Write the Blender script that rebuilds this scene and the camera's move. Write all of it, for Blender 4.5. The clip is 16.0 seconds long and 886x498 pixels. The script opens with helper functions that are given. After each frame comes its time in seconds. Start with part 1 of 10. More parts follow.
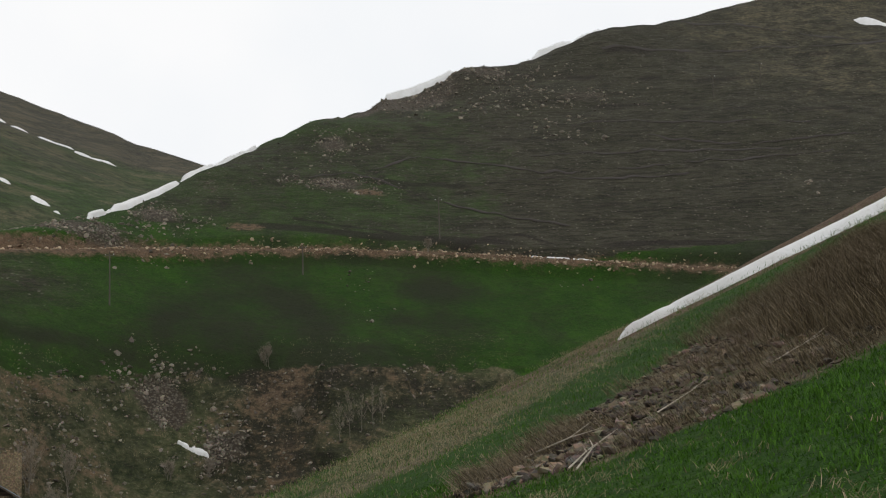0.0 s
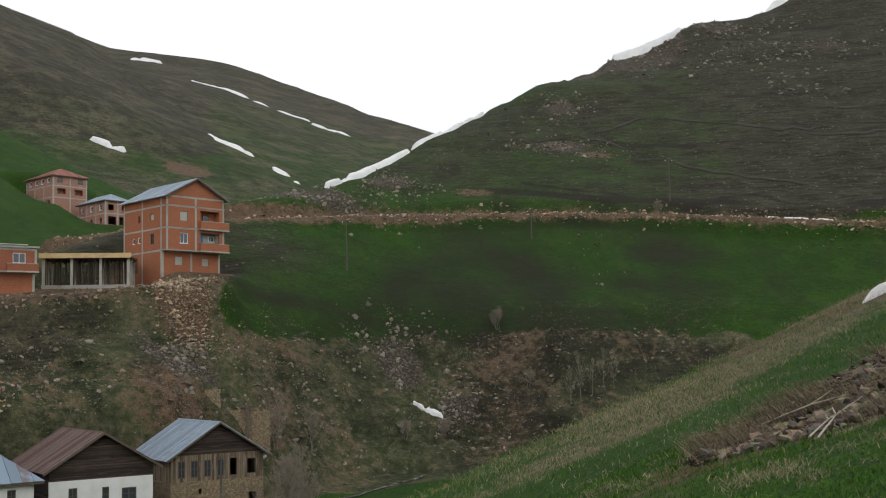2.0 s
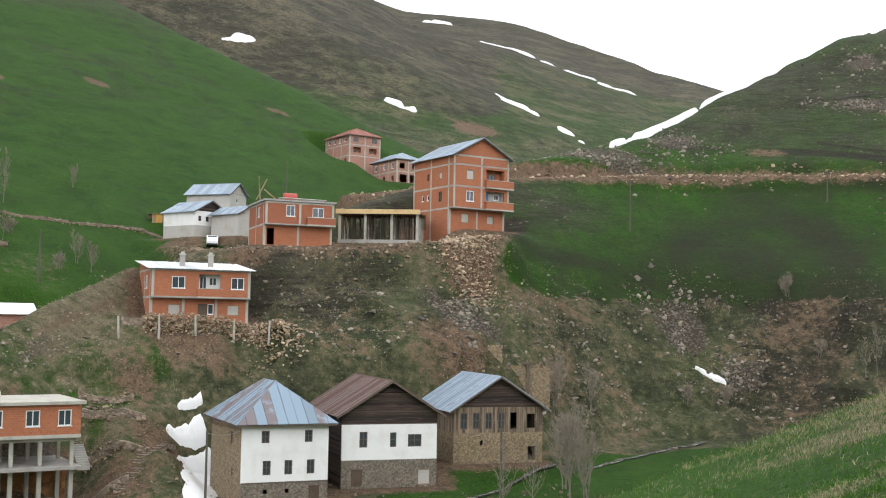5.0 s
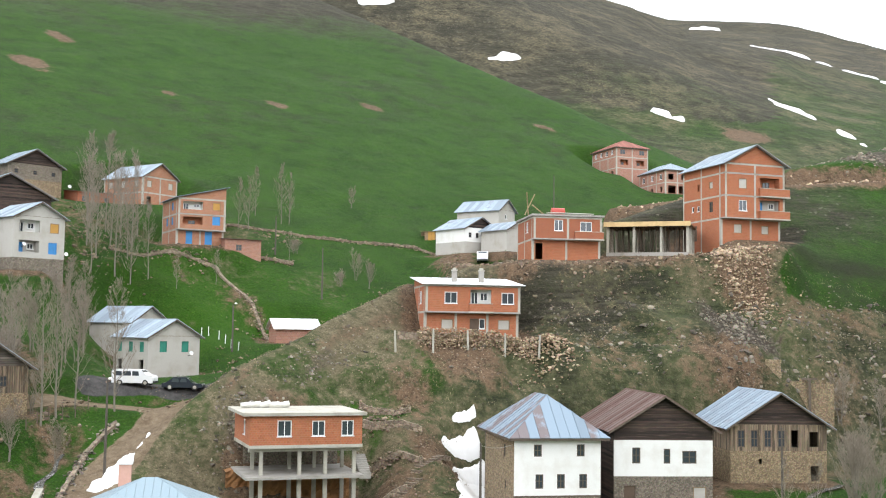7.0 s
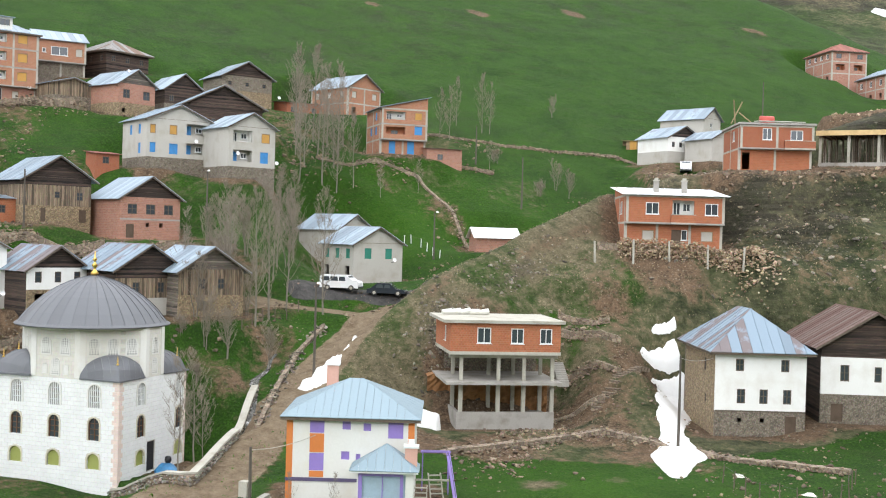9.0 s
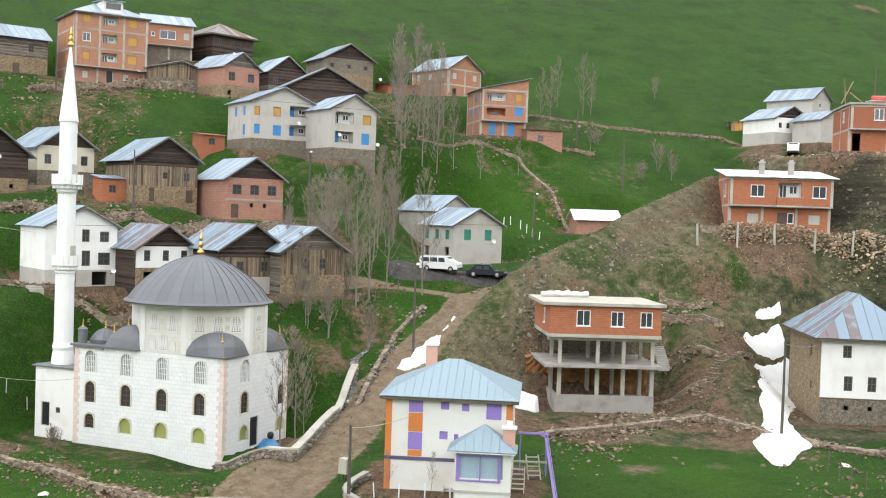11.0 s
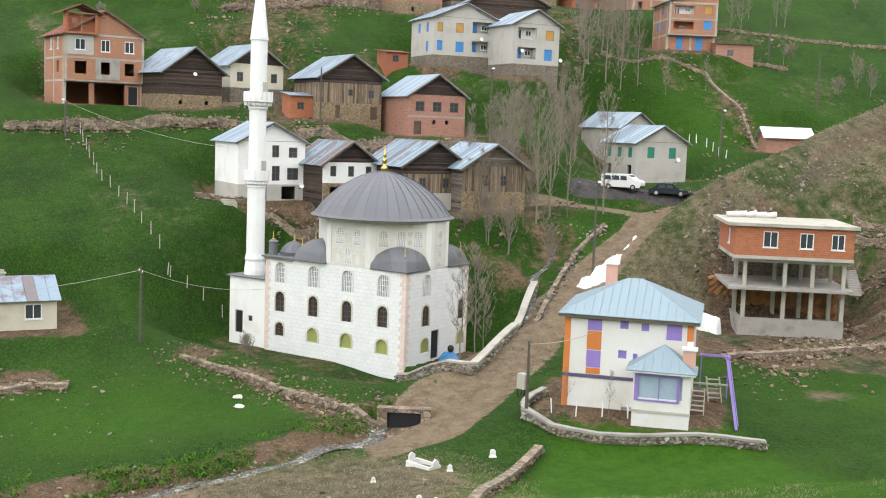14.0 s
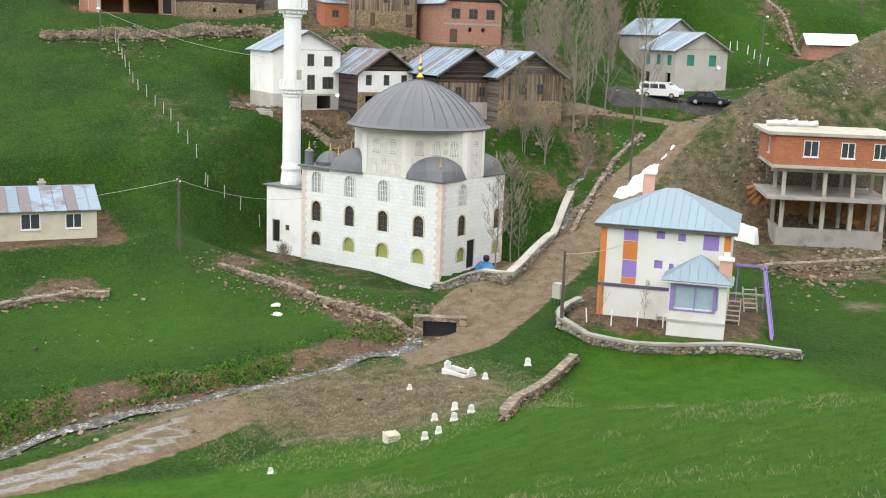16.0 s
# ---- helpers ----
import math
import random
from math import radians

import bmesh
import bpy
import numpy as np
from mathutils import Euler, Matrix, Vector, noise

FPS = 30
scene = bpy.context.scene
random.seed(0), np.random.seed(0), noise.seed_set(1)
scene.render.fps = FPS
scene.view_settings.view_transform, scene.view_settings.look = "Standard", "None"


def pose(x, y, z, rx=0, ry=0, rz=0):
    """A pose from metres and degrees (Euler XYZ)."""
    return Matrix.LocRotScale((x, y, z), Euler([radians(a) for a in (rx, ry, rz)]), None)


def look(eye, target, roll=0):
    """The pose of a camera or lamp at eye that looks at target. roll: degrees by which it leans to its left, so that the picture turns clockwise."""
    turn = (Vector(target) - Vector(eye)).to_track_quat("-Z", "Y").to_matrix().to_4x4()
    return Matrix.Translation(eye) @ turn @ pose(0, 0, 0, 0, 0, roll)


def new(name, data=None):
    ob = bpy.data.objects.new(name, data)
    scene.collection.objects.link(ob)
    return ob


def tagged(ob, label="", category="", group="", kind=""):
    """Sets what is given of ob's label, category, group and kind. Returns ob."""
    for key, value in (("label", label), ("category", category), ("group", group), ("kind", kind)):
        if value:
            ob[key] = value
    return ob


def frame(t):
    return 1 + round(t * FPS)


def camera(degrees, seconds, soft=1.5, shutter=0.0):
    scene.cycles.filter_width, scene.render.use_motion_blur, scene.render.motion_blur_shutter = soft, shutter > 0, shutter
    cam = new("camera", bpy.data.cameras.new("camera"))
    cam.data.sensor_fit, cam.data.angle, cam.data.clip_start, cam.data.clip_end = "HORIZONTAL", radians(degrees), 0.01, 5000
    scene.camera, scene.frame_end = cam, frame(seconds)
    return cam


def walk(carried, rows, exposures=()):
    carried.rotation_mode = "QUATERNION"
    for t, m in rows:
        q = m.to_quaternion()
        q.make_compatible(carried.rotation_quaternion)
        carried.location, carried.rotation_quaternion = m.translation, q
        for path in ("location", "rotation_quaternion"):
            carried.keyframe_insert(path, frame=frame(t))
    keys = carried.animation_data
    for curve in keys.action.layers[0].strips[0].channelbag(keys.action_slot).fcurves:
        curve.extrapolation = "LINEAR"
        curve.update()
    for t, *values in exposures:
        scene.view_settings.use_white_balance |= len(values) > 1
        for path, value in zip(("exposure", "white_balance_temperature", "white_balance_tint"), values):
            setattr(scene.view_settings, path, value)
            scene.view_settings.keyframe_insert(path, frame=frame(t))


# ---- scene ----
cam = camera(42.6, 16.0, 1.1)
# A hand-held pan from one standpoint on the hillside: seconds, yaw, pitch, roll.
TURNS = [
    (0.0, 0.000, 7.192, 1.858),
    (0.5, 1.065, 6.793, 1.714),
    (1.0, 2.943, 5.903, 1.323),
    (1.5, 6.066, 5.907, 1.244),
    (2.0, 11.509, 5.702, 1.388),
    (2.5, 14.007, 5.500, 1.345),
    (3.0, 15.981, 5.152, 0.856),
    (3.5, 19.047, 4.960, 0.571),
    (4.0, 20.962, 5.011, 0.362),
    (6.5, 35.446, 2.272, -1.261),
    (7.0, 39.056, 4.214, -0.856),
    (7.5, 41.859, 4.345, -1.515),
    (8.0, 45.279, 2.560, -1.658),
    (10.5, 51.619, -2.317, -1.703),
    (11.0, 54.092, -1.641, -1.950),
    (11.5, 57.598, -2.021, -1.710),
    (12.0, 60.095, -2.716, -1.738),
    (12.5, 61.407, -2.824, -2.184),
    (13.0, 61.836, -3.236, -2.540),
    (13.5, 62.258, -5.154, -2.397),
    (14.0, 63.204, -6.126, -2.108),
    (14.5, 62.862, -6.608, -2.425),
    (15.0, 63.867, -7.759, -2.093),
    (15.5, 63.770, -9.400, -2.202),
    (16.0, 65.000, -10.737, -1.903),
]
EXPOSURES = [(0.0, -2.2, 6500, 10), (1.5, -2.1, 6450, 10), (2.5, -1.92, 6350, 10), (4.0, -1.53, 6300, 10), (5.2, -1.07, 6300, 10), (6.5, -0.70, 6300, 10), (8.0, -0.74, 6300, 10), (10.5, -0.78, 6400, 10), (13.0, -0.83, 6450, 10), (16.0, -0.82, 6500, 10)]
walk(cam, [(t, pose(0.0, 0.0, 0.0, 90 + pitch, roll, yaw)) for t, yaw, pitch, roll in TURNS], EXPOSURES)

# Overcast daylight: a pale cloud deck over a Nishita sky, and a weak broad sun.
world = bpy.data.worlds.new("overcast")
scene.world = world
world.use_nodes = True
wn, wl = world.node_tree.nodes, world.node_tree.links
wn.clear()
sky = wn.new("ShaderNodeTexSky")
sky.sky_type, sky.sun_disc = "NISHITA", False
sky.sun_elevation, sky.sun_rotation = radians(50), radians(150)
scaled = wn.new("ShaderNodeVectorMath")
scaled.operation = "SCALE"
scaled.inputs["Scale"].default_value = 0.12
cloud_noise = wn.new("ShaderNodeTexNoise")
cloud_noise.inputs["Scale"].default_value, cloud_noise.inputs["Detail"].default_value = 2.2, 5.0
cloud_ramp = wn.new("ShaderNodeValToRGB")
cloud_ramp.color_ramp.elements[0].position, cloud_ramp.color_ramp.elements[0].color = 0.25, (4.3, 4.5, 4.7, 1)
cloud_ramp.color_ramp.elements[1].position, cloud_ramp.color_ramp.elements[1].color = 0.6, (5.0, 5.0, 5.0, 1)
cloud_mix = wn.new("ShaderNodeMix")
cloud_mix.data_type = "RGBA"
cloud_mix.inputs["Factor"].default_value = 0.88
background, world_out = wn.new("ShaderNodeBackground"), wn.new("ShaderNodeOutputWorld")
wl.new(sky.outputs[0], scaled.inputs[0])
wl.new(scaled.outputs[0], cloud_mix.inputs["A"])
wl.new(cloud_noise.outputs["Fac"], cloud_ramp.inputs["Fac"])
wl.new(cloud_ramp.outputs["Color"], cloud_mix.inputs["B"])
wl.new(cloud_mix.outputs["Result"], background.inputs["Color"])
background.inputs["Strength"].default_value = 1.0
wl.new(background.outputs[0], world_out.inputs[0])
sun = new("sun", bpy.data.lights.new("sun", "SUN"))
sun.data.energy, sun.data.angle, sun.data.color = 0.9, radians(25), (1.0, 0.97, 0.92)
sun.matrix_world = look((30, -60, 80), (-60, 60, 0))


# ---- materials ----
def nodes_of(name):
    m = bpy.data.materials.new(name)
    m.use_nodes = True
    n = m.node_tree.nodes
    return m, n, m.node_tree.links, n["Principled BSDF"]


def ramp(n, stops):
    r = n.new("ShaderNodeValToRGB")
    e = r.color_ramp.elements
    while len(e) < len(stops):
        e.new(0.5)
    for k, (p, c) in zip(e, stops):
        k.position, k.color = p, (*c, 1)
    return r


def noise_node(n, links, coord, scale, detail=4.0, rough=0.6):
    t = n.new("ShaderNodeTexNoise")
    t.inputs["Scale"].default_value, t.inputs["Detail"].default_value, t.inputs["Roughness"].default_value = scale, detail, rough
    links.new(coord, t.inputs["Vector"])
    return t


def mixer(n, links, fac, a, b, blend="MIX"):
    m = n.new("ShaderNodeMix")
    m.data_type, m.blend_type = "RGBA", blend
    for key, v in (("Factor", fac), ("A", a), ("B", b)):
        if isinstance(v, (int, float)):
            m.inputs[key].default_value = v
        elif isinstance(v, tuple):
            m.inputs[key].default_value = (*v, 1)
        else:
            links.new(v, m.inputs[key])
    return m.outputs["Result"]


def mathn(n, links, op, a, b=0.0):
    m = n.new("ShaderNodeMath")
    m.operation = op
    for i, v in enumerate((a, b)):
        if isinstance(v, (int, float)):
            m.inputs[i].default_value = v
        else:
            links.new(v, m.inputs[i])
    return m.outputs[0]


def contrast(n, links, value, lo, hi):
    """The value stretched from lo..hi to 0..1."""
    m = n.new("ShaderNodeMapRange")
    m.inputs["From Min"].default_value, m.inputs["From Max"].default_value = lo, hi
    links.new(value, m.inputs["Value"])
    return m.outputs["Result"]


def bump(n, links, bsdf, height, strength, distance):
    b = n.new("ShaderNodeBump")
    b.inputs["Strength"].default_value, b.inputs["Distance"].default_value = strength, distance
    links.new(height, b.inputs["Height"])
    links.new(b.outputs[0], bsdf.inputs["Normal"])


def coords(n):
    return n.new("ShaderNodeTexCoord").outputs["Object"]


def facade_coords(n, links):
    """Along the wall and up it, whichever way the wall faces."""
    s = n.new("ShaderNodeSeparateXYZ")
    links.new(coords(n), s.inputs[0])
    c = n.new("ShaderNodeCombineXYZ")
    links.new(mathn(n, links, "ADD", s.outputs[0], s.outputs[1]), c.inputs[0])
    links.new(s.outputs[2], c.inputs[1])
    return c.outputs[0]


def plain(name, color, rough=0.7, metal=0.0, vary=0.25, scale=1.5, stain=None, bumped=0.02):
    """Paint, plaster, concrete or metal with grain and broad stains."""
    m, n, l, b = nodes_of(name)
    co = coords(n)
    fine, broad = noise_node(n, l, co, scale * 9), noise_node(n, l, co, scale * 0.6)
    dark = tuple(c * (1 - vary) for c in color)
    stain = stain or tuple(c * (1 - 1.6 * vary) * k for c, k in zip(color, (1.0, 0.95, 0.85)))
    a = mixer(n, l, fine.outputs["Fac"], dark, tuple(min(1, c * (1 + vary * 0.6)) for c in color))
    r = ramp(n, [(0.48, (0, 0, 0)), (0.72, (1, 1, 1))])
    l.new(broad.outputs["Fac"], r.inputs[0])
    l.new(mixer(n, l, mathn(n, l, "MULTIPLY", r.outputs[0], 0.7), a, stain), b.inputs["Base Color"])
    b.inputs["Roughness"].default_value, b.inputs["Metallic"].default_value = rough, metal
    if bumped:
        bump(n, l, b, fine.outputs["Fac"], 0.5, bumped)
    return m


def bricks(name, color, mortar, bw=0.29, bh=0.2, gap=0.018, rough=0.85, spread=0.35):
    m, n, l, b = nodes_of(name)
    co = facade_coords(n, l)
    t = n.new("ShaderNodeTexBrick")
    l.new(co, t.inputs["Vector"])
    t.inputs["Color1"].default_value = (*color, 1)
    t.inputs["Color2"].default_value = (*[c * (1 - spread) for c in color], 1)
    t.inputs["Mortar"].default_value = (*mortar, 1)
    t.inputs["Scale"].default_value, t.inputs["Mortar Size"].default_value = 1.0, gap
    t.inputs["Brick Width"].default_value, t.inputs["Row Height"].default_value = bw, bh
    broad = noise_node(n, l, coords(n), 0.9)
    fine = noise_node(n, l, coords(n), 14)
    c = mixer(n, l, mathn(n, l, "MULTIPLY", broad.outputs["Fac"], 0.55), t.outputs["Color"], tuple(k * 0.62 for k in color))
    c = mixer(n, l, 0.5, c, mixer(n, l, 1.0, c, fine.outputs["Color"], "OVERLAY"))
    l.new(c, b.inputs["Base Color"])
    b.inputs["Roughness"].default_value = rough
    h = mathn(n, l, "SUBTRACT", mathn(n, l, "MULTIPLY", fine.outputs["Fac"], 0.4), t.outputs["Fac"])
    bump(n, l, b, h, 0.6, 0.02)
    return m


def rubble_wall(name, color, size=3.0):
    """Field stones in earth mortar."""
    m, n, l, b = nodes_of(name)
    co = coords(n)
    v = n.new("ShaderNodeTexVoronoi")
    v.inputs["Scale"].default_value = size
    l.new(co, v.inputs["Vector"])
    e = n.new("ShaderNodeTexVoronoi")
    e.feature = "DISTANCE_TO_EDGE"
    e.inputs["Scale"].default_value = size
    l.new(co, e.inputs["Vector"])
    r = ramp(n, [(0.0, (0.55, 0.52, 0.48)), (0.10, (1, 1, 1))])
    l.new(e.outputs["Distance"], r.inputs[0])
    tint = ramp(n, [(0.0, tuple(c * 0.6 for c in color)), (0.5, color), (1.0, tuple(min(1, c * 1.35) for c in color))])
    s = n.new("ShaderNodeSeparateColor")
    l.new(v.outputs["Color"], s.inputs[0])
    l.new(s.outputs[0], tint.inputs[0])
    fine = noise_node(n, l, co, 11)
    c = mixer(n, l, 1.0, tint.outputs[0], r.outputs[0], "MULTIPLY")
    c = mixer(n, l, 0.6, c, mixer(n, l, 1.0, c, fine.outputs["Color"], "OVERLAY"))
    l.new(c, b.inputs["Base Color"])
    b.inputs["Roughness"].default_value = 0.9
    bump(n, l, b, mathn(n, l, "MINIMUM", e.outputs["Distance"], 0.15), 1.0, 0.25)
    return m


def planks(name, color, width=0.22, upright=False, spread=0.5):
    """Weathered boards with dark gaps, lying or upright."""
    m, n, l, b = nodes_of(name)
    co = facade_coords(n, l)
    s = n.new("ShaderNodeSeparateXYZ")
    l.new(co, s.inputs[0])
    across, along = (s.outputs[0], s.outputs[1]) if upright else (s.outputs[1], s.outputs[0])
    k = mathn(n, l, "DIVIDE", across, width)
    cell = mathn(n, l, "FLOOR", k)
    part_k = mathn(n, l, "FRACT", k)
    w = n.new("ShaderNodeTexWhiteNoise")
    w.noise_dimensions = "1D"
    l.new(cell, w.inputs["W"])
    tint = ramp(n, [(0.0, tuple(c * (1 - spread) for c in color)), (1.0, tuple(min(1, c * (1 + spread)) for c in color))])
    l.new(w.outputs["Value"], tint.inputs[0])
    gap = ramp(n, [(0.0, (0.12, 0.12, 0.12)), (0.10, (1, 1, 1)), (0.9, (1, 1, 1)), (1.0, (0.12, 0.12, 0.12))])
    l.new(part_k, gap.inputs[0])
    cc = n.new("ShaderNodeCombineXYZ")
    l.new(mathn(n, l, "MULTIPLY", across, 18.0), cc.inputs[0])
    l.new(mathn(n, l, "MULTIPLY", along, 1.4), cc.inputs[1])
    grain = noise_node(n, l, cc.outputs[0], 1.0, 6)
    c = mixer(n, l, 1.0, tint.outputs[0], gap.outputs[0], "MULTIPLY")
    c = mixer(n, l, 0.7, c, mixer(n, l, 1.0, c, grain.outputs["Color"], "OVERLAY"))
    patch = noise_node(n, l, coords(n), 0.7)
    c = mixer(n, l, mathn(n, l, "MULTIPLY", patch.outputs["Fac"], 0.5), c, tuple(x * 0.55 for x in color))
    worn = noise_node(n, l, cc.outputs[0], 0.35, 4)
    c = mixer(n, l, mathn(n, l, "MULTIPLY", contrast(n, l, worn.outputs["Fac"], 0.52, 0.66), 0.55), c, tuple(min(1, x * 2.1) for x in color))
    l.new(c, b.inputs["Base Color"])
    b.inputs["Roughness"].default_value = 0.85
    bump(n, l, b, gap.outputs[0], 0.8, 0.03)
    return m


def sheet_metal(name, color, rust=0.25, rust_color=(0.16, 0.075, 0.04), rough=0.5, metal=0.15, spread=1.0):
    """Galvanised or painted roof sheet: each sheet its own shade, rust in patches."""
    m, n, l, b = nodes_of(name)
    co = coords(n)
    info = n.new("ShaderNodeObjectInfo")
    shade = ramp(n, [(0.0, tuple(c * (1 - 0.32 * spread) for c in color)), (0.5, color), (1.0, tuple(min(1, c * (1 + 0.22 * spread)) for c in color))])
    l.new(info.outputs["Random"], shade.inputs[0])
    n1, n2 = noise_node(n, l, co, 0.8, 6, 0.7), noise_node(n, l, co, 9.0)
    r = ramp(n, [(0.62 - rust * 0.4, (0, 0, 0)), (0.78 - rust * 0.3, (1, 1, 1))])
    mixv = mathn(n, l, "ADD", n1.outputs["Fac"], mathn(n, l, "MULTIPLY", mathn(n, l, "SUBTRACT", info.outputs["Random"], 0.5), rust * 1.9))
    l.new(mixv, r.inputs[0])
    c = mixer(n, l, mathn(n, l, "MULTIPLY", n2.outputs["Fac"], 0.35), shade.outputs[0], tuple(x * 0.6 for x in color))
    c = mixer(n, l, mathn(n, l, "MULTIPLY", r.outputs[0], min(1.0, 0.25 + rust)), c, rust_color)
    l.new(c, b.inputs["Base Color"])
    b.inputs["Metallic"].default_value = metal
    l.new(mathn(n, l, "ADD", mathn(n, l, "MULTIPLY", r.outputs[0], 0.35), rough), b.inputs["Roughness"])
    bump(n, l, b, n1.outputs["Fac"], 0.25, 0.05)
    return m


def glass_pane(name):
    m, n, l, b = nodes_of(name)
    b.inputs["Base Color"].default_value = (0.05, 0.06, 0.07, 1)
    b.inputs["Roughness"].default_value = 0.08
    b.inputs["Specular IOR Level"].default_value = 0.8
    return m


M_BRICK = bricks("hollow_brick_orange", (0.46, 0.155, 0.070), (0.42, 0.20, 0.115), spread=0.25)
M_BRICK_TAN = bricks("tan_orange_brick", (0.46, 0.205, 0.115), (0.42, 0.27, 0.19), spread=0.25)
M_BRICK_RED = bricks("brick_red", (0.40, 0.115, 0.05), (0.33, 0.15, 0.09), 0.22, 0.09, spread=0.25)
M_BRICK_PINK = bricks("brick_pink", (0.46, 0.22, 0.15), (0.40, 0.28, 0.23))
M_CONCRETE = plain("concrete", (0.36, 0.34, 0.31), 0.9, 0, 0.3, 1.2)
M_SLAB = plain("pale_concrete", (0.44, 0.42, 0.36), 0.9, 0, 0.3, 1.0)
M_WHITE = plain("whitewash", (0.80, 0.795, 0.77), 0.85, 0, 0.08, 0.9, (0.66, 0.63, 0.58))
M_GREY = plain("grey_render", (0.46, 0.44, 0.40), 0.88, 0, 0.15, 0.9)
M_CREAM = plain("cream_render", (0.60, 0.56, 0.45), 0.88, 0, 0.18, 0.9)
M_HOUSE = plain("white_facade_paint", (0.70, 0.69, 0.66), 0.75, 0, 0.08, 0.7)
M_STONE = rubble_wall("rubble_stone", (0.24, 0.205, 0.16), 7.5)
M_STONE_TAN = rubble_wall("tan_rubble_stone", (0.31, 0.235, 0.145), 7.0)
M_DRY = rubble_wall("dry_stone_wall", (0.24, 0.19, 0.14), 2.2)
M_WOOD = planks("dark_timber", (0.056, 0.037, 0.028), 0.24, False, 0.95)
M_WOOD_BOARD = planks("grey_brown_boards", (0.20, 0.15, 0.10), 0.24, True, 0.7)
M_WOOD_GREY = planks("weathered_grey_boards", (0.16, 0.135, 0.11), 0.22, False, 0.7)
M_TIMBER = plain("raw_timber", (0.30, 0.21, 0.12), 0.8, 0, 0.35, 3.0)
M_OLD_TIMBER = plain("old_timber", (0.13, 0.10, 0.075), 0.85, 0, 0.4, 3.0)
M_ROOF_BLUE = sheet_metal("blue_grey_roof_sheet", (0.27, 0.34, 0.41), 0.14)
M_ROOF_PATCHED = sheet_metal("patched_blue_roof_sheet", (0.25, 0.33, 0.41), 0.42)
M_ROOF_RUST = sheet_metal("rusty_brown_roof_sheet", (0.15, 0.095, 0.08), 0.5, (0.10, 0.055, 0.045), 0.6, 0.1)
M_ROOF_WHITE = sheet_metal("white_roof_sheet", (0.68, 0.70, 0.72), 0.02, rough=0.5, metal=0.0)
M_ROOF_GREY = sheet_metal("old_grey_roof_sheet", (0.24, 0.23, 0.22), 0.45)
M_ROOF_PALE = sheet_metal("pale_blue_roof_sheet", (0.30, 0.37, 0.44), 0.05, rough=0.55, metal=0.1)
M_ROOF_PLAIN = sheet_metal("even_blue_roof_sheet", (0.24, 0.32, 0.37), 0.0, rough=0.6, metal=0.05, spread=0.12)
M_ROOF_RED = sheet_metal("red_roof_tiles", (0.27, 0.10, 0.075), 0.1, rough=0.8, metal=0.0)
M_LEAD = sheet_metal("lead_sheet", (0.155, 0.16, 0.175), 0.12, (0.24, 0.235, 0.225), 0.55, 0.2, spread=0.5)
M_GLASS = glass_pane("dark_window_glass")
M_PVC = plain("white_window_plastic", (0.78, 0.79, 0.80), 0.4, 0, 0.04, 2.0, bumped=0)
M_BLUE = plain("blue_shutter_paint", (0.05, 0.24, 0.55), 0.6, 0, 0.15, 2.0)
M_YELLOW = plain("ochre_board", (0.50, 0.27, 0.06), 0.7, 0, 0.15, 2.0)
M_GREEN = plain("green_shutter_paint", (0.03, 0.22, 0.16), 0.6, 0, 0.2, 2.0)
M_PURPLE = plain("purple_paint", (0.27, 0.19, 0.52), 0.7, 0, 0.1, 1.0)
M_ORANGE = plain("orange_paint", (0.62, 0.20, 0.05), 0.75, 0, 0.12, 1.0)
M_NAVY = plain("dark_violet_trim", (0.10, 0.08, 0.16), 0.6, 0, 0.1, 1.0)
M_DOOR = plain("brown_door", (0.11, 0.075, 0.05), 0.7, 0, 0.3, 2.0)
M_BLACK = plain("dark_metal", (0.03, 0.03, 0.035), 0.5, 0.4, 0.2, 3.0)
M_GOLD = plain("gold_leaf", (0.75, 0.50, 0.14), 0.3, 1.0, 0.1, 3.0, bumped=0)
M_MINARET = plain("white_minaret_paint", (0.80, 0.80, 0.80), 0.6, 0, 0.04, 0.8)
M_MOSQUE = bricks("white_ashlar", (0.83, 0.84, 0.83), (0.60, 0.60, 0.58), 0.62, 0.36, 0.012, 0.7, 0.06)
M_PINK_STONE = bricks("pink_quoin_stone", (0.80, 0.66, 0.59), (0.62, 0.52, 0.47), 0.5, 0.36, 0.014, 0.75, 0.15)
M_DRUM = bricks("cream_ashlar", (0.72, 0.695, 0.63), (0.56, 0.53, 0.48), 0.62, 0.36, 0.012, 0.75, 0.08)
M_LATTICE_DARK = plain("shaded_lattice_back", (0.20, 0.20, 0.19), 0.8, 0, 0.15, 3.0, bumped=0)
M_OLIVE = plain("olive_window_board", (0.30, 0.33, 0.09), 0.6, 0, 0.12, 2.0)
M_BROWN_FRAME = plain("brown_window_frame", (0.13, 0.06, 0.025), 0.5, 0, 0.2, 2.0)
M_PLASTIC_PALE = plain("pale_tarpaulin", (0.62, 0.61, 0.56), 0.5, 0, 0.12, 2.0)
M_BLUE_TARP = plain("blue_tarpaulin", (0.05, 0.22, 0.45), 0.5, 0, 0.2, 2.0)
M_MARBLE = plain("white_marble", (0.72, 0.72, 0.70), 0.5, 0, 0.1, 4.0)
M_CAR_WHITE = plain("white_car_paint", (0.75, 0.76, 0.77), 0.25, 0, 0.03, 1.0, bumped=0)
M_CAR_DARK = plain("dark_car_paint", (0.03, 0.035, 0.05), 0.25, 0.3, 0.1, 1.0, bumped=0)
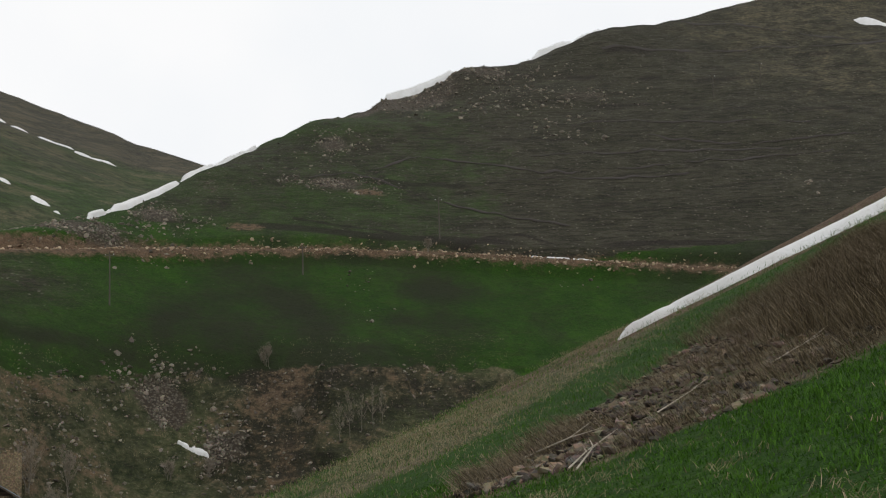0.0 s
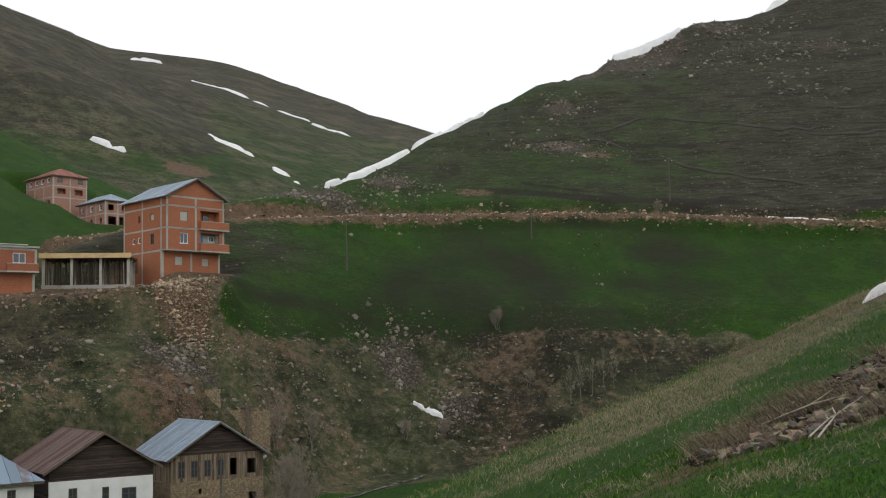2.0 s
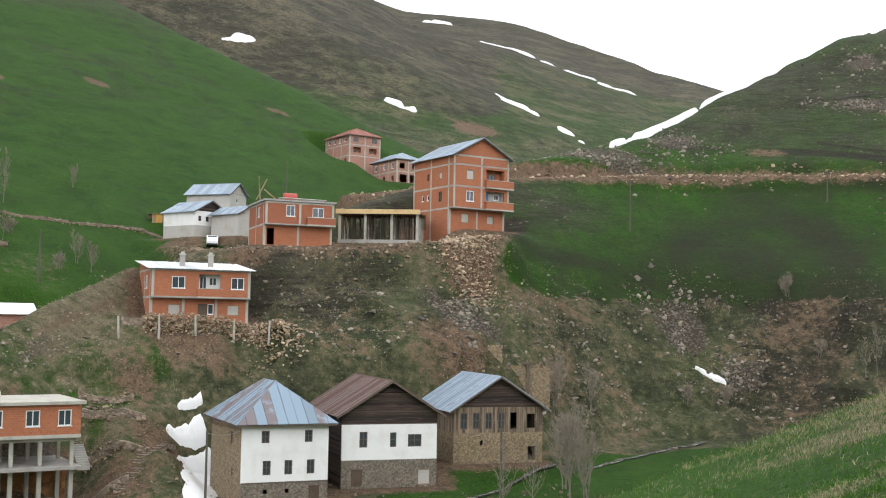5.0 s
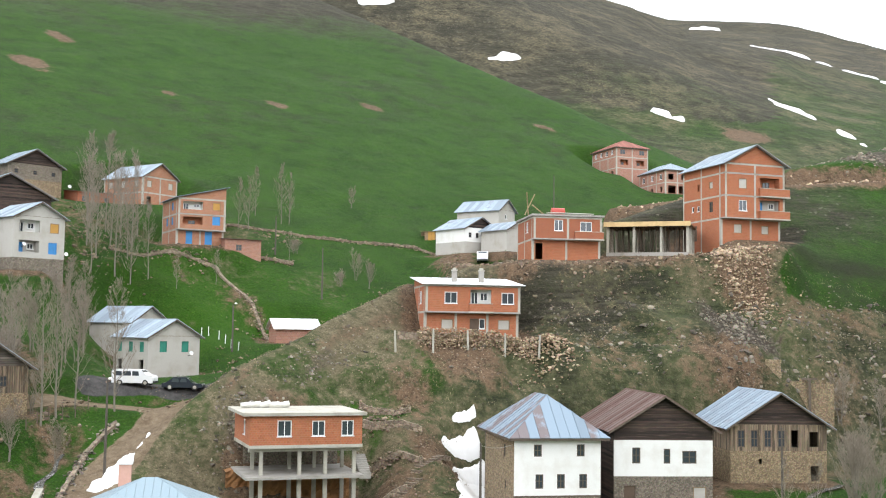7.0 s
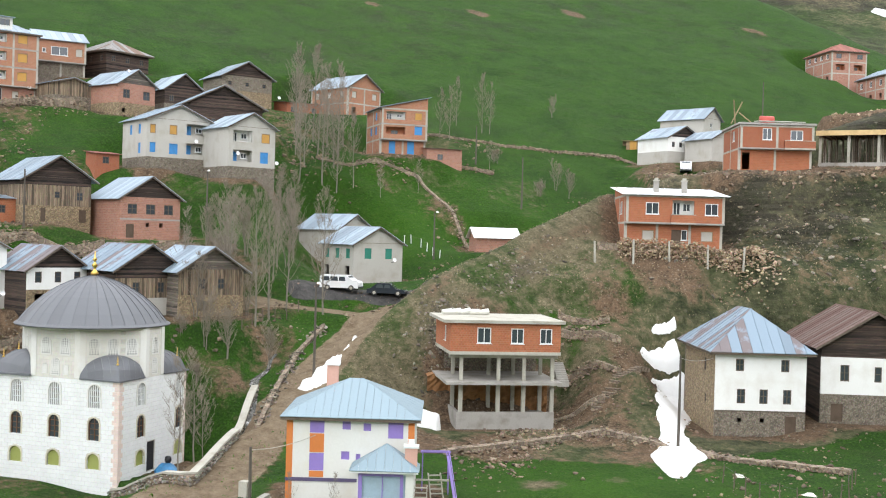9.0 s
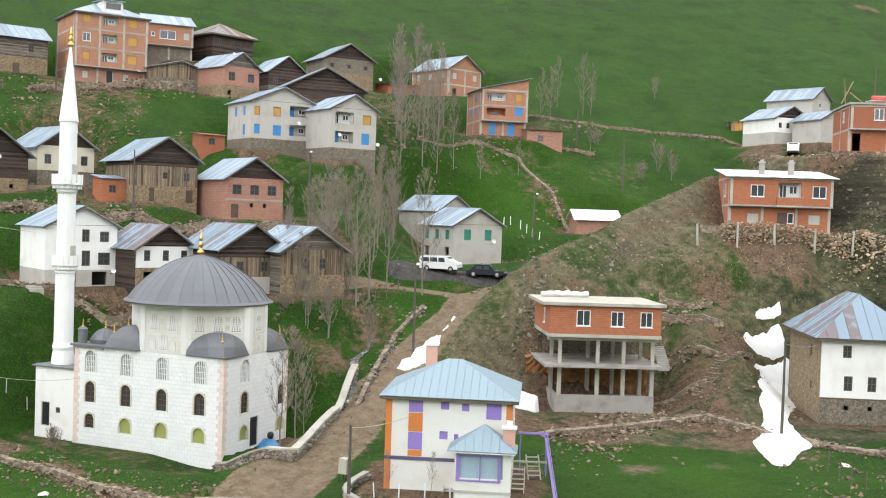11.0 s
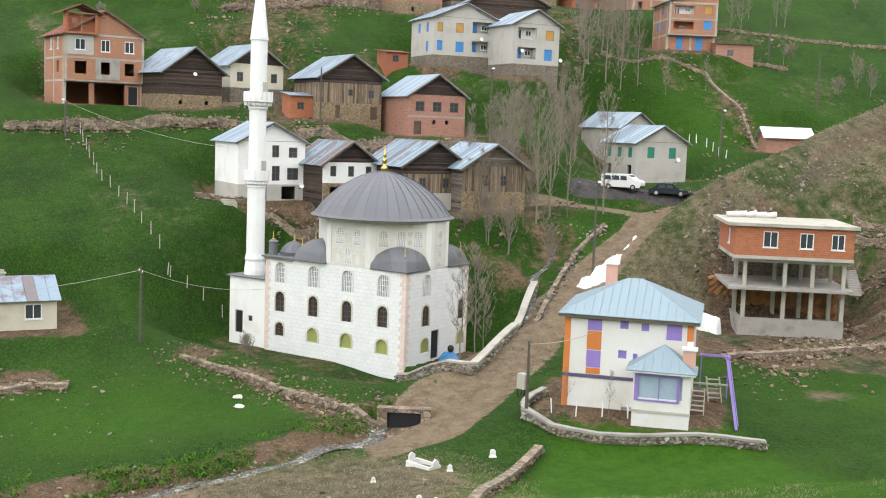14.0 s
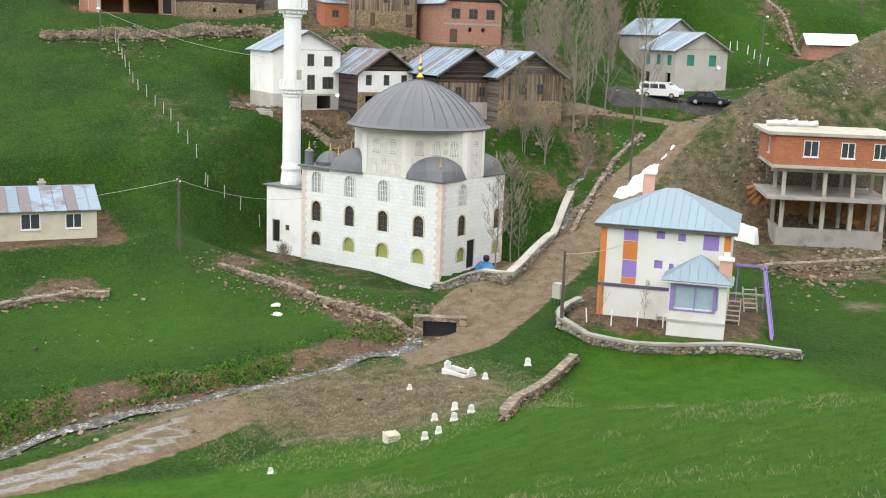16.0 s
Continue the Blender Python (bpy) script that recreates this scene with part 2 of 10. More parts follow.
M_TYRE = plain("tyre_rubber", (0.02, 0.02, 0.02), 0.9, 0, 0.2, 4.0)
M_BARK = plain("grey_bark", (0.21, 0.185, 0.15), 0.9, 0, 0.35, 3.0)
M_TWIG = plain("bare_twigs", (0.25, 0.21, 0.165), 0.9, 0, 0.3, 2.0, bumped=0)
M_POLE = plain("weathered_pole", (0.10, 0.085, 0.07), 0.85, 0, 0.3, 3.0)
M_BRUSH = plain("brown_brushwood", (0.17, 0.13, 0.085), 0.95, 0, 0.4, 2.0, bumped=0)


def snow_material():
    m, n, l, b = nodes_of("old_snow")
    co = coords(n)
    t1, t2 = noise_node(n, l, co, 0.5, 5), noise_node(n, l, co, 4.0, 5)
    c = mixer(n, l, t1.outputs["Fac"], (0.62, 0.60, 0.57), (0.86, 0.87, 0.88))
    r = ramp(n, [(0.6, (0, 0, 0)), (0.8, (1, 1, 1))])
    l.new(t2.outputs["Fac"], r.inputs[0])
    l.new(mixer(n, l, mathn(n, l, "MULTIPLY", r.outputs[0], 0.5), c, (0.42, 0.37, 0.31)), b.inputs["Base Color"])
    b.inputs["Roughness"].default_value = 0.8
    bump(n, l, b, t2.outputs["Fac"], 0.4, 0.15)
    return m


M_SNOW = snow_material()


def ground_material():
    """Grass, dry grass, bare earth and rock, laid out by the ground's own masks and broken up by noise."""
    m, n, l, b = nodes_of("hillside")
    co = coords(n)

    def mask(key):
        a = n.new("ShaderNodeAttribute")
        a.attribute_name = key
        return a.outputs["Fac"]

    big, mid, fine, tiny = [noise_node(n, l, co, s, 7, 0.7) for s in (0.035, 0.16, 0.9, 5.0)]
    speck = noise_node(n, l, co, 2.2, 5, 0.75)
    flat = n.new("ShaderNodeVectorMath")
    flat.operation = "MULTIPLY"
    flat.inputs[1].default_value = (0.15, 0.12, 1.5)
    l.new(co, flat.inputs[0])
    paths = noise_node(n, l, flat.outputs[0], 1.0, 5, 0.6)  # cattle tracks that follow the contours
    steps = noise_node(n, l, flat.outputs[0], 2.6, 5, 0.65)

    def dots(size, share):
        """Scattered stones or clods: a small share of the cells of a fine mesh."""
        v = n.new("ShaderNodeTexVoronoi")
        v.inputs["Scale"].default_value = size
        l.new(co, v.inputs["Vector"])
        sep = n.new("ShaderNodeSeparateColor")
        l.new(v.outputs["Color"], sep.inputs[0])
        chosen = contrast(n, l, sep.outputs[0], 1.0 - share, 1.0 - share + 0.01)
        core = contrast(n, l, v.outputs["Distance"], 0.42, 0.26)
        return mathn(n, l, "MULTIPLY", chosen, core), sep.outputs[1]

    spread = lambda t, lo, hi: contrast(n, l, t.outputs["Fac"], lo, hi)
    some = lambda value, k: mathn(n, l, "MULTIPLY", value, k)
    stone_spots, stone_shade = dots(1.5, 0.16)
    small_spots, small_shade = dots(3.4, 0.14)
    stone_tint = mixer(n, l, stone_shade, (0.10, 0.085, 0.065), (0.34, 0.30, 0.24))
    small_tint = mixer(n, l, small_shade, (0.09, 0.075, 0.055), (0.36, 0.31, 0.24))
    grass = mixer(n, l, spread(mid, 0.35, 0.65), (0.016, 0.055, 0.005), (0.043, 0.116, 0.009))
    grass = mixer(n, l, some(spread(fine, 0.42, 0.66), 0.75), grass, (0.026, 0.060, 0.009))
    grass = mixer(n, l, some(spread(tiny, 0.52, 0.62), 0.6), grass, (0.072, 0.146, 0.018))
    grass = mixer(n, l, some(spread(tiny, 0.50, 0.38), 0.65), grass, (0.013, 0.034, 0.005))
    grass = mixer(n, l, some(spread(speck, 0.59, 0.68), 0.5), grass, (0.100, 0.098, 0.045))
    grass = mixer(n, l, some(spread(speck, 0.42, 0.34), 0.5), grass, (0.016, 0.034, 0.007))
    turf = mixer(n, l, spread(mid, 0.35, 0.65), (0.030, 0.030, 0.019), (0.080, 0.075, 0.050))
    turf = mixer(n, l, some(spread(fine, 0.45, 0.66), 0.7), turf, (0.040, 0.046, 0.020))
    turf = mixer(n, l, some(spread(steps, 0.52, 0.60), 0.4), turf, (0.105, 0.092, 0.066))
    turf = mixer(n, l, some(spread(paths, 0.53, 0.58), 0.6), turf, (0.022, 0.018, 0.013))
    turf = mixer(n, l, some(spread(steps, 0.46, 0.40), 0.4), turf, (0.020, 0.018, 0.012))
    turf = mixer(n, l, some(spread(tiny, 0.54, 0.64), 0.6), turf, (0.14, 0.12, 0.080))
    turf = mixer(n, l, some(stone_spots, 0.5), turf, stone_tint)
    grass = mixer(n, l, some(spread(paths, 0.56, 0.66), 0.25), grass, (0.055, 0.060, 0.022))
    straw = mixer(n, l, spread(fine, 0.35, 0.65), (0.105, 0.090, 0.052), (0.270, 0.225, 0.140))
    straw = mixer(n, l, some(spread(tiny, 0.45, 0.62), 0.6), straw, (0.070, 0.076, 0.030))
    straw = mixer(n, l, some(spread(speck, 0.46, 0.36), 0.6), straw, (0.048, 0.042, 0.024))
    straw = mixer(n, l, some(small_spots, 0.5), straw, small_tint)
    earth = mixer(n, l, spread(fine, 0.35, 0.68), (0.062, 0.042, 0.027), (0.25, 0.165, 0.10))
    earth = mixer(n, l, some(spread(mid, 0.4, 0.65), 0.5), earth, (0.15, 0.096, 0.056))
    earth = mixer(n, l, some(spread(tiny, 0.5, 0.66), 0.65), earth, (0.34, 0.265, 0.18))
    earth = mixer(n, l, some(spread(speck, 0.46, 0.36), 0.65), earth, (0.036, 0.026, 0.018))
    earth = mixer(n, l, some(small_spots, 0.8), earth, small_tint)
    v = n.new("ShaderNodeTexVoronoi")
    v.inputs["Scale"].default_value = 2.6
    l.new(co, v.inputs["Vector"])
    rock = mixer(n, l, contrast(n, l, v.outputs["Distance"], 0.1, 0.6), (0.240, 0.215, 0.170), (0.058, 0.050, 0.038))
    rock = mixer(n, l, some(spread(fine, 0.4, 0.65), 0.7), rock, (0.085, 0.064, 0.042))
    rock = mixer(n, l, some(stone_spots, 0.8), rock, stone_tint)
    road = mixer(n, l, spread(fine, 0.35, 0.65), (0.18, 0.130, 0.080), (0.34, 0.265, 0.175))
    road = mixer(n, l, some(spread(tiny, 0.4, 0.65), 0.45), road, (0.15, 0.110, 0.070))
    road = mixer(n, l, some(spread(speck, 0.55, 0.65), 0.5), road, (0.38, 0.32, 0.24))

    def edge(key, jitter, lo=0.42, hi=0.58):
        """A mask with a ragged border."""
        w = mathn(n, l, "ADD", mask(key), mathn(n, l, "MULTIPLY", mathn(n, l, "SUBTRACT", mixv, 0.5), jitter))
        r = ramp(n, [(lo, (0, 0, 0)), (hi, (1, 1, 1))])
        l.new(w, r.inputs[0])
        return r.outputs[0]

    mixv = mathn(n, l, "ADD", mathn(n, l, "MULTIPLY", mid.outputs["Fac"], 0.5), mathn(n, l, "MULTIPLY", fine.outputs["Fac"], 0.5))
    lush = mixer(n, l, spread(fine, 0.35, 0.65), (0.034, 0.115, 0.004), (0.076, 0.188, 0.010))
    lush = mixer(n, l, some(spread(speck, 0.45, 0.35), 0.5), lush, (0.026, 0.080, 0.006))
    lush = mixer(n, l, some(spread(speck, 0.62, 0.70), 0.4), lush, (0.12, 0.165, 0.04))
    lush = mixer(n, l, mathn(n, l, "MULTIPLY", spread(tiny, 0.50, 0.64), 0.4), lush, (0.10, 0.20, 0.02))
    grass = mixer(n, l, mask("lush"), grass, lush)
    c = mixer(n, l, edge("green", 1.1, 0.3, 0.7), turf, grass)
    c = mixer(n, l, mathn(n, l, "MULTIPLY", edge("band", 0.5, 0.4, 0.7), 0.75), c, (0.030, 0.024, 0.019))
    # straw: dry grass, and the painted haze of high and far hills
    c = mixer(n, l, edge("dry", 1.3, 0.38, 0.66), c, straw)
    c = mixer(n, l, edge("earth", 1.3, 0.42, 0.6), c, earth)
    c = mixer(n, l, edge("rock", 1.5, 0.44, 0.6), c, rock)
    c = mixer(n, l, edge("gravel", 0.5), c, road)
    c = mixer(n, l, edge("pale", 0.6), c, mixer(n, l, spread(tiny, 0.4, 0.6), (0.26, 0.245, 0.22), (0.46, 0.44, 0.41)))
    c = mixer(n, l, edge("tar", 0.4), c, mixer(n, l, spread(fine, 0.4, 0.6), (0.075, 0.073, 0.070), (0.125, 0.118, 0.11)))
    c = mixer(n, l, mathn(n, l, "MULTIPLY", big.outputs["Fac"], 0.45), c, mixer(n, l, 1.0, c, (0.62, 0.60, 0.58), "MULTIPLY"))
    c = mixer(n, l, 1.0, c, (0.80, 0.80, 0.82), "MULTIPLY")
    l.new(c, b.inputs["Base Color"])
    b.inputs["Roughness"].default_value = 0.95
    b.inputs["Specular IOR Level"].default_value = 0.15
    h = mathn(n, l, "ADD", mathn(n, l, "ADD", some(fine.outputs["Fac"], 0.8), some(speck.outputs["Fac"], 0.4)), mathn(n, l, "ADD", some(mid.outputs["Fac"], 0.7), some(small_spots, 0.12)))
    bump(n, l, b, h, 1.0, 0.45)
    return m


M_GROUND = ground_material()


def water_material():
    m, n, l, b = nodes_of("stream_water")
    co = coords(n)
    t, foam = noise_node(n, l, co, 3.2, 6, 0.75), noise_node(n, l, co, 1.1, 6, 0.7)
    r = ramp(n, [(0.47, (0.05, 0.05, 0.042)), (0.56, (0.17, 0.165, 0.15)), (0.63, (0.62, 0.63, 0.63))])
    l.new(mathn(n, l, "ADD", mathn(n, l, "MULTIPLY", t.outputs["Fac"], 0.5), mathn(n, l, "MULTIPLY", foam.outputs["Fac"], 0.5)), r.inputs[0])
    l.new(r.outputs[0], b.inputs["Base Color"])
    b.inputs["Roughness"].default_value = 0.2
    bump(n, l, b, t.outputs["Fac"], 0.6, 0.15)
    return m


M_WATER = water_material()


def rock_material(name, dark, light):
    m, n, l, b = nodes_of(name)
    g = n.new("ShaderNodeNewGeometry")
    r = ramp(n, [(0.0, dark), (0.6, tuple((p + q) / 2 for p, q in zip(dark, light))), (1.0, light)])
    l.new(g.outputs["Random Per Island"], r.inputs[0])
    t = noise_node(n, l, coords(n), 6.0)
    l.new(mixer(n, l, 0.7, r.outputs[0], mixer(n, l, 1.0, r.outputs[0], t.outputs["Color"], "OVERLAY")), b.inputs["Base Color"])
    b.inputs["Roughness"].default_value = 0.9
    bump(n, l, b, t.outputs["Fac"], 0.6, 0.05)
    return m


M_ROCK = rock_material("grey_rock", (0.055, 0.046, 0.034), (0.27, 0.235, 0.18))
M_ROCK_TAN = rock_material("tan_rock", (0.07, 0.051, 0.034), (0.29, 0.22, 0.15))
M_ROCK_NEAR = rock_material("brown_rubble", (0.026, 0.022, 0.018), (0.27, 0.205, 0.14))
M_CLOD = rock_material("dark_earth_clods", (0.020, 0.015, 0.011), (0.085, 0.060, 0.040))
M_ROCK_ORANGE = rock_material("orange_broken_stone", (0.17, 0.115, 0.07), (0.50, 0.39, 0.265))
M_WALL_STONE = rock_material("grey_wall_stone", (0.13, 0.12, 0.10), (0.36, 0.33, 0.28))


# ---- mesh tools ----
class Shape:
    """A heap of vertices and faces that becomes one mesh."""

    def __init__(self):
        self.v, self.f = [], []

    def add(self, verts, faces):
        k = len(self.v)
        self.v += [tuple(p) for p in verts]
        self.f += [tuple(i + k for i in f) for f in faces]
        return self

    def box(self, x0, x1, y0, y1, z0, z1):
        return self.add([(x, y, z) for z in (z0, z1) for x, y in ((x0, y0), (x1, y0), (x1, y1), (x0, y1))],
                        [(3, 2, 1, 0), (4, 5, 6, 7), (0, 1, 5, 4), (1, 2, 6, 5), (2, 3, 7, 6), (3, 0, 4, 7)])

    def prism(self, ring, off):
        """A flat ring of points pushed along off."""
        n, off = len(ring), Vector(off)
        a = [Vector(p) for p in ring]
        return self.add(a + [p + off for p in a], [tuple(range(n - 1, -1, -1)), tuple(range(n, 2 * n))] +
                        [(i, (i + 1) % n, n + (i + 1) % n, n + i) for i in range(n)])

    def tube(self, points, radii, sides=8):
        """A round bar through points."""
        pts, k = [Vector(p) for p in points], len(self.v)
        for i, p in enumerate(pts):
            d = (pts[min(i + 1, len(pts) - 1)] - pts[max(i - 1, 0)]).normalized()
            a = d.orthogonal().normalized()
            b = d.cross(a)
            r = radii[i] if isinstance(radii, (list, tuple)) else radii
            self.v += [tuple(p + r * (a * math.cos(6.2832 * j / sides) + b * math.sin(6.2832 * j / sides))) for j in range(sides)]
        for i in range(len(pts) - 1):
            for j in range(sides):
                q, s = k + i * sides, (j + 1) % sides
                self.f.append((q + j, q + s, q + sides + s, q + sides + j))
        self.f.append(tuple(k + j for j in range(sides - 1, -1, -1)))
        self.f.append(tuple(k + (len(pts) - 1) * sides + j for j in range(sides)))
        return self

    def lathe(self, profile, sides=32, x=0.0, y=0.0, turn=0.0, arc=6.2832):
        """A profile of (radius, height) turned about an upright axis."""
        k, n = len(self.v), len(profile)
        full = arc > 6.28
        count = sides if full else sides + 1
        for j in range(count):
            a = turn + arc * j / sides
            self.v += [(x + r * math.cos(a), y + r * math.sin(a), z) for r, z in profile]
        for j in range(sides):
            j2 = (j + 1) % count
            for i in range(n - 1):
                self.f.append((k + j * n + i, k + j2 * n + i, k + j2 * n + i + 1, k + j * n + i + 1))
        return self

    def mesh(self, name, material, smooth_faces=False):
        m = bpy.data.meshes.new(name)
        m.from_pydata(self.v, [], self.f)
        m.materials.append(material)
        if smooth_faces:
            m.polygons.foreach_set("use_smooth", [True] * len(m.polygons))
        m.update()
        return m


def part(name, shape, material, parent, label="", smooth_faces=False):
    ob = new(name, shape.mesh(name, material, smooth_faces))
    ob.parent = parent
    if label:
        ob["label"] = label
    return ob


def thing(name, label, category, m, group=""):
    ob = tagged(new(name), label, category, group)
    ob.matrix_world = m
    return ob


def solid(name, shape, material, label, category, m=None, group="", kind="", smooth_faces=False):
    """A thing that is one mesh."""
    ob = tagged(new(name, shape.mesh(name, material, smooth_faces)), label, category, group, kind)
    if m is not None:
        ob.matrix_world = m
    return ob


def value_noise(x, y, size, seed):
    """Lattice noise, 0 to 1."""
    rng = np.random.RandomState(seed)
    table = rng.rand(256, 256)
    u, v = np.asarray(x) / size, np.asarray(y) / size
    i, j = np.floor(u).astype(int), np.floor(v).astype(int)
    a, b = u - i, v - j
    a, b = a * a * (3 - 2 * a), b * b * (3 - 2 * b)
    g = lambda p, q: table[p % 256, q % 256]
    return (g(i, j) * (1 - a) + g(i + 1, j) * a) * (1 - b) + (g(i, j + 1) * (1 - a) + g(i + 1, j + 1) * a) * b


def rough_noise(x, y, size, seed, octaves=4):
    total, amp, norm = 0.0, 1.0, 0.0
    for k in range(octaves):
        total = total + amp * value_noise(x, y, size / 2 ** k, seed + k)
        norm, amp = norm + amp, amp * 0.55
    return total / norm


# ---- houses ----
PADS = []  # plots: x, y, z, turn, width, depth
FACES = {"F": lambda u, o, z, w, d: (u, -o, z), "L": lambda u, o, z, w, d: (-o, u, z),
         "R": lambda u, o, z, w, d: (w + o, u, z), "B": lambda u, o, z, w, d: (u, d + o, z)}


def face_box(s, face, w, d, u0, u1, o0, o1, z0, z1):
    """A box on a facade: u along it, o outwards from it, z up."""
    p, q = FACES[face](u0, o0, z0, w, d), FACES[face](u1, o1, z1, w, d)
    s.box(min(p[0], q[0]), max(p[0], q[0]), min(p[1], q[1]), max(p[1], q[1]), z0, z1)


def wall_with_holes(s, face, w, d, u0, u1, z0, z1, holes, thick=0.28, out=0.0):
    """One closed wall slab between u0 and u1 with real openings (u, z, width, height)."""
    holes = [(max(h[0], u0), max(h[1], z0), min(h[0] + h[2], u1), min(h[1] + h[3], z1)) for h in holes]
    us = sorted({round(v, 4) for v in (u0, u1, *[h[0] for h in holes], *[h[2] for h in holes])})
    zs = sorted({round(v, 4) for v in (z0, z1, *[h[1] for h in holes], *[h[3] for h in holes])})
    inside = lambda u, z: any(h[0] < u < h[2] and h[1] < z < h[3] for h in holes)
    full = {(i, j) for i in range(len(us) - 1) for j in range(len(zs) - 1) if not inside((us[i] + us[i + 1]) / 2, (zs[j] + zs[j + 1]) / 2)}
    index, verts, faces = {}, [], []

    def vert(i, j, side):
        if (i, j, side) not in index:
            index[i, j, side] = len(verts)
            verts.append(FACES[face](us[i], out if side else out - thick, zs[j], w, d))
        return index[i, j, side]

    for i, j in full:
        faces.append([vert(i, j, 1), vert(i + 1, j, 1), vert(i + 1, j + 1, 1), vert(i, j + 1, 1)])
        faces.append([vert(i, j, 0), vert(i, j + 1, 0), vert(i + 1, j + 1, 0), vert(i + 1, j, 0)])
        for di, dj, p, q in ((-1, 0, (i, j + 1), (i, j)), (1, 0, (i + 1, j), (i + 1, j + 1)), (0, -1, (i, j), (i + 1, j)), (0, 1, (i + 1, j + 1), (i, j + 1))):
            if (i + di, j + dj) not in full:
                faces.append([vert(*p, 1), vert(*p, 0), vert(*q, 0), vert(*q, 1)])
    if face in "LB":
        faces = [f[::-1] for f in faces]
    s.add(verts, faces)


def clip(ring, axis, limit, keep_below):
    """The part of a convex ring of points on one side of a limit along an axis."""
    res = []
    for a, b in zip(ring, ring[1:] + ring[:1]):
        da, db = a.dot(axis) - limit, b.dot(axis) - limit
        if not keep_below:
            da, db = -da, -db
        if da <= 0:
            res.append(a)
        if da * db < 0:
            res.append(a + (b - a) * (da / (da - db)))
    return res


def roof_slope(parent, ring, along, material, rng, width=0.95, thick=0.05, name="roof_sheet", seam=0.035):
    """Cuts one roof slope into sheets that overlap a little, each a piece of its own."""
    ring = [Vector(p) for p in ring]
    along = Vector(along).normalized()
    if material is M_ROOF_PLAIN:
        width, seam = 0.55, 0.006
    normal = (ring[1] - ring[0]).cross(ring[2] - ring[0]).normalized()
    if normal.z < 0:
        normal = -normal
    lo, hi = min(p.dot(along) for p in ring), max(p.dot(along) for p in ring)
    count = max(2, round((hi - lo) / width))
    for i in range(count):
        a, b = lo + (hi - lo) * i / count, lo + (hi - lo) * (i + 1) / count
        strip = clip(clip(ring, along, a, False), along, b - 0.015, True)
        if len(strip) < 3:
            continue
        lift = normal * ((0.004 if material is M_ROOF_PLAIN else 0.012) * (i % 2) + rng.uniform(0, 0.006))
        s = Shape().prism([p + lift for p in strip], normal * thick)
        # a raised seam on the sheet's edge
        low = sorted(strip, key=lambda p: p.dot(along))[:2]
        if len(strip) >= 4 and abs(low[0].dot(along) - low[1].dot(along)) < 0.05:
            e, g = low[0] + lift + normal * thick, low[1] + lift + normal * thick
            s.prism([e, e + along * 0.05, g + along * 0.05, g], normal * seam)
        part(name, s, material, parent)


WINDOW_LOOK = {"white": (M_PVC, M_GLASS), "dark": (M_OLD_TIMBER, M_GLASS), "brown": (M_BROWN_FRAME, M_GLASS), "blue": (M_BLUE, M_BLUE),
               "yellow": (M_TIMBER, M_YELLOW), "green": (M_GREEN, M_GREEN), "door": (M_DOOR, M_DOOR), "bluedoor": (M_BLUE, M_BLUE),
               "purple": (M_PURPLE, M_PURPLE), "board": (M_TIMBER, M_GREY), "steel": (M_GREY, M_BLACK)}


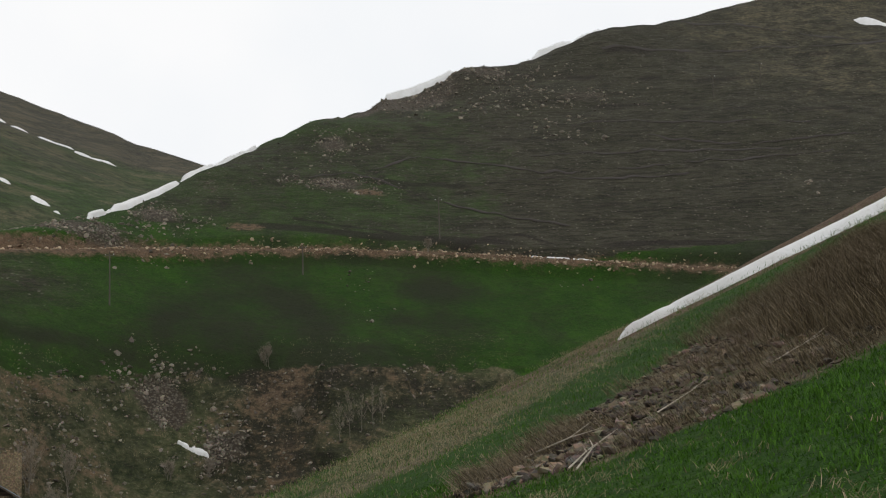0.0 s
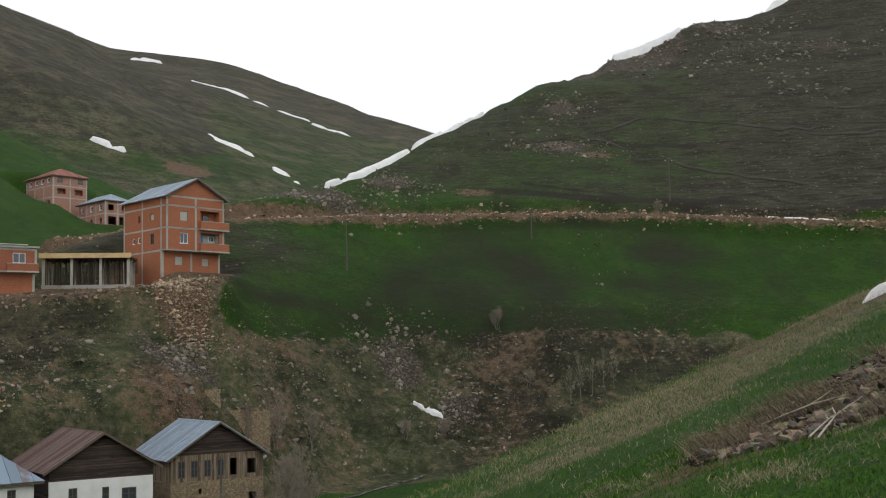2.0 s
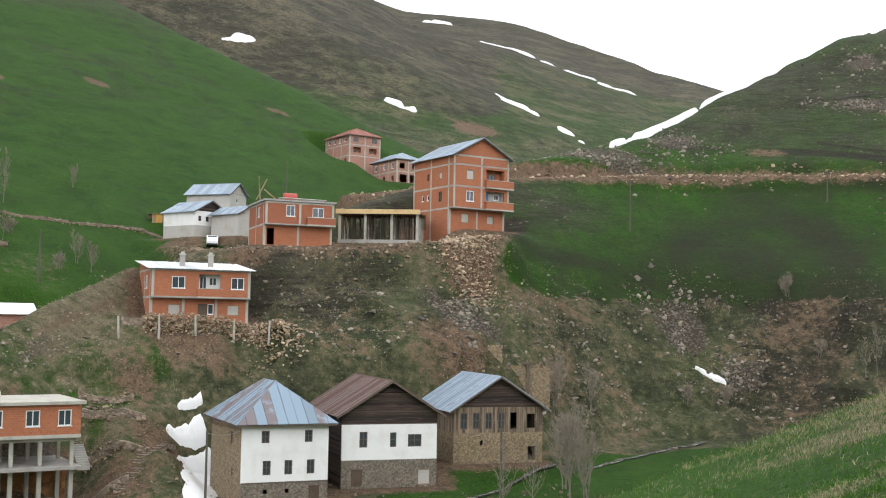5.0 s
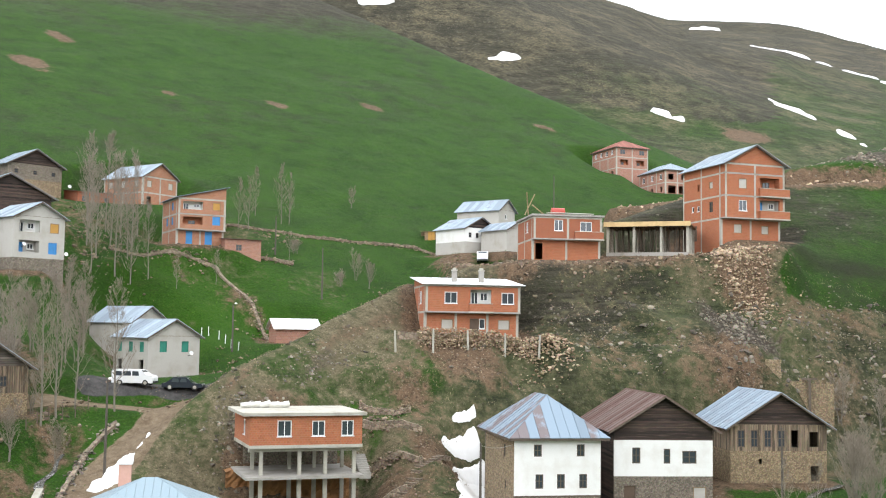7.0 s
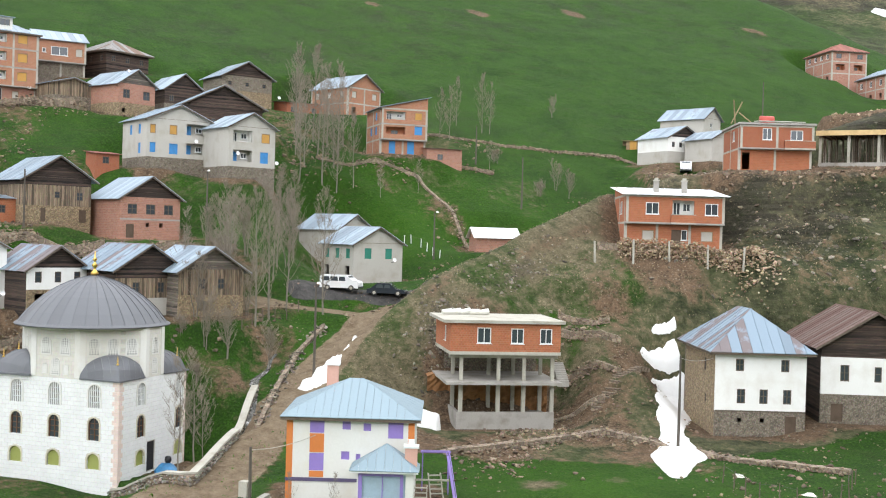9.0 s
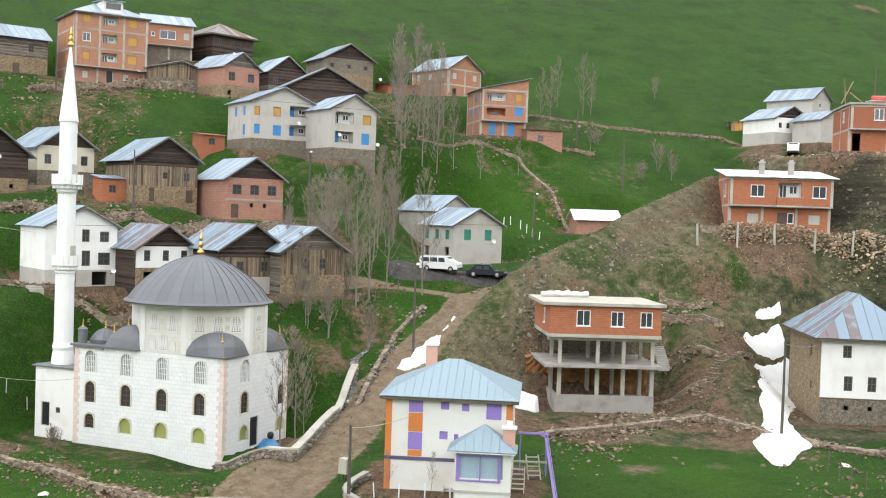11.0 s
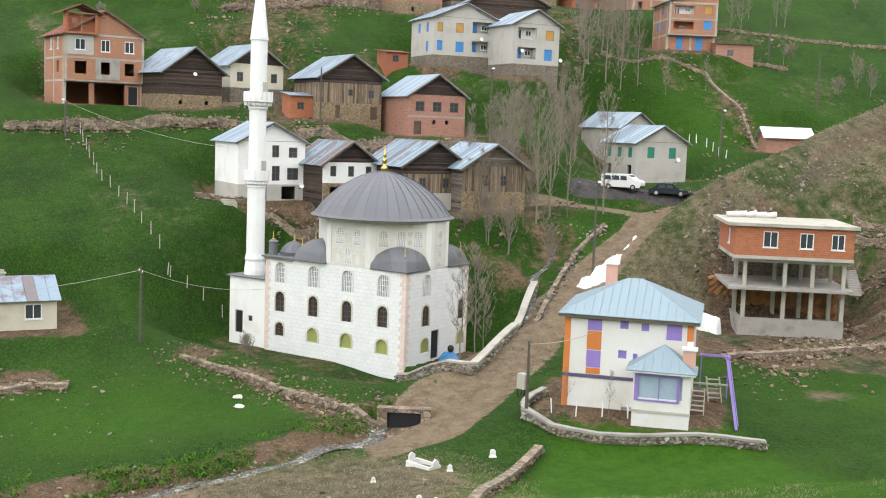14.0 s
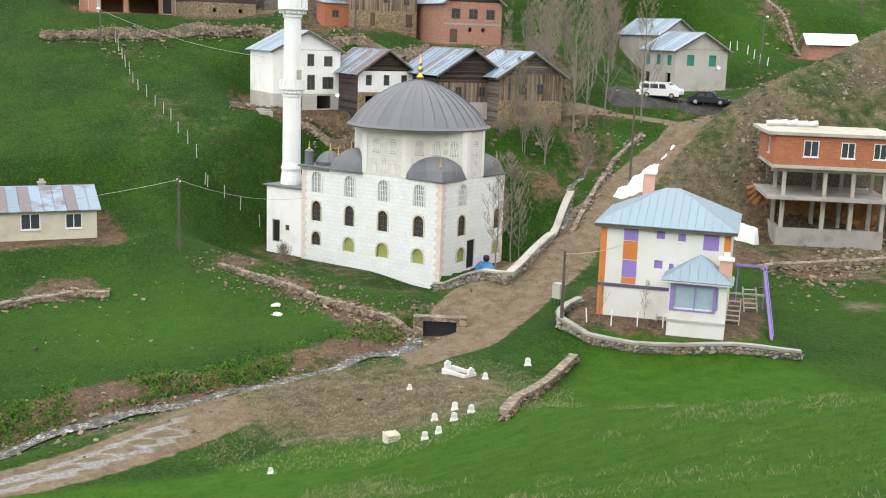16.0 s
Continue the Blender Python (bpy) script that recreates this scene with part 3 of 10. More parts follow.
def window(parent, face, w, d, u, z, ww, wh, look_kind, out=0.0):
    if look_kind == "hole":
        return
    if look_kind.startswith("balcony"):
        back_m = M_WHITE if look_kind == "balcony_white" else M_BRICK if look_kind == "balcony_brick" else M_GREY
        s = Shape()
        wall_with_holes(s, face, w, d, u - 0.1, u + ww + 0.1, z - 0.3, z + wh + 0.1, [], 0.1, out - 1.15)
        rec = part("balcony", s, back_m, parent)
        side = Shape()
        face_box(side, face, w, d, u - 0.1, u, out - 1.148, out - 0.285, z - 0.3, z + wh)
        face_box(side, face, w, d, u + ww, u + ww + 0.1, out - 1.148, out - 0.285, z - 0.3, z + wh)
        part("side_wall", side, back_m, rec)
        f = Shape()
        face_box(f, face, w, d, u, u + ww, out - 1.148, out - 0.285, z - 0.3, z - 0.2)
        part("balcony_floor", f, M_CONCRETE, rec)
        if ww > 2.0 and look_kind != "balcony_brick":
            window(rec, face, w, d, u + 0.25, z - 0.15, 0.85, wh - 0.05, "white" if look_kind == "balcony_white" else "bluedoor", out - 1.0)
            window(rec, face, w, d, u + ww - 1.15, z + 0.45, 0.9, wh - 0.75, "white", out - 1.0)
        else:
            window(rec, face, w, d, u + ww * 0.35, z - 0.15, ww * 0.36, wh - 0.3, "dark", out - 1.0)
        return
    fm, pm = WINDOW_LOOK[look_kind]
    door = look_kind in ("door", "bluedoor", "steel")
    bar = 0.09 if not door else 0.08
    s = Shape()
    lights = [(u + bar, z + bar, ww - 2 * bar, wh - 2 * bar)]
    if look_kind in ("white", "dark", "brown") and ww > 0.7:
        lights = [(u + bar, z + bar, ww / 2 - bar - 0.035, wh - 2 * bar), (u + ww / 2 + 0.035, z + bar, ww / 2 - bar - 0.035, wh - 2 * bar)]
    if look_kind == "dark":
        lights = [(a, z0, b, h0) for a, _, b, _ in lights for z0, h0 in ((z + bar, wh * 0.5 - bar), (z + wh * 0.5 + 0.05, wh * 0.5 - bar - 0.05))]
    wall_with_holes(s, face, w, d, u, u + ww, z, z + wh, lights, 0.11, out - 0.05)
    frame_ob = part("door" if door else "window", s, fm, parent)
    p = Shape()
    face_box(p, face, w, d, u + bar, u + ww - bar, out - 0.125, out - 0.095, z + bar, z + wh - bar)
    part("door_leaf" if door else ("pane" if pm is M_GLASS else "shutter"), p, pm, frame_ob)
    if look_kind == "white":
        q = Shape()
        face_box(q, face, w, d, u - 0.06, u + ww + 0.06, out - 0.2, out + 0.07, z - 0.06, z)
        part("window_sill", q, M_PVC, frame_ob)


def house(name, label, at, turn, w, d, storeys, roof, wins=(), sides=None, frame_bands=False, category="house", back=True, over=0.45, chimneys=(), foundation=2.5, pad=True, belts=()):
    """A house whose front runs along its x axis from the corner `at`. storeys: (height, material, jut of the front) from below; roof: (kind, rise, material)."""
    sides = sides or {}
    rng = random.Random(name + label)
    top = thing(name, label, category, pose(*at, 0, 0, turn))
    if pad:
        PADS.append((*at, turn, w, d))
    z = 0.0
    total = sum(s[0] for s in storeys)
    for i, st in enumerate(storeys):
        h, material, jut = st[0], st[1], (st[2] if len(st) > 2 else 0.0)
        z0 = z if i else -foundation
        for face in "FLRB":
            length = w if face in "FB" else d
            m = sides.get((i, face), sides.get(face, material))
            holes = [(q[1], q[2], q[3], q[4]) for q in wins if q[0] == face and z - 0.01 <= q[2] < z + h - 0.01]
            s = Shape()
            if face in "FB":
                wall_with_holes(s, face, w, d, 0, length, z0, z + h, holes, out=jut if face == "F" else 0.0)
            else:
                wall_with_holes(s, face, w, d, 0.282 - jut, length - 0.282, z0, z + h, holes)
            part("wall", s, m, top)
        if jut and i:
            part("floor_slab", Shape().box(-0.04, w + 0.04, -jut - 0.05, 0.3, z - 0.18, z - 0.004), M_CONCRETE, top)
        part("floor_slab", Shape().box(0.3, w - 0.3, 0.3, d - 0.3, z + h - 0.2, z + h - 0.02), M_CONCRETE, top)
        if frame_bands:
            s = Shape()
            for face in "FLRB":
                length = w if face in "FB" else d
                e = jut if face == "F" else 0.0
                face_box(s, face, w, d, -0.015 if face in "FB" else -jut, length + (0.015 if face in "FB" else 0.0), e, e + 0.02, z + h - 0.24, z + h)
            part("ring_beam", s, M_SLAB, top)
            for face, length in (("F", w), ("L", d)):
                e = jut if face == "F" else 0.0
                bays = max(1, round(length / 4.0))
                for k in range(bays + 1):
                    u = min(max(length * k / bays - 0.15, 0), length - 0.3)
                    if any(q[0] == face and q[1] < u + 0.3 and q[1] + q[3] > u and z <= q[2] < z + h for q in wins):
                        continue
                    s = Shape()
                    face_box(s, face, w, d, u, u + 0.3, e, e + 0.018, z if i else -foundation, z + h - 0.24)
                    part("column", s, M_SLAB, top)
        z += h
    jut = storeys[-1][2] if len(storeys[-1]) > 2 else 0.0
    zz = 0.0
    for i, st in enumerate(storeys):
        for q in wins:
            if zz - 0.01 <= q[2] < zz + st[0] - 0.01:
                window(top, *(q[0], w, d, *q[1:6]), out=(st[2] if len(st) > 2 and q[0] == "F" else 0.0))
        zz += st[0]
    kind, rise, rm = roof[:3]
    gm = roof[3] if len(roof) > 3 else storeys[-1][1]
    y0 = -jut
    holder = part("roof", Shape().box(0.02, w - 0.02, y0 + 0.02, d - 0.02, total - 0.02, total + 0.04), M_OLD_TIMBER, top)
    e = over
    if kind == "gable":  # ridge runs back from the front
        k = rise / (w / 2)
        zr, ze = total + rise, total - e * k
        for x0, x1 in ((-e, w / 2), (w + e, w / 2)):
            roof_slope(holder, [(x0, y0 - e, ze), (x1, y0 - e, zr), (x1, d + e, zr), (x0, d + e, ze)], (0, 1, 0), rm, rng)
        for y in (y0, d - 0.2):
            part("gable", Shape().prism([(0.0, y, total + 0.04), (w, y, total + 0.04), (w / 2, y, total + rise - 0.03)], (0, 0.2, 0)), gm, top)
        part("ridge_cap", Shape().prism([(w / 2 - 0.18, y0 - e, zr - 0.02), (w / 2, y0 - e, zr + 0.09), (w / 2 + 0.18, y0 - e, zr - 0.02)], (0, d + 2 * e - y0, 0)), rm, holder)
        for x0 in (-e, w + e):
            part("bargeboard", Shape().prism([(x0, y0 - e - 0.03, ze - 0.16), (w / 2, y0 - e - 0.03, zr - 0.16), (w / 2, y0 - e - 0.03, zr + 0.02), (x0, y0 - e - 0.03, ze + 0.02)], (0, 0.028, 0)), M_OLD_TIMBER, holder)
    elif kind == "gable_side":  # ridge runs along the front
        k = rise / ((d - y0) / 2)
        ym, zr, ze = (d + y0) / 2, total + rise, total - e * k
        for ya in (y0 - e, d + e):
            roof_slope(holder, [(-e, ya, ze), (-e, ym, zr), (w + e, ym, zr), (w + e, ya, ze)], (1, 0, 0), rm, rng)
        for x in (0.0, w - 0.2):
            part("gable", Shape().prism([(x, y0, total + 0.04), (x, d, total + 0.04), (x, ym, total + rise - 0.03)], (0.2, 0, 0)), gm, top)
        part("ridge_cap", Shape().prism([(-e, ym - 0.18, zr - 0.02), (-e, ym, zr + 0.09), (-e, ym + 0.18, zr - 0.02)], (w + 2 * e, 0, 0)), rm, holder)
    elif kind in ("hip", "half_hip"):
        zr, ze = total + rise, total - 0.1
        x0, x1, ya, yb = -e, w + e, y0 - e, d + e
        run = min(x1 - x0, yb - ya) / 2
        if x1 - x0 >= yb - ya:
            ra, rb = ((x0 + run * 0.95, (ya + yb) / 2, zr), (x1 - run * 0.95, (ya + yb) / 2, zr))
            roof_slope(holder, [(x0, ya, ze), (x1, ya, ze), rb, ra], (1, 0, 0), rm, rng)
            roof_slope(holder, [(x0, yb, ze), (x1, yb, ze), rb, ra], (1, 0, 0), rm, rng)
            roof_slope(holder, [(x0, ya, ze), ra, (x0, yb, ze)], (0, 1, 0), rm, rng)
            roof_slope(holder, [(x1, ya, ze), rb, (x1, yb, ze)], (0, 1, 0), rm, rng)
        else:
            ra, rb = (((x0 + x1) / 2, ya + run * 0.95, zr), ((x0 + x1) / 2, yb - run * 0.95, zr))
            roof_slope(holder, [(x0, ya, ze), ra, rb, (x0, yb, ze)], (0, 1, 0), rm, rng)
            roof_slope(holder, [(x1, ya, ze), ra, rb, (x1, yb, ze)], (0, 1, 0), rm, rng)
            roof_slope(holder, [(x0, ya, ze), (x1, ya, ze), ra], (1, 0, 0), rm, rng)
            roof_slope(holder, [(x0, yb, ze), (x1, yb, ze), rb], (1, 0, 0), rm, rng)
        part("eave_board", Shape().box(x0 + 0.03, x1 - 0.03, ya + 0.03, yb - 0.03, ze - 0.2, ze - 0.02), M_OLD_TIMBER, holder)
    elif kind == "shed":  # high side at the right end
        za, zb = total - e * rise / w, total + rise * (1 + e / w)
        roof_slope(holder, [(-e, y0 - e, za + 0.06), (w + e, y0 - e, zb + 0.06), (w + e, d + e, zb + 0.06), (-e, d + e, za + 0.06)], (0, 1, 0), rm, rng)
        for y in (y0, d - 0.2):
            part("gable", Shape().prism([(0.0, y, total), (w, y, total), (w, y, total + rise)], (0, 0.2, 0)), gm, top)
        part("gable", Shape().box(w - 0.2, w - 0.002, y0 + 0.2, d - 0.2, total, total + rise - 0.05), gm, top)
    elif kind == "lean":  # falls towards the front
        roof_slope(holder, [(-e, y0 - e, total - 0.05), (w + e, y0 - e, total - 0.05), (w + e, d + e, total + rise), (-e, d + e, total + rise)], (1, 0, 0), rm, rng)
        for x in (0.0, w - 0.2):
            part("gable", Shape().prism([(x, y0, total), (x, d, total), (x, d, total + rise)], (0.2, 0, 0)), gm, top)
    elif kind == "flat":
        part("roof_slab", Shape().box(-e, w + e, y0 - e, d + e, total + 0.045, total + 0.045 + rise), rm, top)
    for cx, cy, ch in chimneys:
        zc = total + (0.1 if kind == "flat" else 0.2)
        c = part("chimney", Shape().box(cx - 0.28, cx + 0.28, cy - 0.28, cy + 0.28, zc, zc + ch), M_CONCRETE, top)
        part("chimney_cap", Shape().box(cx - 0.36, cx + 0.36, cy - 0.36, cy + 0.36, zc + ch, zc + ch + 0.12).box(cx - 0.2, cx + 0.2, cy - 0.2, cy + 0.2, zc + ch + 0.12, zc + ch + 0.35), M_SLAB, c)
    for face, zb, hb, bm in belts:
        s = Shape()
        face_box(s, face, w, d, -0.01, (w if face in "FB" else d) + 0.01, jut if face == "F" else 0, (jut if face == "F" else 0) + 0.03, zb, zb + hb)
        part("belt", s, bm, top)
    return top


def satellite_dish(at, aim, size=0.8, label="white satellite dish fixed to the house"):
    """A dish on a bent arm."""
    top = thing("satellite_dish", label, "satellite dish", pose(*at, 0, 0, aim))
    s = Shape().lathe([(0.0, 0.0), (size * 0.25, 0.02), (size * 0.42, 0.08), (size * 0.5, 0.14), (size * 0.5, 0.16), (size * 0.4, 0.1), (0.0, 0.03)], 20)
    dish = part("dish", s, M_PVC, top, smooth_faces=True)
    dish.matrix_local = pose(0, -0.25, 0.3, 68, 0, 0)
    part("arm", Shape().tube([(0, 0.35, 0), (0, -0.1, 0.05), (0, -0.25, 0.3)], 0.03, 6), M_BLACK, top)
    return top


# ---- the village houses ----
house('old_house', 'white-fronted stone house with a patched blue hip roof', (-60.8, 85.6, -17.1), 50, 8.2, 12.0, [(2.3, M_STONE), (5.4, M_WHITE)], ("hip", 3.6, M_ROOF_PATCHED), [('F', 1.8, 5.9, 0.75, 1.1, 'dark'), ('F', 5.9, 5.9, 0.75, 1.1, 'dark'), ('F', 1.97, 3.0, 0.75, 1.3, 'dark'), ('F', 4.02, 3.0, 0.75, 1.3, 'dark'), ('F', 6.15, 3.0, 0.75, 1.3, 'dark'), ('F', 6.4, 0.1, 1.0, 1.8, 'door'), ('F', 2.05, 1.3, 0.4, 0.4, 'hole'), ('F', 4.1, 1.3, 0.4, 0.4, 'hole'), ('L', 3.5, 5.5, 0.8, 1.2, 'dark'), ('L', 3.2, 2.6, 0.6, 0.8, 'dark')], sides={"L": M_STONE_TAN, "B": M_STONE}, over=0.7, belts=[("F", 2.25, 0.12, M_OLD_TIMBER)])
house('old_house', 'timber-gabled house with a whitewashed floor over stone', (-55.8, 94.8, -16.0), 45, 9.6, 13.0, [(2.7, M_STONE), (3.4, M_WHITE), (1.2, M_WOOD)], ("gable", 3.0, M_ROOF_RUST, M_WOOD), [('F', 1.73, 3.9, 0.8, 1.5, 'dark'), ('F', 4.8, 3.9, 0.65, 1.4, 'dark'), ('F', 6.62, 3.9, 1.4, 1.2, 'dark'), ('F', 0.96, 0.2, 1.1, 1.6, 'door'), ('F', 7.68, 0.2, 1.3, 1.5, 'board')], sides={"L": M_WOOD}, over=0.7)
house('old_barn', 'old stone and timber barn with a blue sheet roof', (-49.7, 107.0, -14.5), 45, 10.0, 10.5, [(3.2, M_STONE_TAN), (2.6, M_WOOD_BOARD)], ("gable", 3.2, M_ROOF_BLUE, M_WOOD), [('F', 0.75, 3.55, 0.75, 1.7, 'dark'), ('F', 2.1, 3.55, 0.75, 1.7, 'dark'), ('F', 3.5, 3.55, 0.75, 1.7, 'dark'), ('F', 4.9, 3.55, 0.75, 1.7, 'dark'), ('F', 6.3, 3.55, 0.75, 1.7, 'hole'), ('F', 8.2, 3.6, 0.9, 1.5, 'hole'), ('F', 2.9, 1.9, 0.35, 0.5, 'hole'), ('F', 5.4, 1.9, 0.35, 0.5, 'hole'), ('F', 8.3, 0.2, 0.9, 1.5, 'hole')], over=0.7, category="barn")
white_roofed = house('brick_house', 'two-storey orange brick house with a white sheet roof', (-84.9, 101.1, -0.5), 48, 11.2, 9.0, [(3.0, M_BRICK), (3.1, M_BRICK, 0.9)], ("lean", 1.2, M_ROOF_WHITE, M_BRICK), [('F', 2.24, 3.9, 1.5, 1.35, 'white'), ('F', 5.26, 3.85, 2.5, 1.7, 'balcony_white'), ('F', 8.96, 3.9, 1.5, 1.35, 'white'), ('F', 2.02, 0.9, 1.4, 1.2, 'board'), ('F', 5.38, 0.1, 1.1, 2.1, 'door'), ('F', 6.5, 1.0, 0.7, 1.2, 'white'), ('F', 8.74, 0.9, 1.4, 1.2, 'board'), ('L', 2.2, 3.9, 1.8, 1.5, 'white')], frame_bands=True, over=0.55, chimneys=[(4.0, 3.0, 1.6), (7.2, 2.6, 1.6)])
flat_roofed = house('brick_house', 'unfinished brick house with a flat concrete roof', (-86.4, 125.1, 9.9), 47, 9.4, 9.5, [(2.9, M_BRICK), (2.9, M_BRICK_RED, 0.9)], ("flat", 0.25, M_CONCRETE), [('F', 2.82, 3.9, 1.2, 1.5, 'white'), ('F', 6.39, 3.9, 1.6, 1.3, 'white'), ('F', 0.47, 0.1, 1.0, 2.2, 'hole'), ('L', 2.5, 3.9, 1.3, 1.4, 'white')], frame_bands=True, over=0.25)
corner_flats = house('apartment_house', 'unfinished four-storey orange brick apartment house with blue gable roof', (-68.5, 144.6, 13.4), 58, 9.6, 9.8, [(3.0, M_BRICK), (3.1, M_BRICK, 1.1), (3.1, M_BRICK, 1.1), (1.3, M_BRICK, 1.1)], ("gable", 2.6, M_ROOF_BLUE, M_BRICK), [('F', 2.11, 0.9, 1.3, 1.3, 'board'), ('F', 6.53, 0.9, 1.2, 1.2, 'board'), ('F', 2.21, 3.9, 1.3, 1.5, 'white'), ('F', 5.57, 4.0, 3.2, 1.55, 'balcony_grey'), ('F', 2.21, 7.0, 1.3, 1.4, 'board'), ('F', 5.57, 7.1, 3.2, 1.55, 'balcony_brick'), ('L', 1.96, 3.9, 0.9, 1.5, 'dark'), ('L', 5.39, 4.3, 0.6, 0.8, 'white'), ('L', 6.86, 4.3, 0.6, 0.8, 'white'), ('L', 1.96, 7.2, 0.9, 1.0, 'board'), ('L', 5.39, 7.2, 0.6, 1.0, 'hole'), ('L', 6.08, 0.1, 1.2, 2.2, 'door')], frame_bands=True, over=0.6)
house('brick_house', 'pink brick three-storey house with red hip roof on the hillside', (-137.8, 234.5, 37.4), 60, 8.7, 12.0, [(2.6, M_BRICK_PINK), (2.7, M_BRICK_PINK), (2.3, M_BRICK_PINK)], ("hip", 2.3, M_ROOF_RED), [('F', 1.04, 5.9, 1.4, 1.1, 'dark'), ('F', 6.26, 5.9, 1.4, 1.1, 'dark'), ('F', 1.04, 3.3, 2.2, 1.3, 'balcony_brick'), ('F', 5.46, 3.3, 2.2, 1.3, 'balcony_brick'), ('L', 1.44, 5.9, 1.1, 1.1, 'white'), ('L', 4.11, 5.9, 1.1, 1.1, 'white'), ('L', 6.79, 5.9, 1.1, 1.1, 'white'), ('L', 9.46, 5.9, 1.1, 1.1, 'white'), ('L', 1.44, 0.6, 1.0, 1.3, 'hole'), ('L', 5.5, 0.6, 1.0, 1.3, 'hole'), ('L', 9.56, 0.6, 1.0, 1.3, 'hole')], frame_bands=True)
house('brick_house', 'pink brick hillside house with a blue roof', (-123.1, 231.3, 32.2), 58, 6.3, 12.0, [(2.9, M_BRICK_PINK), (2.9, M_BRICK_PINK)], ("hip", 1.8, M_ROOF_BLUE), [('F', 0.76, 3.5, 1.4, 1.3, 'hole'), ('F', 4.14, 3.5, 1.4, 1.3, 'hole'), ('F', 0.76, 0.3, 2.0, 1.8, 'hole'), ('F', 3.54, 0.3, 2.0, 1.8, 'hole'), ('L', 1.44, 3.6, 1.1, 1.3, 'white'), ('L', 5.45, 3.6, 1.1, 1.3, 'white'), ('L', 9.46, 3.6, 1.1, 1.3, 'white'), ('L', 1.44, 0.7, 1.0, 1.2, 'hole'), ('L', 5.5, 0.7, 1.0, 1.2, 'hole'), ('L', 9.56, 0.7, 1.0, 1.2, 'hole')], frame_bands=True)
house('village_house', 'pale grey gabled house beside the field road', (-116.1, 157.9, 17.1), 96, 5.6, 8.5, [(2.2, M_GREY), (2.2, M_GREY)], ("gable", 1.9, M_ROOF_BLUE, M_GREY), [('F', 2.24, 2.9, 0.6, 0.8, 'white')])
house('village_house', 'small white-fronted house with a dark gable', (-112.1, 143.4, 12.7), 78, 6.7, 7.5, [(2.0, M_GREY), (2.3, M_WHITE)], ("gable", 1.8, M_ROOF_BLUE, M_WOOD), [('F', 0.8, 2.7, 0.6, 0.8, 'dark'), ('F', 2.3, 2.7, 0.6, 0.8, 'dark'), ('F', 3.8, 2.7, 0.6, 0.8, 'dark'), ('F', 5.3, 2.7, 0.6, 0.8, 'dark')])
house('shed_house', 'grey outbuilding with blue sheet roof', (-104.3, 144.2, 12.9), 76, 4.2, 6.5, [(3.6, M_GREY)], ("gable", 1.2, M_ROOF_BLUE), [])
house('brick_house', 'orange house with blue shutters and a sloping roof', (-136.3, 105.0, 12.5), 67, 7.2, 8.4, [(2.3, M_BRICK_TAN), (2.3, M_BRICK_TAN, 0.8), (2.3, M_BRICK_TAN, 0.8)], ("shed", 1.7, M_ROOF_PALE, M_BRICK_TAN), [('F', 1.44, 0.1, 1.0, 1.9, 'blue'), ('F', 4.32, 0.1, 1.1, 2.0, 'bluedoor'), ('F', 0.72, 3.0, 3.0, 1.1, 'balcony_brick'), ('F', 5.18, 3.0, 1.2, 1.3, 'blue'), ('F', 0.72, 5.2, 3.0, 1.2, 'balcony_white'), ('F', 5.18, 5.2, 1.2, 1.2, 'yellow'), ('L', 2.0, 3.0, 1.0, 1.2, 'blue'), ('L', 5.0, 3.0, 1.0, 1.2, 'blue'), ('L', 2.0, 5.2, 1.0, 1.2, 'blue')], frame_bands=True)
house('brick_house', 'orange brick house with a blue half-hipped roof', (-157.9, 114.5, 20.2), 96, 7.7, 9.6, [(2.6, M_BRICK_TAN), (2.7, M_BRICK_TAN)], ("gable", 2.4, M_ROOF_BLUE, M_BRICK_TAN), [('F', 0.92, 3.4, 1.1, 1.2, 'board'), ('F', 5.68, 3.4, 1.1, 1.2, 'board'), ('F', 0.92, 0.6, 1.0, 1.3, 'hole'), ('F', 5.78, 0.6, 1.0, 1.3, 'hole'), ('L', 1.15, 3.4, 1.0, 1.2, 'board'), ('L', 4.3, 3.4, 1.0, 1.2, 'board'), ('L', 7.45, 3.4, 1.0, 1.2, 'board')], frame_bands=True)
house('brick_outbuilding', 'low brick outbuilding with rusty roof', (-162.0, 104.9, 19.3), 77, 6.0, 6.5, [(2.8, M_BRICK_RED)], ("lean", 0.7, M_ROOF_RUST), [('F', 0.72, 1.2, 0.8, 0.9, 'dark'), ('F', 4.48, 1.2, 0.8, 0.9, 'dark')])
house('stone_house', 'tall rubble stone house with timber gable', (-165.0, 94.2, 20.0), 85, 9.1, 7.5, [(3.4, M_STONE_TAN), (2.4, M_STONE)], ("gable", 2.5, M_ROOF_BLUE, M_WOOD), [('F', 1.09, 4.2, 0.7, 0.7, 'dark'), ('F', 4.2, 4.2, 0.7, 0.7, 'dark'), ('F', 7.31, 4.2, 0.7, 0.7, 'dark'), ('F', 3.64, 0.1, 0.9, 1.6, 'door')], over=0.6)
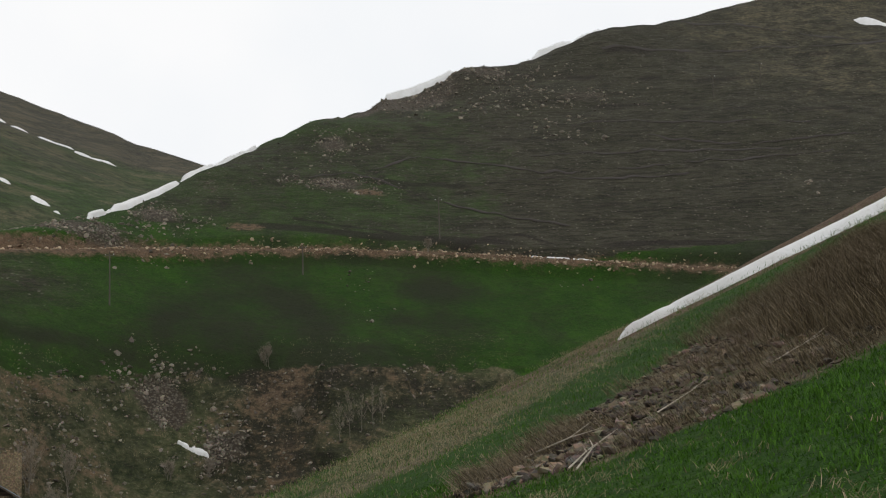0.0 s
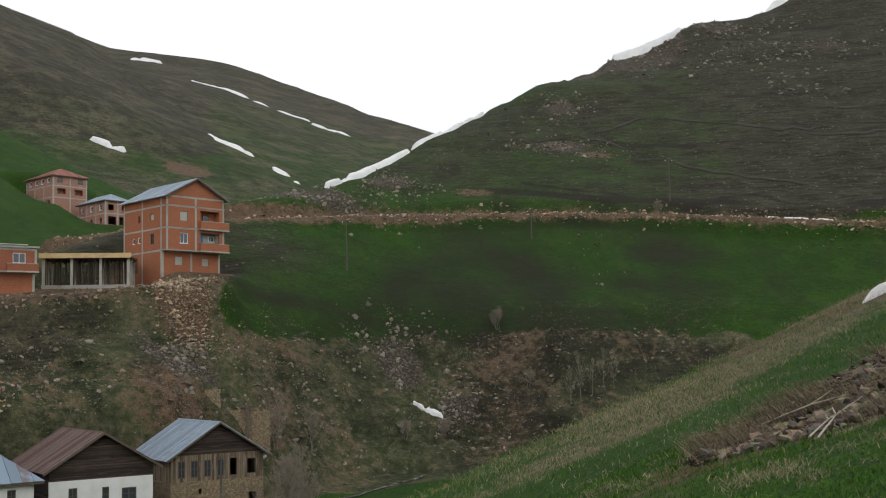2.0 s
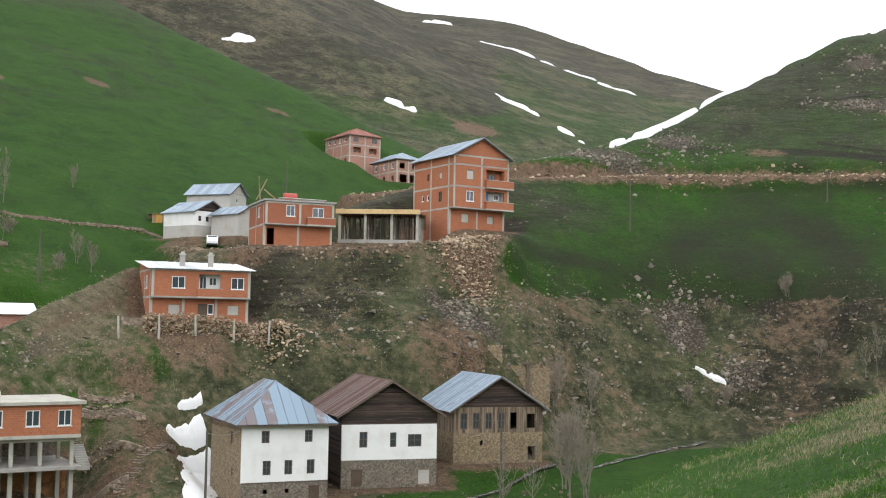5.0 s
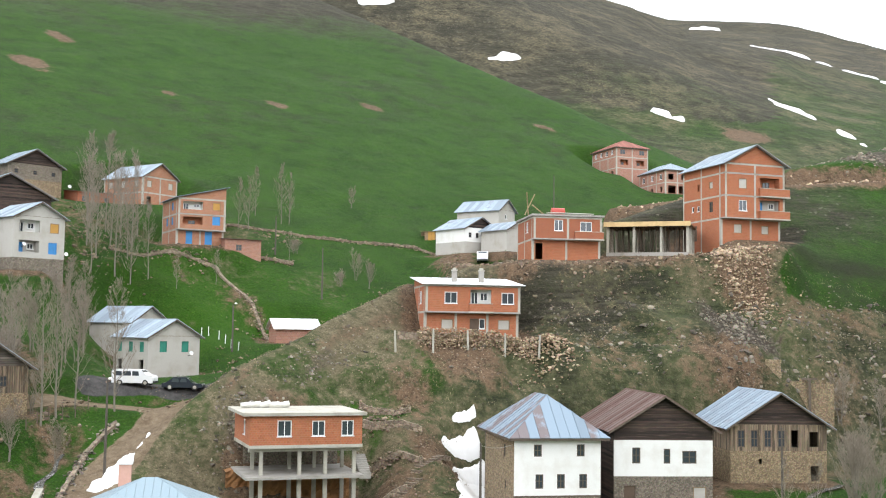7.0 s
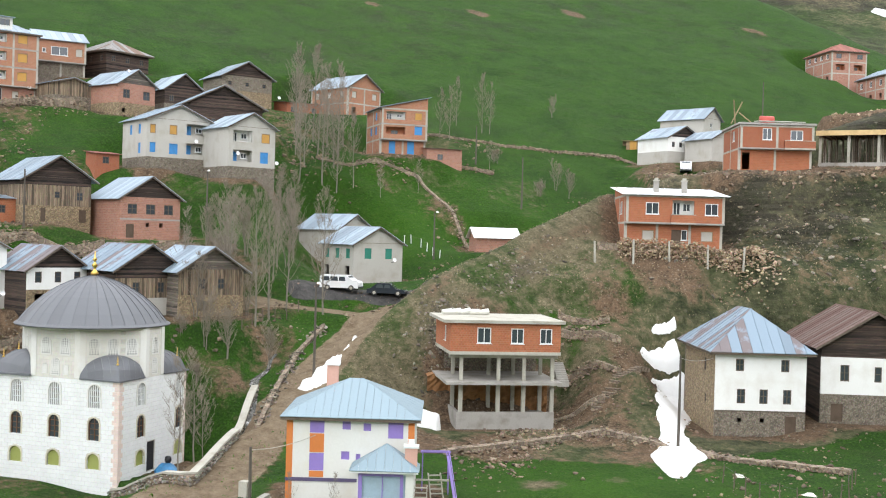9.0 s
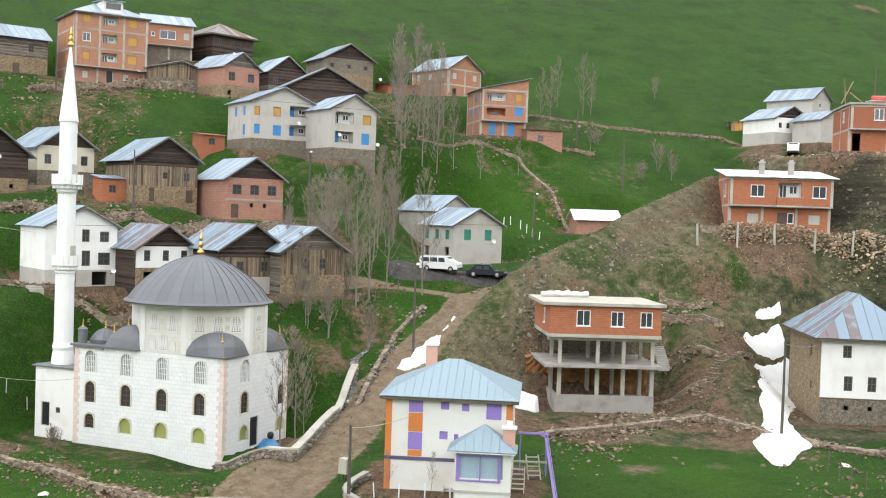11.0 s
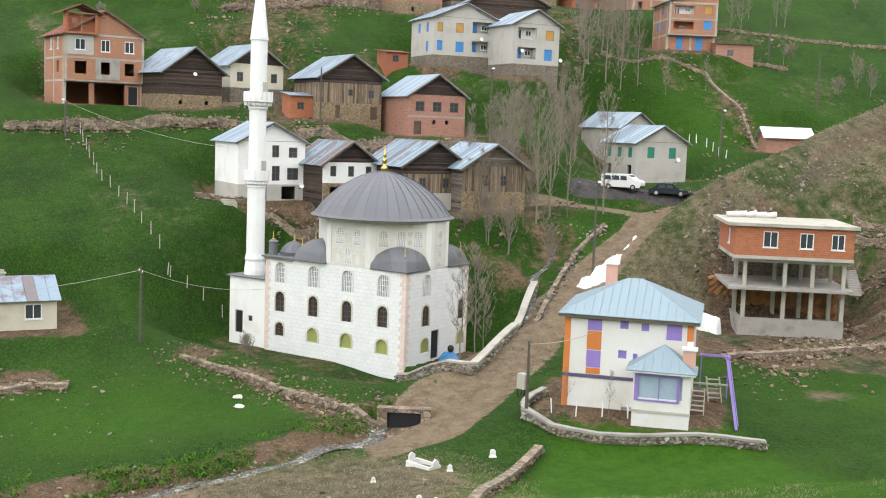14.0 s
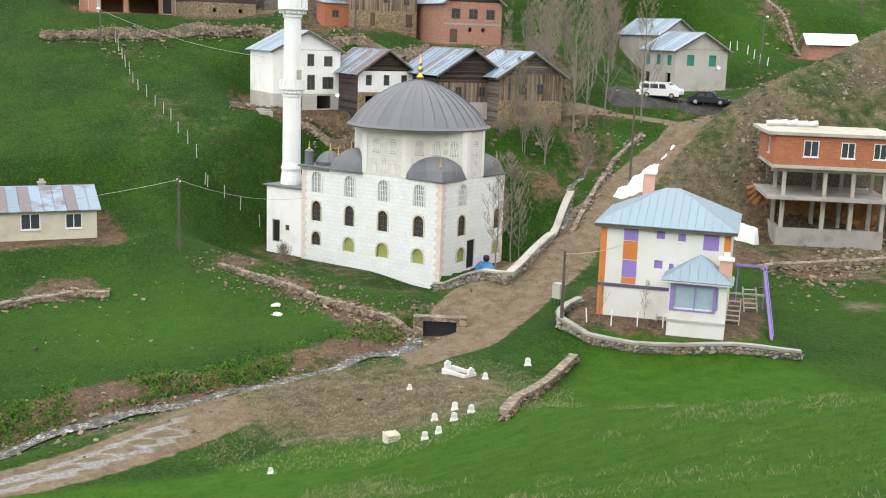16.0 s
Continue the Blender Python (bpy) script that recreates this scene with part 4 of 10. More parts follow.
house('rendered_house', 'pale rendered house with blue shutters and recessed balconies', (-139.1, 68.4, 8.2), 86, 9.4, 8.4, [(1.5, M_STONE), (2.5, M_GREY), (2.6, M_GREY)], ("gable", 2.0, M_ROOF_PALE, M_GREY), [('F', 0.47, 2.1, 0.8, 1.3, 'blue'), ('F', 3.2, 2.0, 1.2, 1.4, 'blue'), ('F', 5.64, 2.1, 2.9, 1.5, 'balcony_grey'), ('F', 0.47, 4.6, 0.8, 1.2, 'yellow'), ('F', 3.2, 4.6, 1.1, 1.3, 'yellow'), ('F', 5.64, 4.7, 2.9, 1.5, 'balcony_grey'), ('L', 2.0, 2.0, 0.8, 1.4, 'blue'), ('L', 2.0, 4.6, 0.8, 1.3, 'blue'), ('L', 5.0, 4.6, 0.8, 1.3, 'blue')])
house('rendered_house', 'grey rendered house with balconies and a pale roof', (-131.5, 76.3, 7.1), 88, 7.0, 7.5, [(1.6, M_STONE), (2.6, M_GREY), (2.7, M_GREY)], ("gable", 1.9, M_ROOF_PALE, M_GREY), [('F', 0.7, 2.3, 2.8, 1.5, 'balcony_grey'), ('F', 4.76, 2.2, 1.2, 1.5, 'blue'), ('F', 0.7, 4.9, 2.8, 1.5, 'balcony_white'), ('F', 4.9, 4.9, 1.3, 1.3, 'yellow')])
house('timber_house', 'long dark timber house under a blue roof', (-148.5, 78.5, 15.0), 77, 12.0, 9.0, [(2.2, M_WOOD), (1.2, M_WOOD)], ("gable", 3.0, M_ROOF_PALE, M_WOOD), [('F', 1.44, 0.9, 0.6, 0.6, 'dark'), ('F', 4.28, 0.9, 0.6, 0.6, 'dark'), ('F', 7.12, 0.9, 0.6, 0.6, 'dark'), ('F', 9.96, 0.9, 0.6, 0.6, 'dark')], over=0.7)
house('village_house', 'brick and stone house with two windows and blue roof', (-158.9, 73.4, 16.8), 100, 6.6, 9.0, [(2.0, M_STONE_TAN), (2.9, M_BRICK_PINK)], ("gable", 2.2, M_ROOF_BLUE, M_WOOD_GREY), [('F', 0.92, 2.7, 1.2, 1.3, 'dark'), ('F', 4.48, 2.7, 1.2, 1.3, 'dark'), ('F', 0.79, 0.5, 0.6, 0.7, 'hole'), ('F', 5.21, 0.5, 0.6, 0.7, 'hole')])
house('timber_house', 'dark timber house with pale blue roof', (-160.4, 81.7, 17.6), 88, 6.5, 8.0, [(2.0, M_STONE), (2.3, M_WOOD)], ("gable", 2.4, M_ROOF_PALE, M_WOOD), [('F', 0.78, 2.3, 0.8, 1.0, 'dark'), ('F', 4.92, 2.3, 0.8, 1.0, 'dark')])
house('plank_shed', 'low shed with upright planks over stone', (-165.3, 66.0, 17.7), 93, 6.6, 6.5, [(2.0, M_STONE), (1.8, M_WOOD_BOARD)], ("gable", 0.9, M_ROOF_BLUE, M_WOOD_BOARD), [('F', 3.3, 0.2, 0.9, 1.3, 'door')])
house('timber_house', 'dark timber house with a grey hipped roof', (-177.8, 80.0, 26.0), 101, 8.4, 8.5, [(3.4, M_WOOD)], ("hip", 2.4, M_ROOF_GREY), [('F', 1.01, 1.6, 0.8, 1.0, 'dark'), ('F', 3.8, 1.6, 0.8, 1.0, 'dark'), ('F', 6.59, 1.6, 0.8, 1.0, 'dark'), ('L', 1.02, 1.6, 0.8, 1.0, 'dark'), ('L', 3.85, 1.6, 0.8, 1.0, 'dark'), ('L', 6.68, 1.6, 0.8, 1.0, 'dark')], over=0.7)
house('brick_house', 'orange house with white window band', (-179.2, 68.9, 24.1), 79, 7.6, 8.0, [(2.4, M_STONE), (3.4, M_BRICK_TAN, 0.7)], ("gable_side", 1.9, M_ROOF_PALE, M_BRICK_TAN), [('F', 2.13, 3.3, 2.6, 1.4, 'white'), ('F', 5.93, 3.3, 1.1, 1.3, 'board'), ('F', 0.76, 3.6, 0.6, 0.7, 'white')], frame_bands=True)
tall_flats = house('apartment_house', 'tall orange brick apartment house with boarded windows and balconies', (-171.5, 54.8, 18.2), 87, 11.0, 9.4, [(2.7, M_BRICK_PINK), (2.8, M_BRICK_TAN, 0.8), (2.8, M_BRICK_TAN, 0.8), (2.4, M_BRICK_TAN, 0.8)], ("hip", 2.4, M_ROOF_PALE), [('F', 1.32, 0.8, 1.0, 1.2, 'board'), ('F', 4.95, 0.1, 1.1, 2.2, 'steel'), ('F', 7.48, 0.8, 1.0, 1.2, 'board'), ('F', 4.07, 3.5, 2.3, 1.3, 'balcony_white'), ('F', 4.07, 6.3, 2.3, 1.3, 'balcony_white'), ('F', 4.07, 9.0, 2.3, 1.3, 'balcony_white'), ('F', 7.92, 3.4, 1.5, 1.4, 'yellow'), ('F', 7.92, 6.2, 1.5, 1.4, 'yellow'), ('F', 7.92, 9.0, 1.5, 1.4, 'yellow'), ('F', 1.1, 3.5, 1.2, 1.3, 'yellow'), ('F', 1.1, 6.3, 1.2, 1.3, 'white'), ('F', 1.1, 9.1, 1.2, 1.3, 'yellow'), ('L', 3.76, 3.5, 1.2, 1.3, 'yellow'), ('L', 3.76, 6.3, 1.2, 1.3, 'yellow'), ('L', 3.76, 9.1, 1.2, 1.3, 'yellow')], frame_bands=True)
house('timber_house', 'weathered plank house on rough stone base', (-180.0, 26.6, 19.2), 92, 7.2, 7.5, [(2.6, M_STONE_TAN), (3.0, M_WOOD_GREY)], ("gable_side", 2.0, M_ROOF_BLUE, M_WOOD_GREY), [('F', 1.44, 3.4, 0.8, 1.1, 'dark'), ('F', 4.96, 3.4, 0.8, 1.1, 'dark'), ('F', 3.6, 0.1, 1.0, 1.5, 'door')], over=0.6)
house('timber_house', 'plank house with low stone stable beneath', (-179.0, 33.1, 19.5), 90, 7.8, 7.5, [(2.6, M_STONE_TAN), (3.0, M_WOOD)], ("gable_side", 2.0, M_ROOF_BLUE, M_WOOD_GREY), [('F', 1.56, 3.4, 0.8, 1.1, 'dark'), ('F', 5.44, 3.4, 0.8, 1.1, 'dark'), ('F', 3.9, 0.1, 1.0, 1.5, 'door')], over=0.6)
house('timber_house', 'long grey plank house over a rubble base', (-175.1, 41.9, 19.1), 92, 10.3, 7.5, [(2.6, M_STONE_TAN), (3.0, M_WOOD_GREY)], ("gable_side", 2.0, M_ROOF_BLUE, M_WOOD_GREY), [('F', 2.06, 3.4, 0.8, 1.1, 'dark'), ('F', 7.44, 3.4, 0.8, 1.1, 'dark'), ('F', 5.15, 0.1, 1.0, 1.5, 'door')], over=0.6)
loggia_house = house('brick_house', 'unfinished orange house with dark openings and a red roof', (-144.4, 21.4, 1.1), 97, 9.8, 8.5, [(3.0, M_BRICK_TAN), (2.8, M_BRICK_TAN, 0.4), (2.8, M_BRICK_TAN, 0.4)], ("gable", 2.9, M_ROOF_RED, M_BRICK_TAN), [('F', 0.3, 0.1, 2.8, 2.6, 'hole'), ('F', 3.7, 0.1, 3.8, 2.6, 'hole'), ('F', 7.9, 0.1, 1.3, 2.4, 'steel'), ('F', 1.25, 3.75, 1.4, 1.5, 'hole'), ('F', 4.4, 3.75, 1.15, 1.5, 'hole'), ('F', 7.35, 3.75, 1.2, 1.5, 'hole'), ('F', 4.4, 6.5, 1.15, 1.45, 'white'), ('F', 7.35, 6.5, 1.2, 1.45, 'white'), ('F', 1.25, 6.6, 1.3, 1.35, 'white'), ('L', 2.0, 6.7, 1.0, 1.4, 'white'), ('L', 5.0, 6.7, 1.0, 1.4, 'white'), ('L', 2.0, 3.9, 1.0, 1.4, 'hole')], frame_bands=True, over=0.5)
house('timber_house', 'dark log house with a satellite dish gable', (-139.3, 32.3, 1.0), 102, 7.8, 8.5, [(1.8, M_STONE_TAN), (3.0, M_WOOD)], ("gable", 2.8, M_ROOF_BLUE, M_WOOD), [('F', 1.95, 0.6, 0.5, 0.5, 'hole'), ('F', 5.46, 0.6, 0.5, 0.5, 'hole')], over=0.7)
house('village_house', 'mud-rendered house with blue eave and stone base', (-144.0, 41.9, 2.2), 99, 7.6, 8.0, [(1.9, M_STONE), (3.1, M_CREAM)], ("gable", 2.6, M_ROOF_BLUE, M_WOOD), [('F', 0.91, 2.7, 0.9, 1.2, 'dark'), ('F', 3.35, 2.7, 0.9, 1.2, 'dark'), ('F', 5.79, 2.7, 0.9, 1.2, 'dark')], over=0.6)
house('timber_house', 'plank-clad house over stone with a blue roof', (-131.0, 49.3, 0.4), 91, 8.2, 9.0, [(2.1, M_STONE_TAN), (2.4, M_WOOD_BOARD), (0.9, M_WOOD)], ("gable", 2.6, M_ROOF_BLUE, M_WOOD), [('F', 3.69, 3.0, 0.7, 0.8, 'dark'), ('F', 6.4, 2.8, 0.8, 1.0, 'dark'), ('F', 2.05, 0.2, 0.6, 1.6, 'door'), ('F', 6.72, 0.2, 0.9, 1.5, 'door')], over=0.7)
house('brick_house', 'pink brick house with timber gable and blue roof', (-125.0, 58.4, -1.2), 90, 7.7, 8.5, [(2.4, M_BRICK_PINK), (2.6, M_BRICK_PINK)], ("gable", 2.5, M_ROOF_PALE, M_WOOD), [('F', 0.92, 3.0, 1.2, 1.2, 'dark'), ('F', 3.25, 3.0, 1.2, 1.2, 'dark'), ('F', 5.58, 3.0, 1.2, 1.2, 'dark'), ('F', 0.77, 0.2, 1.0, 1.6, 'door'), ('F', 3.23, 1.5, 0.45, 0.5, 'hole'), ('F', 5.0, 1.5, 0.45, 0.5, 'hole')], over=0.5, belts=[("F", 2.3, 0.2, M_CONCRETE)])
house('white_house', 'white rendered two-storey house with pale blue roof', (-116.9, 35.0, -8.6), 93, 7.6, 7.5, [(1.8, M_GREY), (2.3, M_WHITE), (2.3, M_WHITE)], ("gable", 2.0, M_ROOF_PALE, M_WHITE), [('F', 3.8, 4.7, 0.8, 1.3, 'dark'), ('F', 5.7, 4.7, 1.0, 1.1, 'dark'), ('F', 3.8, 2.2, 0.9, 1.6, 'dark'), ('F', 5.55, 2.3, 1.3, 1.3, 'dark'), ('F', 2.28, 0.2, 1.0, 1.5, 'hole'), ('F', 4.94, 0.2, 1.6, 1.4, 'hole')])
house('old_house', 'timber house with a whitewashed upper floor', (-112.1, 42.8, -8.5), 94, 6.4, 8.0, [(2.2, M_STONE_TAN), (2.2, M_WHITE)], ("gable", 2.2, M_ROOF_PATCHED, M_WOOD), [('F', 0.77, 2.9, 0.7, 1.1, 'dark'), ('F', 2.85, 2.9, 0.7, 1.1, 'dark'), ('F', 4.93, 2.9, 0.7, 1.1, 'dark'), ('F', 0.77, 0.3, 1.0, 1.5, 'hole'), ('F', 4.63, 0.3, 1.0, 1.5, 'hole')], sides={"L": M_WOOD}, over=0.6)
house('timber_house', 'dark timber house over a pale stone base', (-106.1, 49.3, -8.9), 92, 7.2, 8.5, [(2.0, M_GREY), (2.0, M_WOOD_BOARD), (1.1, M_WOOD)], ("gable", 2.3, M_ROOF_PATCHED, M_WOOD), [('F', 1.8, 2.5, 0.8, 1.1, 'dark'), ('F', 4.6, 2.5, 0.8, 1.1, 'dark'), ('F', 2.88, 0.9, 0.6, 0.7, 'hole')], sides={"L": M_WOOD}, over=0.7)
house('timber_house', 'grey timber house over rubble beside bare trees', (-103.4, 54.8, -8.7), 87, 7.2, 8.5, [(2.2, M_STONE_TAN), (2.6, M_WOOD_BOARD)], ("gable", 2.3, M_ROOF_PALE, M_WOOD_GREY), [('F', 2.16, 2.8, 0.8, 1.1, 'dark'), ('F', 4.24, 2.8, 0.8, 1.1, 'dark'), ('F', 2.16, 0.6, 1.0, 1.0, 'hole')], sides={"L": M_WOOD_GREY}, over=0.6)
house('rendered_house', 'grey rendered house with a pale roof behind trees', (-121.9, 87.4, -3.6), 99, 6.4, 7.5, [(2.3, M_GREY), (2.2, M_GREY)], ("gable", 1.9, M_ROOF_PALE, M_GREY), [('F', 0.77, 2.9, 0.9, 1.1, 'dark'), ('F', 4.73, 2.9, 0.9, 1.1, 'dark')])
house('rendered_house', 'grey rendered house with green shutters', (-111.0, 82.0, -5.8), 86, 7.2, 7.5, [(2.4, M_GREY), (2.5, M_GREY)], ("gable", 2.0, M_ROOF_PALE, M_GREY), [('F', 1.58, 3.0, 1.0, 1.3, 'green'), ('F', 4.62, 3.0, 1.0, 1.3, 'green'), ('L', 0.9, 3.0, 0.9, 1.2, 'green'), ('L', 3.3, 3.0, 0.9, 1.2, 'green'), ('L', 5.7, 3.0, 0.9, 1.2, 'green'), ('L', 0.9, 0.6, 1.0, 1.5, 'hole'), ('L', 5.6, 0.6, 1.0, 1.5, 'hole')])
house('brick_shed', 'small brick shed with a white sheet roof', (-110.4, 101.6, -1.7), 57, 5.6, 6.0, [(2.0, M_BRICK_PINK)], ("gable_side", 1.2, M_ROOF_WHITE), [])
house('bungalow', 'low cream bungalow with pink patches and a streaked roof', (-99.9, 3.8, -18.3), 90, 10.5, 7.0, [(2.6, M_CREAM)], ("gable_side", 1.5, M_ROOF_PATCHED), [('F', 4.3, 0.9, 1.6, 1.4, 'white'), ('F', 7.9, 0.9, 1.4, 1.3, 'white')], chimneys=[(6.5, 4.2, 1.5)], over=0.35)


def parapet(top, w, d, u0, u1, z, height, out, jut, material=M_BRICK, name="balcony"):
    """A balcony before the front: a slab and a wall on three sides of it."""
    slab = part(name, Shape().box(u0 - 0.05, u1 + 0.05, -jut - out - 0.04, -jut - 0.002, z - 0.2, z), M_SLAB, top)
    s = Shape().box(u0, u1, -jut - out, -jut - out + 0.14, z + 0.002, z + height)
    s.box(u0, u0 + 0.14, -jut - out + 0.142, -jut - 0.003, z + 0.002, z + height).box(u1 - 0.14, u1, -jut - out + 0.142, -jut - 0.003, z + 0.002, z + height)
    part("parapet_wall", s, material, slab)
    part("coping", Shape().box(u0 - 0.03, u1 + 0.03, -jut - out - 0.03, -jut - out + 0.17, z + height + 0.002, z + height + 0.07), M_SLAB, slab)


# balconies of the flats at the end of the terrace
parapet(corner_flats, 9.6, 9.8, 5.3, 10.1, 3.0, 1.0, 0.55, 1.1)
parapet(corner_flats, 9.6, 9.8, 5.3, 10.1, 6.1, 1.0, 0.55, 1.1)
parapet(flat_roofed, 9.4, 9.5, 5.6, 9.5, 2.9, 0.9, 0.45, 0.9, M_BRICK_RED)
parapet(white_roofed, 11.2, 9.0, 5.1, 7.9, 3.02, 0.85, 0.35, 0.9)

# loggia under its own small gable, and rendered patches of the unfinished house
for u0, u1, z0, z1, m, holes in ((0.32, 3.5, 6.05, 8.35, M_GREY, [(1.25, 6.6, 1.3, 1.35)]), (3.75, 6.75, 3.15, 5.55, M_CONCRETE, [(4.4, 3.75, 1.15, 1.5)])):
    patch_s = Shape()
    wall_with_holes(patch_s, "F", 9.8, 8.5, u0, u1, z0, z1, holes, 0.02, 0.425)
    part("render_patch", patch_s, m, loggia_house)
loggia = part("loggia", Shape().box(-0.05, 3.9, -0.95, 0.0, 8.5, 8.72).box(-0.05, 0.3, -0.95, 0.0, 8.722, 11.0).box(3.55, 3.9, -0.95, 0.0, 8.722, 11.0), M_BRICK, loggia_house)
part("back_wall", Shape().box(0.302, 3.548, -0.44, -0.405, 8.722, 11.0), M_BRICK_RED, loggia)
part("post", Shape().box(1.85, 1.97, -0.93, -0.81, 8.722, 10.85), M_TIMBER, loggia)
part("beam", Shape().box(-0.05, 3.9, -0.96, -0.8, 10.85, 11.0), M_TIMBER, loggia)
part("side_window", Shape().box(0.9, 1.5, -0.46, -0.442, 9.7, 10.4), M_BRICK_PINK, loggia)
rng = random.Random(33)
for x0 in (-0.6, 4.45):
    roof_slope(loggia, [(x0, -1.5, 10.86), (1.92, -1.5, 11.95), (1.92, 3.0, 11.95), (x0, 3.0, 10.86)], (0, 1, 0), M_ROOF_RED, rng)
part("rafter", Shape().prism([(-0.4, -0.98, 10.98), (1.92, -0.98, 11.86), (4.25, -0.98, 10.98), (3.9, -0.98, 10.98), (1.92, -0.98, 11.7), (0.0, -0.98, 10.98)], (0, 0.1, 0)), M_OLD_TIMBER, loggia)

# dormer on the roof of the tall house
dormer = part("dormer", Shape().box(4.1, 7.1, -0.75, 3.4, 10.8, 12.7), M_HOUSE, tall_flats)
part("window", Shape().box(4.5, 6.7, -0.79, -0.752, 11.5, 12.4), M_GLASS, dormer)
for x0 in (4.5, 5.2, 5.95, 6.62):
    part("mullion", Shape().box(x0, x0 + 0.08, -0.83, -0.792, 11.5, 12.4), M_OLD_TIMBER, dormer)
part("dormer_roof", Shape().prism([(3.8, -1.2, 12.7), (7.4, -1.2, 12.7), (7.4, 4.2, 13.0), (3.8, 4.2, 13.0)], (0, 0, 0.08)), M_ROOF_PALE, dormer)


# ---- the mosque ----
def arched_window(parent, face, w, d, u, z, ww, wh, trim, frame_m, pane_m, bars=2, out=0.0, name="arched_window"):
    """An arched window: a stone surround with a round head, a frame and a pane behind it."""
    r, n = ww / 2, 9
    arch = [(u + r + r * math.cos(math.pi * (1 - k / n)), z + wh - r + r * math.sin(math.pi * (1 - k / n))) for k in range(n + 1)]
    inner = [(u, z)] + arch + [(u + ww, z)]
    m = 0.13
    s = Shape()
    to = lambda q, o: FACES[face](q[0], o, q[1], w, d)
    grow = lambda q, k, lift: (u + r + q * math.cos(math.pi * (1 - k / n)), z + wh - r + q * math.sin(math.pi * (1 - k / n)))
    lines = [inner, inner, [(u - m, z)] + [grow(r + m, k, 0) for k in range(n + 1)] + [(u + ww + m, z)]]
    reach = [max(r + m, r / max(abs(math.cos(math.pi * (1 - k / n))), abs(math.sin(math.pi * (1 - k / n))), 0.2) + 0.03) for k in range(n + 1)]
    lines.append([(u - m, z)] + [grow(q, k, 0) for k, q in enumerate(reach)] + [(u + ww + m, z)])
    verts = [to(q, out + o) for line, o in zip(lines, (-0.2, 0.05, 0.05, 0.003)) for q in line]
    c = len(inner)
    s.add(verts, [(i * c + k, i * c + k + 1, (i + 1) * c + k + 1, (i + 1) * c + k) for i in range(3) for k in range(c - 1)])
    win = part(name, s, trim, parent)
    p = Shape()
    face_box(p, face, w, d, u, u + ww, out - 0.2, out - 0.15, z, z + wh)
    pane = part("pane", p, pane_m, win)
    def bar(u0, u1, o0, o1, z0, z1):
        piece = Shape()
        face_box(piece, face, w, d, u0, u1, o0, o1, z0, z1)
        part("glazing_bar", piece, frame_m, win)

    if bars > 1:
        for k in range(1, bars):
            x = u + ww * k / bars
            bar(x - 0.03, x + 0.03, out - 0.15, out - 0.09, z, z + wh)
        for k in range(1, 4):
            zz = z + wh * k / 4
            bar(u, u + ww, out - 0.145, out - 0.1, zz - 0.025, zz + 0.025)
        for x in (u, u + ww - 0.07):
            bar(x, x + 0.07, out - 0.14, out - 0.07, z, z + wh)
    return win


def gold_finial(parent, x, y, z, size):
    s = Shape().lathe([(0.0, 0), (0.16, 0.02), (0.2, 0.14), (0.07, 0.28), (0.05, 0.36), (0.15, 0.5), (0.05, 0.64), (0.04, 0.7), (0.11, 0.8), (0.04, 0.9), (0.03, 1.15), (0.0, 1.25)], 12)
    s.v = [(x + a * size, y + b * size, z + c * size) for a, b, c in s.v]
    part("finial", s, M_GOLD, parent, "gold finial", True)


def ribbed_cap(parent, x, y, z, radius, height, name, gores=24, turn=0.0, arc=6.2832, power=0.62):
    """A lead-covered dome made of gores, each a sheet with a raised seam."""
    for g in range(gores):
        a0, a1 = turn + arc * g / gores, turn + arc * (g + 1) / gores
        s, rows = Shape(), 9
        ring = []
        for i in range(rows + 1):
            t = i / rows
            r = radius * (1 - t)
            h = height * float(np.interp(1 - t, (0.0, 0.12, 0.3, 0.5, 0.7, 0.85, 0.95, 1.0), (1.0, 0.97, 0.885, 0.735, 0.52, 0.30, 0.115, 0.0)))
            ring.append((r, z + h))
        for r, h in ring:
            for a, lift in ((a0, 0.025), (a0 + (a1 - a0) * 0.06, 0.0), (a1, 0.0)):
                s.v.append((x + (r + lift) * math.cos(a), y + (r + lift) * math.sin(a), h + lift))
        for i in range(rows):
            for j in range(2):
                q = i * 3 + j
                s.f.append((q, q + 1, q + 4, q + 3))
        part("lead_sheet", s, M_LEAD, name)


